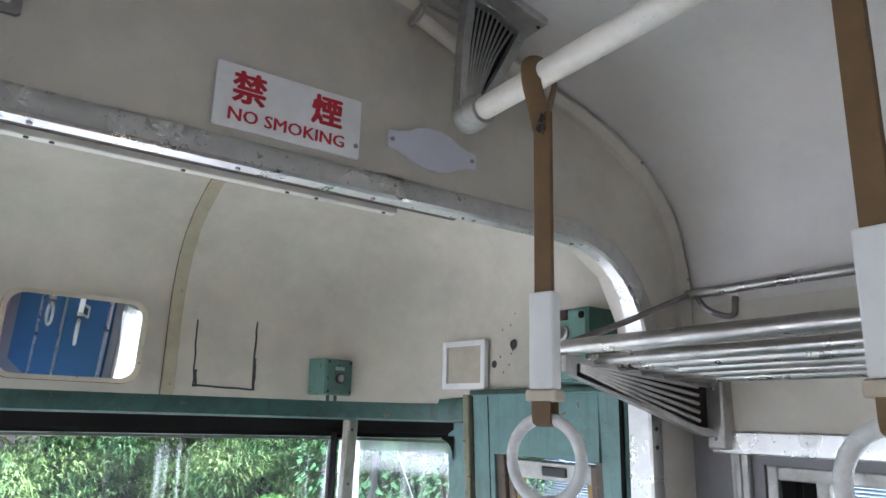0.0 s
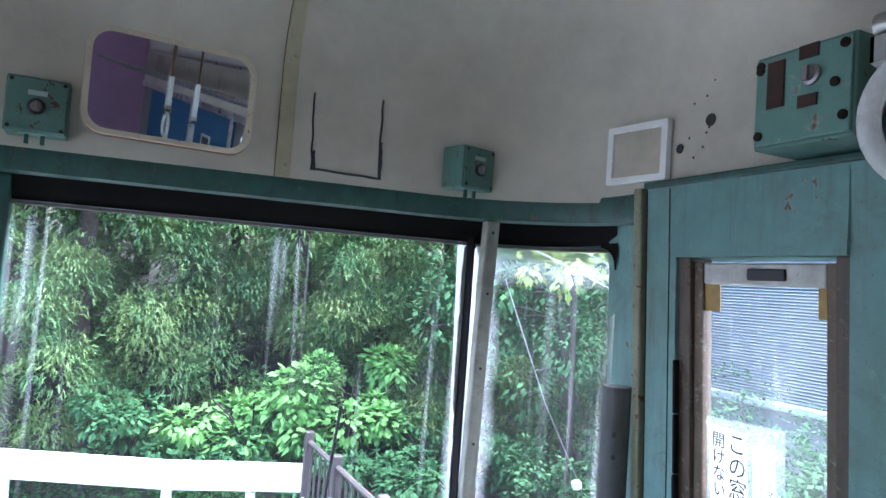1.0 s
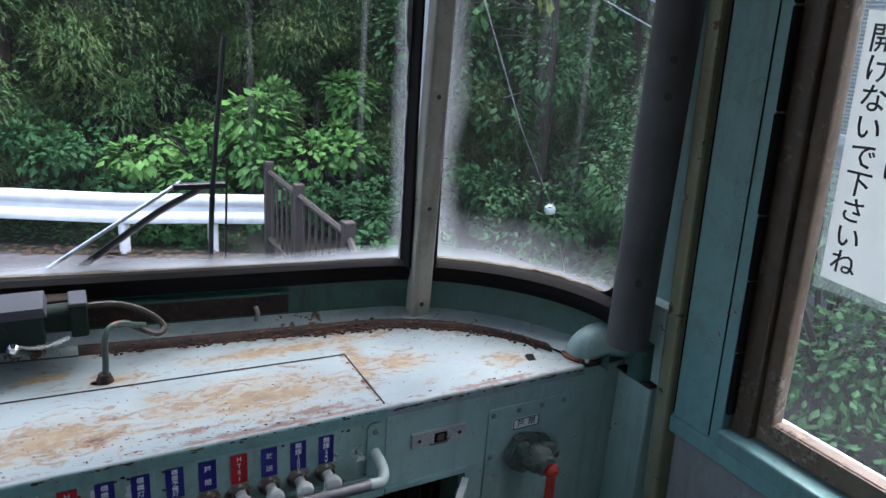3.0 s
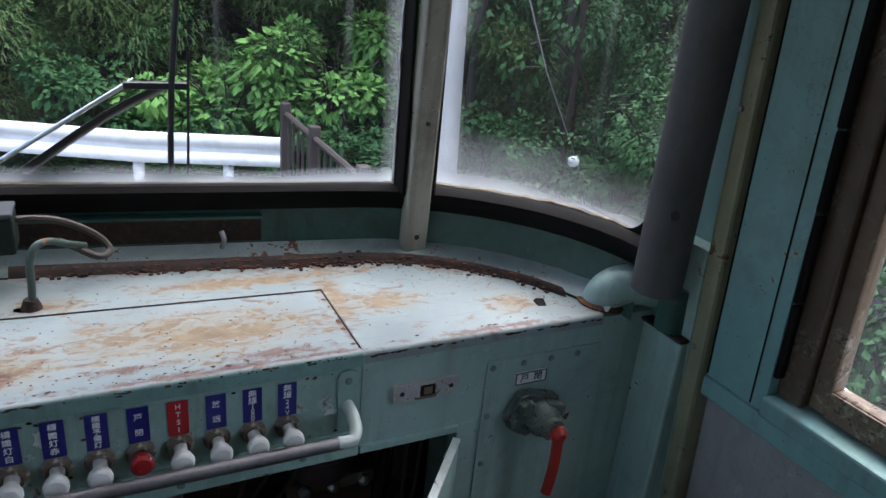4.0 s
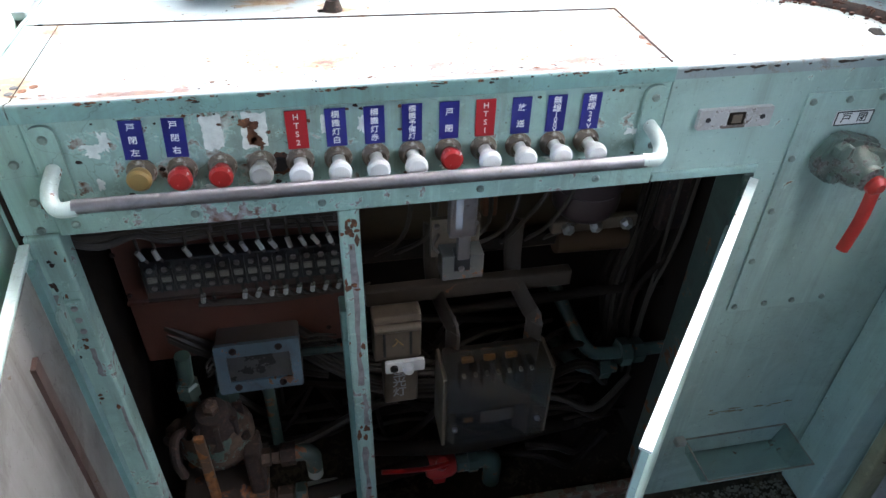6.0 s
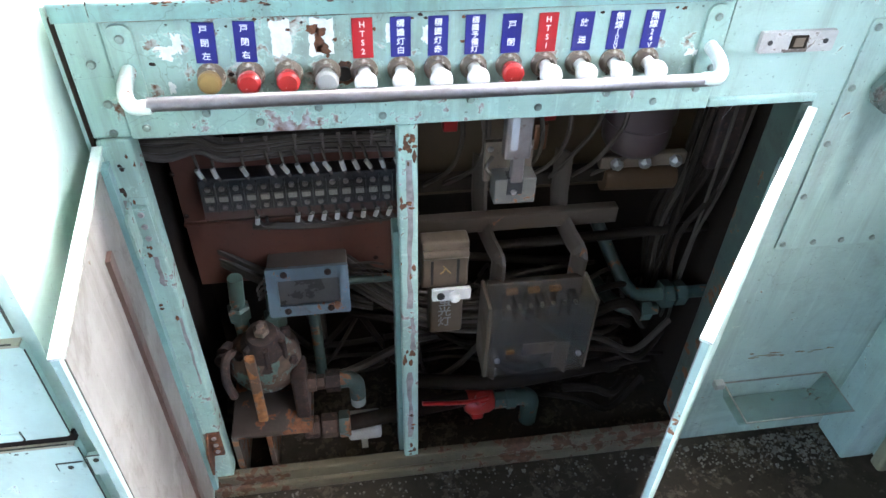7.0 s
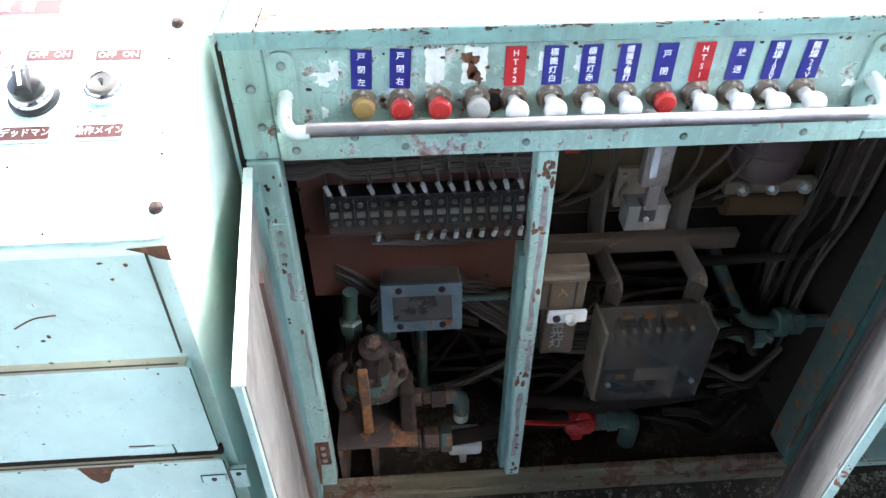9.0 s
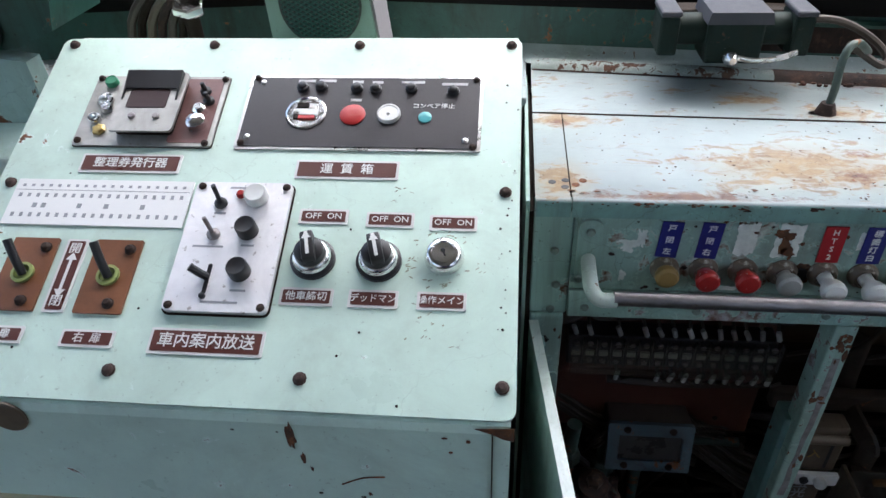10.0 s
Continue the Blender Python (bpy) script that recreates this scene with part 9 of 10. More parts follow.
# ticket issuing unit
# slightly larger dark plate draws a shadow line round the ticket plate
part("ticket_shadow_gap", plate(-0.3925, -0.236, 0.2485, 0.350, 0.005, 0.0056, 0.003, 2), GRIME_SHADE, face, "dark rim drawn as the shadow gap round the ticket plate")
tk = part("ticket_plate", plate(-0.3915, -0.237, 0.2495, 0.349, 0.0052, 0.0082, 0.003, 2), ALU_DULL, face, "scratched aluminium ticket issuer plate")
part("ticket_back", plate(-0.2865, -0.242, 0.254, 0.345, 0.008, 0.0087, 0.002, 1), plain("reddish_worn_plate", (0.20, 0.10, 0.095), 0.45, 0.0, 0.4, 12), tk, "reddish worn plate")
ho = part("ticket_hood", slab(B(), rounded(-0.350, -0.278, 0.260, 0.344, 0.006, 3), lambda a, b, d: PP(a, b, 0.020 - d), 0.003), ALU_DULL, tk, "raised aluminium hood")
bm = slab(B(), rounded(-0.338, -0.293, 0.292, 0.318, 0.002, 2), lambda a, b, d: PP(a, b, 0.0206 - d), 0.001)
part("slot", bm, plain("dark_red_slot", (0.028, 0.006, 0.006), 0.6), ho, "dark ticket slot")
bm = slab(B(), [(-0.345, 0.0), (-0.284, 0.0), (-0.284, 0.014), (-0.345, 0.014)], lambda a, b, d: PP(a, 0.3185 + b * 1.62, 0.0205 + b * 0.30) + PN * d, 0.002)
part("flap", bm, BLACK, ho, "black upright flap")
for a in (-0.346, -0.285):
    bm = slab(B(), [(0.303, 0.0205), (0.3185, 0.0205), (0.341, 0.0205), (0.341, 0.0268)], lambda u, h, d: PP(a + d, u, h), 0.002)
    part("flap_side", bm, BLACK, ho)
bm = slab(B(), rounded(-0.346, -0.282, 0.264, 0.340, 0.004, 2), lambda a, b, d: PP(a, b, 0.0168 - d), 0.0082)
part("hood_block", bm, GRIME_SHADE, ho)
for x in (-0.327, -0.300):
    piece("screw", SCREW_STEEL, ho, pm(x, 0.280, 0.020))
for x, u in ((-0.387, 0.345), (-0.2415, 0.3445), (-0.2435, 0.2535), (-0.386, 0.2555)):
    piece("screw", SCREW_DARK, tk, pm(x, u, 0.0085))
part("green_button", lathe(B(), PP(-0.372, 0.338, 0.0082), PN, [(0.0072, 0), (0.0072, 0.005), (0.0062, 0.0065), (0.0058, 0.0055), (0, 0.0055)], 18), plain("green_lens", (0.01, 0.22, 0.10), 0.3), tk, "green push button", True)
for x, u, r in ((-0.371, 0.312, 0.0095), (-0.366, 0.300, 0.007), (-0.376, 0.285, 0.0075)):
    part("knob", lathe(B(), PP(x, u, 0.0082), PN, [(r * 0.95, 0), (r * 0.95, 0.003), (r * 0.75, 0.0055), (r * 0.6, 0.0055), (r * 0.55, 0.001), (0, 0.001)], 16), CHROME, tk, "", True)
part("brass_knob", lathe(B(), PP(-0.366, 0.270, 0.0082), PN, [(0.0075, 0), (0.0075, 0.0025), (0.005, 0.004), (0, 0.004)], 6), BRASS, tk)
for x, u in ((-0.259, 0.325), (-0.252, 0.311)):
    part("toggle_base", lathe(B(), PP(x, u, 0.0085), PN, [(0.006, 0), (0.006, 0.004), (0.003, 0.006), (0.0025, 0.014), (0, 0.015)], 12), BLACK, tk, "", True)
for x, u, r in ((-0.258, 0.296, 0.0075), (-0.258, 0.279, 0.0105)):
    part("knob", lathe(B(), PP(x, u, 0.0085), PN, [(r, 0), (r, 0.008), (r * 0.6, 0.011), (0, 0.011)], 12), CHROME, tk, "", True)

# speaker standing behind the cabinet
spk = thing("speaker", (-0.15, 2.10, 0.82), "green speaker box with a round perforated grille", "loudspeaker")
part("case", slab(B(), [(-0.226, 0.84), (-0.088, 0.84), (-0.105, 0.99), (-0.232, 0.99)], lambda u, v, d: (u, 2.075 + d, v), 0.085), painted("sage_green_paint", (0.19, 0.30, 0.245), chip=0.74), spk)
part("side_plate", slab(B(), [(2.078, 0.845), (2.158, 0.845), (2.158, 0.985), (2.078, 0.985)], lambda u, v, d: (-0.0875 - 0.11 * (v - 0.84) + d, u, v), 0.003), GREY_PANEL, spk)
part("grille", lathe(B(), (-0.160, 2.0745, 0.928), (0, -1, 0), [(0.052, 0), (0.052, 0.003), (0.049, 0.004), (0.049, 0.001), (0, 0.001)], 30), plain("dark_grille", (0.03, 0.04, 0.035), 0.6), spk, "round dark grille")
hole = mesh_of("grille_bar", tube(B(), [(-0.049, 0, 0), (0.049, 0, 0)], 0.0013, 6, 1), TEAL_DARK)
for k in range(-9, 10):
    h = math.sqrt(max(0.0, 1 - (k / 9.6) ** 2))
    for turn in (28, -28):
        c, s_ = math.cos(radians(turn)), math.sin(radians(turn))
        o = piece("grille_bar", hole, spk, Matrix.Translation((-0.160 - s_ * k * 0.0052, 2.0715, 0.928 + c * k * 0.0052)) @ Matrix.Rotation(radians(-turn), 4, "Y") @ Matrix.Diagonal((h, 1, 1, 1)))

# master controller head and clutter beside the cabinet
mc = thing("gauge_box", (-0.60, 2.07, 0.78), "green instrument box with a round gauge on a steel shelf", "instrument box")
part("case", slab(B(), [(-0.80, 0.888), (-0.545, 0.888), (-0.485, 0.912), (-0.47, 0.97), (-0.48, 1.08), (-0.80, 1.08)], lambda u, v, d: (u, 2.02 + d, v), 0.12), TEAL_DARK, mc)
part("bezel", lathe(B(), (-0.585, 2.019, 0.917), (0, -1, 0), [(0.034, 0), (0.034, 0.006), (0.029, 0.007), (0.028, 0.002), (0, 0.002)], 24), BLACK, mc, "", True)
part("glass", lathe(B(), (-0.585, 2.016, 0.917), (0, -1, 0), [(0.018, 0), (0.016, 0.004), (0, 0.005)], 18), STEEL, mc, "", True)
part("stand", slab(B(), [(-0.72, 0.4), (-0.50, 0.4), (-0.52, 0.88), (-0.56, 0.885), (-0.72, 0.885)], lambda u, v, d: (u, 2.0 + d, v), 0.03), TEAL, mc, "green steel stand")
sh = thing("side_shelf", (-0.5, 2.0, 0.8), "stained pale steel shelf with rusty edge beside the cabinet", "shelf")
part("top", box(B(), -1.35, PX0 - 0.004, 2.03, 2.22, 0.805, 0.812, 0.002), DESK, sh)
part("edge", box(B(), -1.35, PX0 - 0.004, 2.024, 2.03, 0.79, 0.813, 0.002), RUST, sh)
part("front", box(B(), -1.35, PX0 - 0.004, 2.032, 2.045, FLOOR, 0.804, 0.002), TEAL, sh)
part("drawer", box(B(), -0.75, -0.51, 1.90, 2.0, 0.60, 0.80, 0.004), MINT, sh, "pale mint drawer front")
part("ledge", box(B(), PX0, 0.098, 2.062, 2.25, 0.80, 0.812, 0.002), DESK, sh)
for k in range(6):
    x = -0.40 + 0.014 * k
    part("cable", tube(B(), [(x - 0.03, 2.10, 0.81), (x - 0.02, 2.09, 0.90), (x + 0.03, 2.10, 0.96), (x + 0.06, 2.13, 1.02), (x + 0.06, 2.2, 1.05)], 0.006, 8, 4), (CABLE, GRIME_SHADE, BEIGE_STEEL, DARK_RUST)[k % 4], sh, "", True)
gf = thing("gauge_fitting", (-0.33, 2.09, 0.81), "hexagonal chrome pipe fitting behind the cabinet", "fitting")
part("nut", lathe(B(), (-0.335, 2.085, 0.915), (0.1, -0.3, 1), [(0.018, 0), (0.021, 0.004), (0.021, 0.012), (0.018, 0.014), (0.012, 0.010), (0, 0.010)], 6), CHROME, gf)
part("stem", cyl(B(), (-0.333, 2.09, 0.812), (-0.335, 2.086, 0.915), 0.010), GRIME_SHADE, gf, "", True)
red = thing("red_handle", (-0.50, 1.80, 0.79), "red enamelled handle beside the cabinet", "handle")
part("grip", tube(B(), [(-0.50, 1.86, 0.74), (-0.495, 1.83, 0.80), (-0.492, 1.80, 0.83)], 0.012, 12, 4), RED, red, "", True)
part("rod", cyl(B(), (-0.505, 1.90, 0.60), (-0.50, 1.86, 0.745), 0.008), STEEL, red, "", True)

# notice on the side window
nt = thing("window_notice", (1.25, 1.43, 1.06), "plastic sleeve with two handwritten sheets taped to the side window", "notice")
LX = lambda z: 1.2325 + 0.065 * (1.70 - z)
def NP(u, v, d):
    return Vector((LX(v) + d - 0.002, u, v))
part("sleeve", slab(B(), [(1.536, 1.395), (1.530, 1.046), (1.347, 1.046), (1.349, 1.402)], lambda u, v, d: NP(u, v, d), 0.0006), dirty_glass("clear_sleeve", 0.08, 0.05), nt, "clear plastic sleeve")
part("sheet", slab(B(), [(1.527, 1.382), (1.521, 1.062), (1.427, 1.056), (1.435, 1.378)], lambda u, v, d: NP(u, v, d - 0.0012), 0.0006), THIN_PAPER, nt, "white sheet with black handwriting")
part("sheet", slab(B(), [(1.420, 1.36), (1.418, 1.066), (1.37, 1.066), (1.368, 1.372)], lambda u, v, d: NP(u, v, d - 0.0012), 0.0006), THIN_PAPER, nt, "narrow sheet with small print")
TILT = Matrix.Rotation(radians(-1.5), 4, "Z")
for body, y, z0, step, size in (("この窓は", 1.457, 1.350, 0.045, 0.046), ("開けないで下さいね", 1.503, 1.350, 0.033, 0.034)):
    for i, ch in enumerate(body):
        z = z0 - step * i
        part("letter", letters(ch, size, facing((LX(z) - 0.0036, y - (z0 - z) * 0.025, z), (-1, 0, -0.065)) @ TILT, 0.0001, bold=0.0003), INK, nt, "handwritten character")
for body, y, z0, step, size in (("スライドがゆるい為、窓が落ちる恐れがございますので", 1.4005, 1.352, 0.01165, 0.0125), ("こちらの窓は開けないでください。", 1.3800, 1.345, 0.0172, 0.0135)):
    for i, ch in enumerate(body):
        z = z0 - step * i
        part("letter", letters(ch, size, facing((LX(z) - 0.0036, y - (z0 - z) * 0.012, z), (-1, 0, -0.065)) @ TILT, 0.0001), INK, nt)


# ---- outside ----
GROUND = -1.45
LEAF_DARK = leaf_mat("cedar_needles", (0.030, 0.078, 0.030), (0.088, 0.165, 0.058), (0.155, 0.205, 0.065))
LEAF_MID = leaf_mat("shrub_leaves", (0.026, 0.080, 0.030), (0.066, 0.155, 0.055), (0.046, 0.12, 0.044))
LEAF_LIGHT = leaf_mat("young_leaves", (0.10, 0.23, 0.055), (0.19, 0.36, 0.10), (0.14, 0.30, 0.08))
BARK = plain("brown_bark", (0.042, 0.028, 0.022), 0.9, 0, 0.5, 5, 1.0)
rng = random.Random(5)


def height(x, y):
    """Level yard, then a wooded bank behind the guard rail and to the right."""
    d = max(0.0, (y - 11.4) * 0.9, (x - 7.2) * 0.7 if y > -3 else 0.0)
    return GROUND + min(9.0, d * 0.75) + (0.25 * noise.noise(Vector((x * 0.5, y * 0.5, 0))) if d > 0.4 else 0.0)


xs = [-400, -120, -40] + [-20 + 1.6 * k for k in range(26)] + [40, 120, 400]
bm = loft(B(), [[(x, y, height(x, y)) for x in xs] for y in [-400, -120, -30] + [-8 + 1.6 * k for k in range(24)] + [50, 120, 400]])
structure("ground", bm, plain("dark_forest_soil", (0.024, 0.022, 0.014), 0.95, 0, 0.6, 1.5, 1.0), "dark leaf-strewn soil rising into a wooded bank", "ground", True)
bm = loft(B(), [[(x, y, GROUND + 0.02) for x in (-30, -6, 0, 2.35)] for y in (2.9, 6.0, 9.1)])
for v in bm.verts:
    if v.co.y > 9:
        v.co.y = 9.75 - 0.42 * v.co.x + (0.0 if v.co.x > -3 else 0.4)
structure("road", bm, plain("wet_grey_asphalt", (0.10, 0.093, 0.096), 0.6, 0, 0.25, 2.0, 0.6), "grey patched asphalt yard before the railcar", "road")
# leaf litter along the rail
bm = B()
for k in range(900):
    x = rng.uniform(-9, 2.2)
    y = 9.86 - 0.43 * x + rng.gauss(0.0, 0.12)
    a, r = rng.uniform(0, 6.28), rng.uniform(0.02, 0.05)
    bm.faces.new([bm.verts.new((x + r * math.cos(a + t), y + r * math.sin(a + t) * 0.8, GROUND + 0.028 + rng.uniform(0, 0.01))) for t in (0, 1.7, 3.1, 4.6)])
tagged(part("leaf_litter", bm, plain("brown_leaf_litter", (0.10, 0.055, 0.03), 0.9, 0, 0.5, 5)), "brown fallen leaves along the edge of the yard", "leaves", "", "stuff")


def guard_rail():
    s = thing("guard_rail", (0.9, 9.5, GROUND), "white painted steel guard rail at the edge of the yard", "guard rail")
    line = [(2.46, 9.10), (1.88, 9.27), (0.92, 9.52), (-0.87, 10.32), (-3.0, 11.3), (-6.0, 12.5), (-12, 15.0)]
    prof = [(0.0, -0.72), (-0.035, -0.735), (-0.05, -0.78), (-0.045, -0.83), (-0.008, -0.87), (-0.006, -0.93), (-0.045, -0.97), (-0.05, -1.02), (-0.035, -1.065), (0.0, -1.08)]
    bm = loft(B(), [[(x, y + o, z) for x, y in line] for o, z in prof] + [[(x, y + 0.012 + o, z) for x, y in line] for o, z in prof[::-1]])
    white = painted("white_guard_rail_paint", (0.80, 0.80, 0.80), chip=0.78, dirtiness=0.1)
    part("beam", bm, white, s, "", True)
    for x, y in line[1:5]:
        part("post", cyl(B(), (x, y + 0.07, GROUND - 0.05), (x, y + 0.07, -0.80), 0.062, seg=16), white, s, "", True)


guard_rail()


def lattice_fence():
    s = thing("picket_fence", (2.4, 7.5, GROUND), "weathered brown metal picket fence beside the steps", "fence")
    mat = plain("weathered_brown_metal", (0.045, 0.034, 0.031), 0.7, 0, 0.35, 8)
    top = lambda y: -0.36 if y > 6.2 else -0.36 - (6.2 - y) * 0.62
    for y in (8.75, 7.6, 6.2, 5.0):
        part("post", box(B(), 2.36, 2.46, y - 0.05, y + 0.05, GROUND - 0.6, top(y) + 0.12, 0.012), mat, s)
    for dz in (0.0, -0.78):
        part("rail", tube(B(), [(2.41, 8.75, top(8.75) + dz), (2.41, 6.2, top(6.2) + dz), (2.41, 5.0, top(5.0) + dz)], 0.03, 6, 1), mat, s)
    for k in range(19):
        y = 8.60 - 0.195 * k
        part("picket", box(B(), 2.40, 2.42, y - 0.014, y + 0.014, top(y) - 0.80, top(y) + 0.0), mat, s)


lattice_fence()


def leaf_quad(bm, at, d, w, length, width, droop=0.0):
    """A pointed leaf with a folded midrib: four triangles."""
    n = d.cross(w)
    a = bm.verts.new(at)
    c = bm.verts.new(at + d * length + Vector((0, 0, -droop * length)))
    m = at + d * length * 0.45 + Vector((0, 0, -droop * length * 0.3))
    l = bm.verts.new(m + w * width + n * width * 0.3)
    r = bm.verts.new(m - w * width + n * width * 0.3)
    mid = bm.verts.new(m)
    for f in ((a, l, mid), (l, c, mid), (c, r, mid), (r, a, mid)):
        bm.faces.new(f)


def cedar_mesh(seed, h, r, clumps, count=760, wide=1.0):
    """Crown of separate tufts: each a fan of drooping twigs fringed with needles, dark gaps between."""
    q = random.Random(seed)
    verts, faces = [], []

    def blade(o, d, w, L, W):
        i = len(verts)
        verts.extend((o, o + d * L * 0.5 + w * W, o + d * L, o + d * L * 0.5 - w * W))
        faces.append((i, i + 1, i + 2, i + 3))

    for k in range(clumps):
        f = (k + q.random()) / clumps
        a = k * 2.39996 + q.uniform(-0.5, 0.5)
        out = Vector((math.cos(a), math.sin(a), 0))
        side = Vector((-math.sin(a), math.cos(a), 0))
        rad = r * (1.0 - 0.65 * f) * q.uniform(0.6, 1.2)
        c = out * rad + Vector((0, 0, 0.3 + f * h - 0.12 * rad))
        size = q.uniform(0.46, 0.85)
        for j in range(int(count * size)):
            v = Vector((q.gauss(0.5, 0.8), q.gauss(0, 1), q.gauss(0.4, 0.65))).normalized()
            way = out * v.x + side * v.y + Vector((0, 0, v.z))
            p = c + way * size * q.uniform(0.35, 0.8) * (1.0 + 0.3 * noise.noise(way * 2.4 + Vector((k, seed, 0))))
            L, W, drop = q.uniform(0.05, 0.085) * wide, q.uniform(0.009, 0.015) * wide, q.uniform(0.3, 1.1)
            d = (way + Vector((q.uniform(-0.3, 0.3), q.uniform(-0.3, 0.3), 0.05))).normalized()
            e = (way * 0.5 + Vector((q.uniform(-0.25, 0.25), q.uniform(-0.25, 0.25), -drop))).normalized()
            w = d.cross(Vector((q.uniform(-0.8, 0.8), q.uniform(-0.8, 0.8), 1))).normalized()
            # a drooping finger of two joined quads with short needles on both sides
            m, i = p + d * L, len(verts)
            verts.extend((p - w * W * 0.5, p + w * W * 0.5, m + w * W, m - w * W, m + e * L * 1.1 + w * W * 0.25, m + e * L * 1.1 - w * W * 0.25))
            faces.extend(((i, i + 1, i + 2, i + 3), (i + 3, i + 2, i + 4, i + 5)))
            for o, x, sgn in ((p + d * L * 0.6, d, 1), (m + e * L * 0.2, e, -1)):
                n = (x + w * sgn * q.uniform(0.5, 0.9)).normalized()
                blade(o, n, n.cross(Vector((q.uniform(-0.5, 0.5), 1, q.uniform(0.2, 1)))).normalized(), q.uniform(0.05, 0.09) * wide, q.uniform(0.007, 0.011) * wide)
    me = bpy.data.meshes.new("crown")
    me.from_pydata([tuple(v) for v in verts], [], faces)
    me.materials.append(LEAF_DARK)
    return me


def trunk_bm(h, r):
    bm = lathe(B(), (0, 0, -0.8), (0, 0, 1), [(r * 1.35, 0), (r * 1.05, 0.7), (r, 1.4), (r * 0.6, h * 0.7), (r * 0.15, h + 0.7), (0, h + 0.75)], 10)
    for k in range(16):
        z = 0.6 + k * (h - 1) / 16
        a = k * 2.4
        tube(bm, [(0, 0, z), (math.cos(a) * 0.6, math.sin(a) * 0.6, z + 0.05), (math.cos(a) * 1.2 * (1 - z / h * 0.7), math.sin(a) * 1.2 * (1 - z / h * 0.7), z - 0.12)], 0.03 * (1 - z / h * 0.6), 5, 2)
    return bm


def cedar(seed, h, r, sprays, label, count=760, wide=1.0):
    t = thing("cedar_tree", (0, 0, 0), label, "tree", "cedars on the bank")
    part("trunk", trunk_bm(h, 0.17), BARK, t, "", True)
    piece("crown", cedar_mesh(seed, h, r, sprays, count, wide), t, Matrix.Identity(4))
    return t


SPOTS = [(-6.5, 14.0, 0), (-4.3, 12.8, 1), (-2.2, 12.9, 0), (-0.3, 12.2, 1), (1.3, 12.9, 0), (3.0, 12.3, 1), (4.7, 12.6, 0), (6.1, 11.7, 1), (7.4, 10.4, 0), (8.6, 9.0, 1), (5.5, 14.2, 2), (2.2, 14.3, 2), (-1.2, 14.4, 2), (8.2, 12.6, 2), (10.2, 10.6, 2), (-3.4, 14.6, 2), (3.9, 15.6, 2), (0.6, 15.8, 2), (6.9, 14.6, 2)]
first = {0: cedar(2, 9.5, 2.0, 72, "tall dark green cedar with drooping sprays on the bank"), 1: cedar(9, 8.5, 1.85, 66, "dark green cedar with drooping sprays on the bank"), 2: cedar(14, 9.0, 1.9, 60, "shaded cedar farther back in the wood", 150, 1.6)}
used = set()
for x, y, v in SPOTS:
    m = pose(x, y, height(x, y) - 0.3, 0, 0, rng.uniform(0, 360))
    if v not in used:
        first[v].matrix_basis = m
        used.add(v)
    else:
        copy_thing(first[v], m)
# bare trunk seen by the guard rail
tr = thing("bare_tree", (-1.15, 11.6, GROUND), "bare brown cedar trunk behind the guard rail", "tree")
part("trunk", lathe(B(), (-1.25, 11.9, GROUND - 0.3), (0, 0, 1), [(0.24, 0), (0.20, 0.6), (0.18, 2.5), (0.15, 6.0)], 12), BARK, tr, "", True)
part("bough", tube(B(), [(-1.25, 11.9, 2.5), (-1.0, 11.6, 3.0), (-0.6, 11.3, 3.1)], 0.03, 6, 3), BARK, tr, "", True)


def shrub_mesh(name, seed, rx, ry, rz, count, size, mat, clumps=14):
    q = random.Random(seed)
    cs = [(Vector((q.uniform(-1, 1) * rx, q.uniform(-1, 1) * ry, q.uniform(-0.8, 1) * rz)), q.uniform(0.25, 0.5)) for _ in range(clumps)]
    bm = B()
    for k in range(count):
        c, s = q.choice(cs)
        v = Vector((q.gauss(0, 1), q.gauss(0, 1), q.gauss(0, 1))).normalized()
        p = c + Vector((v.x * rx, v.y * ry, v.z * rz)) * s * q.uniform(0.7, 1.05)
        d = (v + Vector((q.uniform(-0.6, 0.6), q.uniform(-0.6, 0.6), q.uniform(-0.7, 0.2)))).normalized()
        w = d.cross(Vector((q.uniform(-0.4, 0.4), q.uniform(-0.4, 0.4), 1))).normalized()
        L = size * q.uniform(0.6, 1.25)
        leaf_quad(bm, p, d, w, L, L * 0.34, 0.25)
    return mesh_of(name, bm, mat, smooth=False)


def stems(rx, rz, n, seed):
    q = random.Random(seed)
    bm = B()
    for k in range(n):
        a = q.uniform(0, 6.28)
        tube(bm, [(0, 0, -rz - 0.3), (math.cos(a) * rx * 0.3, math.sin(a) * rx * 0.2, -rz * 0.2), (math.cos(a) * rx * 0.75, math.sin(a) * rx * 0.4, rz * q.uniform(0.2, 0.8))], 0.012, 5, 3)
    return bm


def shrub(at, rx, ry, rz, count, size, mat, label, seed, turn=0.0):
    s = thing("shrub", (0, 0, 0), label, "shrub", "shrubs")
    part("stem", stems(rx, rz, 7, seed), BARK, s, "", True)
    piece("foliage", shrub_mesh("foliage", seed, rx, ry, rz, count, size, mat), s, Matrix.Identity(4))
    s.matrix_basis = pose(*at, 0, 0, turn)
    return s


shrub((2.1, 10.7, -0.45), 0.95, 0.5, 0.48, 1700, 0.145, LEAF_LIGHT, "bright green broad-leaved shrub behind the guard rail", 41)
shrub((3.5, 10.5, -0.15), 0.95, 0.5, 0.70, 1900, 0.145, LEAF_LIGHT, "bright green broad-leaved sapling behind the fence", 42)
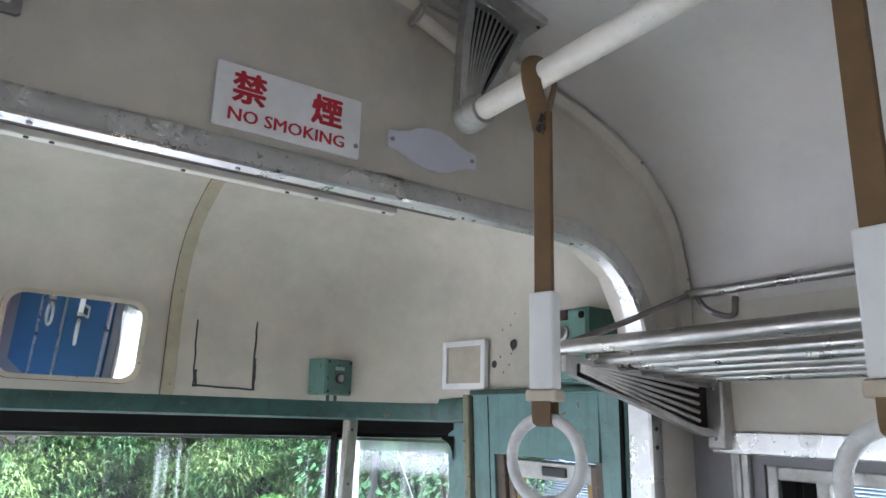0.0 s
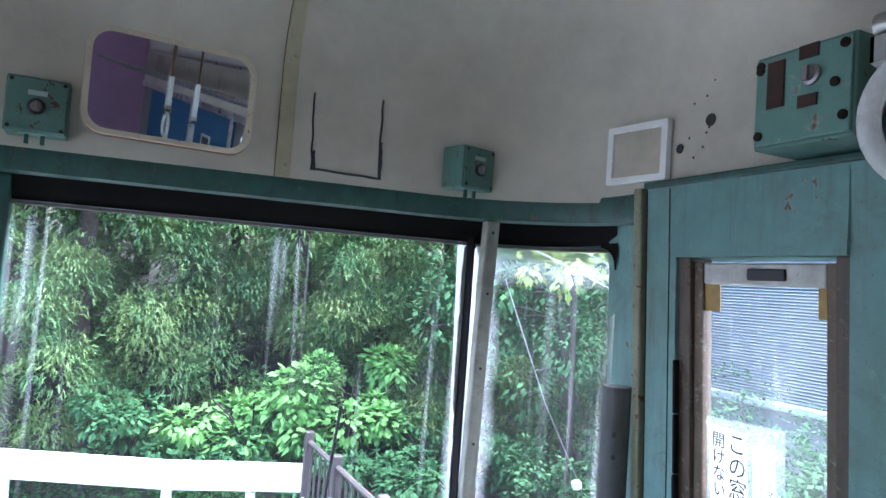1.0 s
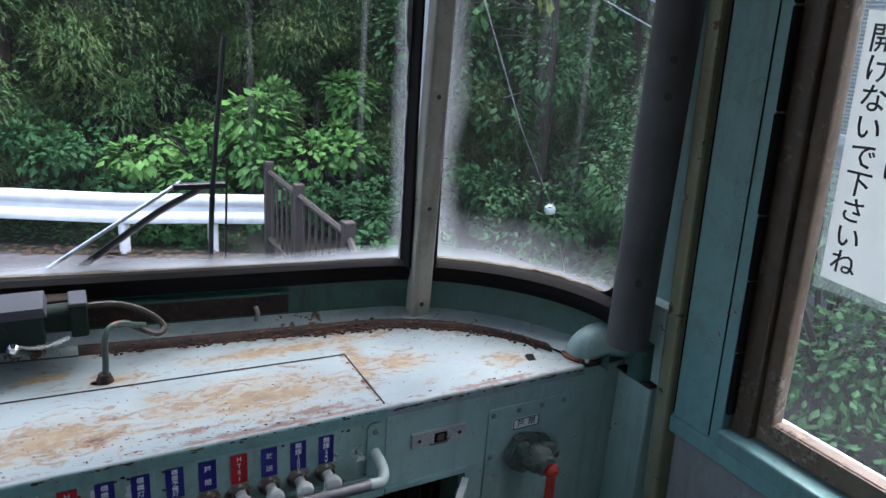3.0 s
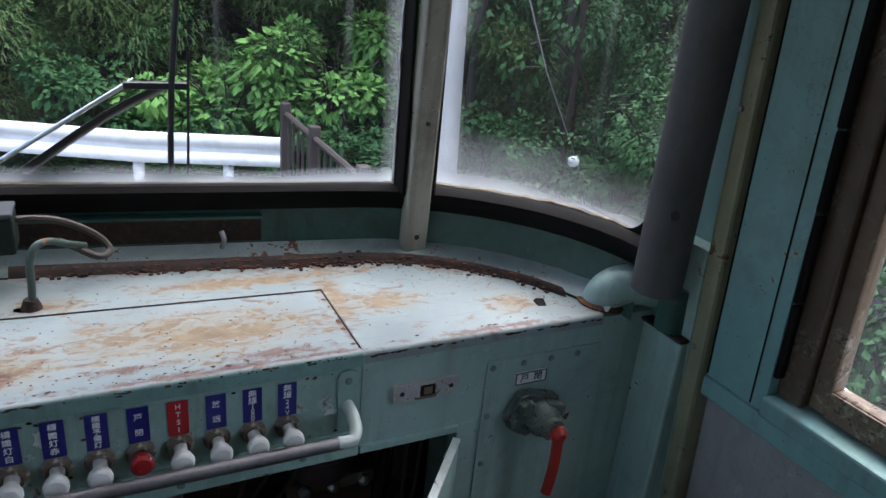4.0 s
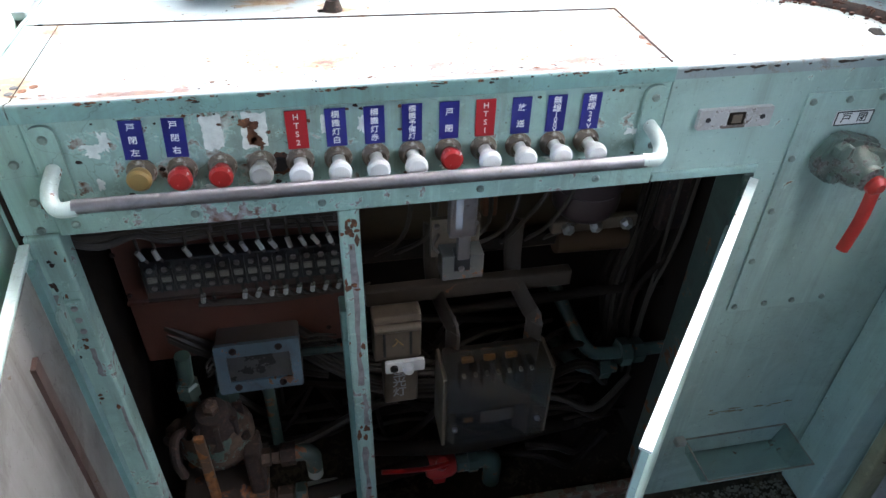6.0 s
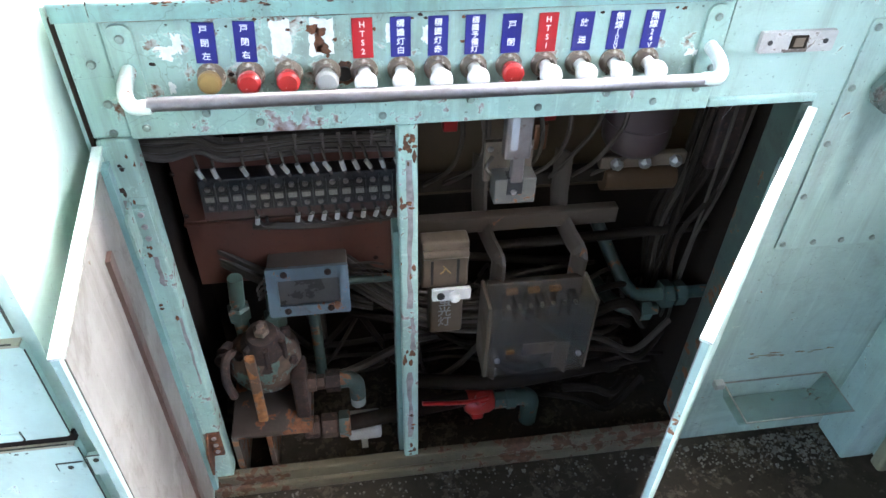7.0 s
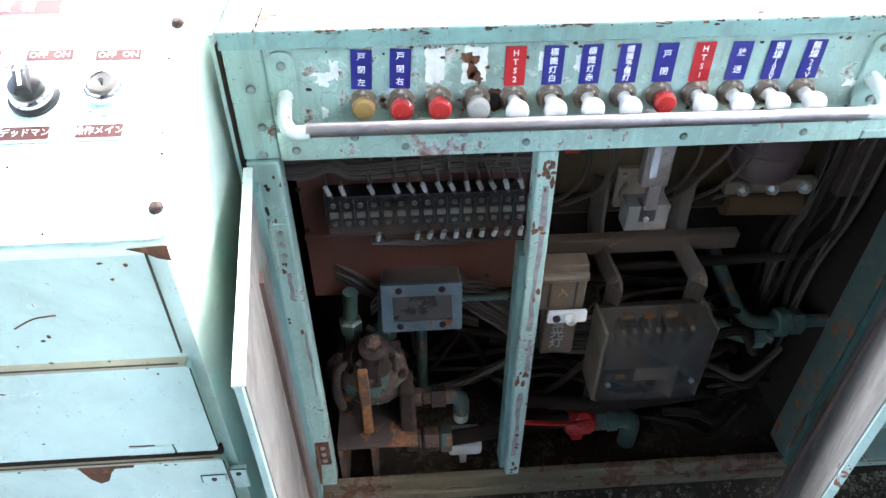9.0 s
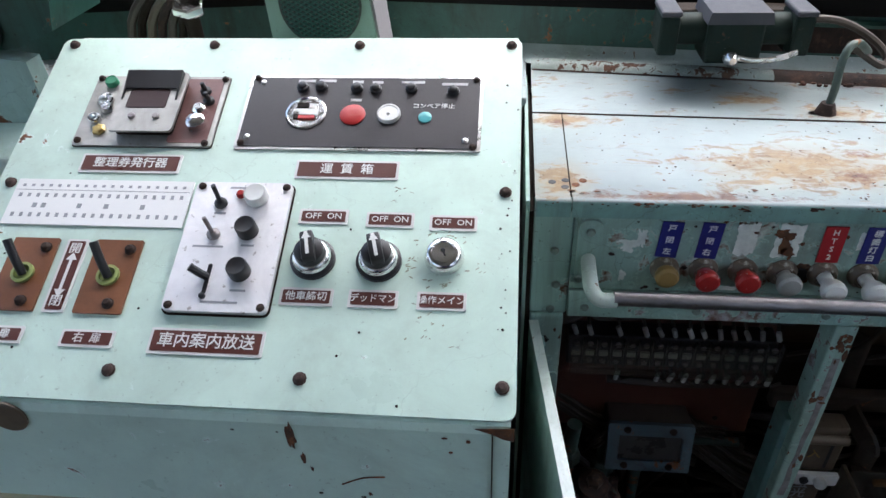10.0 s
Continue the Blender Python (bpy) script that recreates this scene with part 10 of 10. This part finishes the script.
shrub((4.6, 10.0, -0.75), 0.7, 0.6, 0.4, 900, 0.12, LEAF_MID, "green shrub on the bank", 43)
b0 = shrub((0.45, 10.7, -0.55), 0.62, 0.5, 0.42, 1500, 0.105, LEAF_MID, "rounded mid-green bush behind the guard rail", 44)
for x, y, z, t in ((-1.6, 11.4, -0.95, 40), (-3.4, 12.0, -0.9, 100), (1.6, 10.2, -1.15, 200), (3.0, 10.0, -1.2, 70), (5.4, 9.2, -0.9, 20), (6.4, 8.0, -0.7, 150), (4.2, 8.9, -1.2, 290), (5.7, 7.0, -1.0, 230), (-5.2, 12.8, -0.8, 10), (3.3, 7.6, -1.35, 120)):
    copy_thing(b0, pose(x, y, z, 0, 0, t))
# low growth under the guard rail
bm = B()
for k in range(5200):
    x = rng.uniform(-8, 2.3)
    y = 10.15 - 0.43 * x + abs(rng.gauss(0.0, 0.35))
    d = Vector((rng.uniform(-1, 1), rng.uniform(-1, 0.3), rng.uniform(-0.2, 0.9))).normalized()
    w = d.cross(Vector((0.1, 0.2, 1))).normalized()
    L = rng.uniform(0.05, 0.11)
    leaf_quad(bm, Vector((x, y, GROUND + rng.uniform(0.0, 0.55))), d, w, L, L * 0.3, 0.2)
tagged(part("undergrowth", bm, LEAF_MID), "low leafy undergrowth beneath the guard rail", "plants", "", "stuff")

# broadleaved growth close to the railcar's side
LEAF_SHADE = leaf_mat("shaded_bush_leaves", (0.020, 0.060, 0.024), (0.055, 0.125, 0.045), (0.036, 0.095, 0.034))
b1 = shrub((4.9, 3.4, -0.5), 0.9, 1.2, 0.9, 4200, 0.066, LEAF_SHADE, "dense dark green bush beside the railcar", 47)
for x, y, z, t in ((5.7, 5.0, -0.5, 80), (5.3, 2.2, -0.3, 190), (5.6, 6.1, -0.2, 300), (6.0, 4.2, -0.3, 30), (5.9, 7.6, 0.3, 130), (4.4, 1.0, -0.6, 260), (5.2, -0.6, -0.4, 50)):
    copy_thing(b1, pose(x, y, z, 0, 0, t))


# slim broadleaved trees beyond the corner window
def slim_tree(seed, label):
    t = thing("slim_tree", (0, 0, 0), label, "tree", "slim trees")
    q = random.Random(seed)
    bm = tube(B(), [(0, 0, -0.6), (0.05, 0.02, 1.2), (-0.04, 0.05, 2.6), (0.06, 0.0, 4.6)], 0.07, 8, 4)
    for k in range(9):
        z = 1.2 + 0.36 * k
        a = q.uniform(0, 6.28)
        tube(bm, [(0, 0, z), (math.cos(a) * 0.4, math.sin(a) * 0.4, z + 0.2), (math.cos(a) * 0.9, math.sin(a) * 0.9, z + 0.15)], 0.018, 5, 3)
    part("trunk", bm, plain("pale_grey_bark", (0.06, 0.052, 0.042), 0.9, 0, 0.4, 6, 0.8), t, "", True)
    fm = shrub_mesh("crown", seed, 0.95, 0.95, 1.7, 1500, 0.12, LEAF_MID, 20)
    piece("crown", fm, t, Matrix.Translation((0, 0, 3.0)))
    return t


s0 = slim_tree(61, "slim tree with loose green leaves on the bank")
s0.matrix_basis = pose(6.2, 8.9, -1.2, 0, 0, 0)
yt = thing("maple_tree", (5.1, 7.3, GROUND), "slim tree with yellow-green young leaves before the dark bank", "tree")
part("trunk", tube(B(), [(5.35, 7.6, GROUND - 0.3), (5.3, 7.5, 0.2), (5.15, 7.4, 1.6), (5.0, 7.3, 2.6)], 0.035, 8, 4), BARK, yt, "", True)
piece("crown", shrub_mesh("crown", 77, 0.42, 0.40, 0.55, 620, 0.11, leaf_mat("yellow_young_leaves", (0.22, 0.30, 0.06), (0.42, 0.46, 0.13), (0.30, 0.38, 0.10)), 9), yt, Matrix.Translation((5.1, 7.3, 2.25)))
for x, y, t in ((7.2, 8.3, 90), (5.4, 10.0, 200), (8.0, 7.3, 30), (6.9, 10.2, 140)):
    copy_thing(s0, pose(x, y, -1.1, 0, 0, t))

# utility pole, wires and guy
up = thing("utility_pole", (3.98, 8.0, GROUND), "grey concrete utility pole with a short white arm", "utility pole")
part("pole", lathe(B(), (4.10, 8.0, GROUND - 0.3), (-0.033, 0, 1), [(0.128, 0), (0.122, 4.0), (0.105, 8.5), (0, 8.5)], 18), plain("grey_concrete", (0.33, 0.33, 0.34), 0.8, 0, 0.15, 4, 0.3), up, "", True)
part("arm", box(B(), 3.60, 4.20, 7.835, 7.875, 2.50, 2.58, 0.008), WHITE_PAINT, up, "short white arm")
part("insulator", lathe(B(), (3.66, 7.855, 2.58), (0, 0, 1), [(0.035, 0), (0.045, 0.04), (0.03, 0.06), (0.045, 0.09), (0.02, 0.14), (0, 0.14)], 12), WHITE_PLASTIC, up, "white insulator", True)
part("band", lathe(B(), (4.025, 8.0, 0.68), (-0.033, 0, 1), [(0.119, 0), (0.124, 0.005), (0.124, 0.045), (0.119, 0.05)], 18), ALU_DULL, up, "steel band", True)
part("guy_wire", tube(B(), [(3.95, 7.0, 1.75), (4.40, 6.75, 0.45), (4.83, 6.62, -0.42), (5.15, 6.55, -1.45)], 0.007, 6, 1), STEEL, up, "steel guy wire")
part("guy_insulator", lathe(B(), (4.81, 6.63, -0.46), (-0.3, 0.1, 1), [(0.0, 0), (0.05, 0.02), (0.06, 0.06), (0.05, 0.10), (0.0, 0.12)], 14), WHITE_PLASTIC, up, "white egg insulator", True)
wr = thing("overhead_wires", (6.0, 7.0, 1.8), "two thin overhead wires sagging past the trees", "wires")
for dz, r in ((0.0, 0.011), (-0.26, 0.008)):
    part("wire", tube(B(), [(-2.0, 7.6, 4.6 + dz), (4.17, 7.0, 2.40 + dz), (5.97, 7.0, 1.80 + dz), (8.0, 7.0, 1.22 + dz), (12, 7.0, 0.4 + dz)], r, 6, 3), plain("pale_wire", (0.55, 0.58, 0.60), 0.5), wr)


def corrugated_hut():
    s = thing("corrugated_shed", (8.0, 5.0, GROUND), "shed clad in grey-green horizontal corrugated sheet", "shed")
    mat = plain("weathered_corrugated_sheet", (0.11, 0.132, 0.15), 0.6, 0.0, 0.2, 3, 0.1)
    rows = []
    z, k = 0.62, 0
    while z < 4.2:
        rows.append([(7.0 + (0.011 if k % 2 else -0.011), y, z) for y in (-2.0, 2.0, 7.8)])
        z += 0.018
        k += 1
    part("cladding", loft(B(), rows), mat, s)
    part("gutter", box(B(), 6.90, 7.02, -2.0, 7.8, 0.50, 0.60, 0.02), plain("grey_gutter", (0.25, 0.27, 0.28), 0.5), s, "grey bottom sill")
    part("wall", box(B(), 7.03, 9.5, -2.0, 7.75, GROUND, 4.2), GREY_PANEL, s)
    part("roof", box(B(), 6.6, 9.8, -2.3, 8.1, 4.21, 4.3, 0.02), GREY_PANEL, s)


corrugated_hut()


# windscreen wiper outside the glass
wp = thing("windscreen_wiper", (0.62, 2.23, 0.9), "black windscreen wiper parked upright outside the glass", "wiper")
part("blade", tube(B(), [(0.638, 2.206, 0.86), (0.648, 2.206, 1.05), (0.674, 2.206, 1.295)], 0.0045, 8, 3), BLACK, wp, "", True)
part("rubber", tube(B(), [(0.662, 2.20, 0.87), (0.672, 2.20, 1.10)], 0.002, 6, 1), BLACK, wp)
part("arm", tube(B(), [(0.30, 2.24, 0.83), (0.431, 2.235, 0.912), (0.56, 2.225, 1.005), (0.640, 2.215, 1.05)], 0.004, 8, 3, 0.011), BLACK, wp, "black flat arm", True)
part("stay", tube(B(), [(0.27, 2.235, 0.84), (0.405, 2.23, 0.93), (0.60, 2.218, 1.058)], 0.0035, 8, 3), ALU, wp, "bright parallel rod", True)
part("clip", box(B(), 0.585, 0.672, 2.205, 2.222, 1.046, 1.056, 0.002), BLACK, wp)
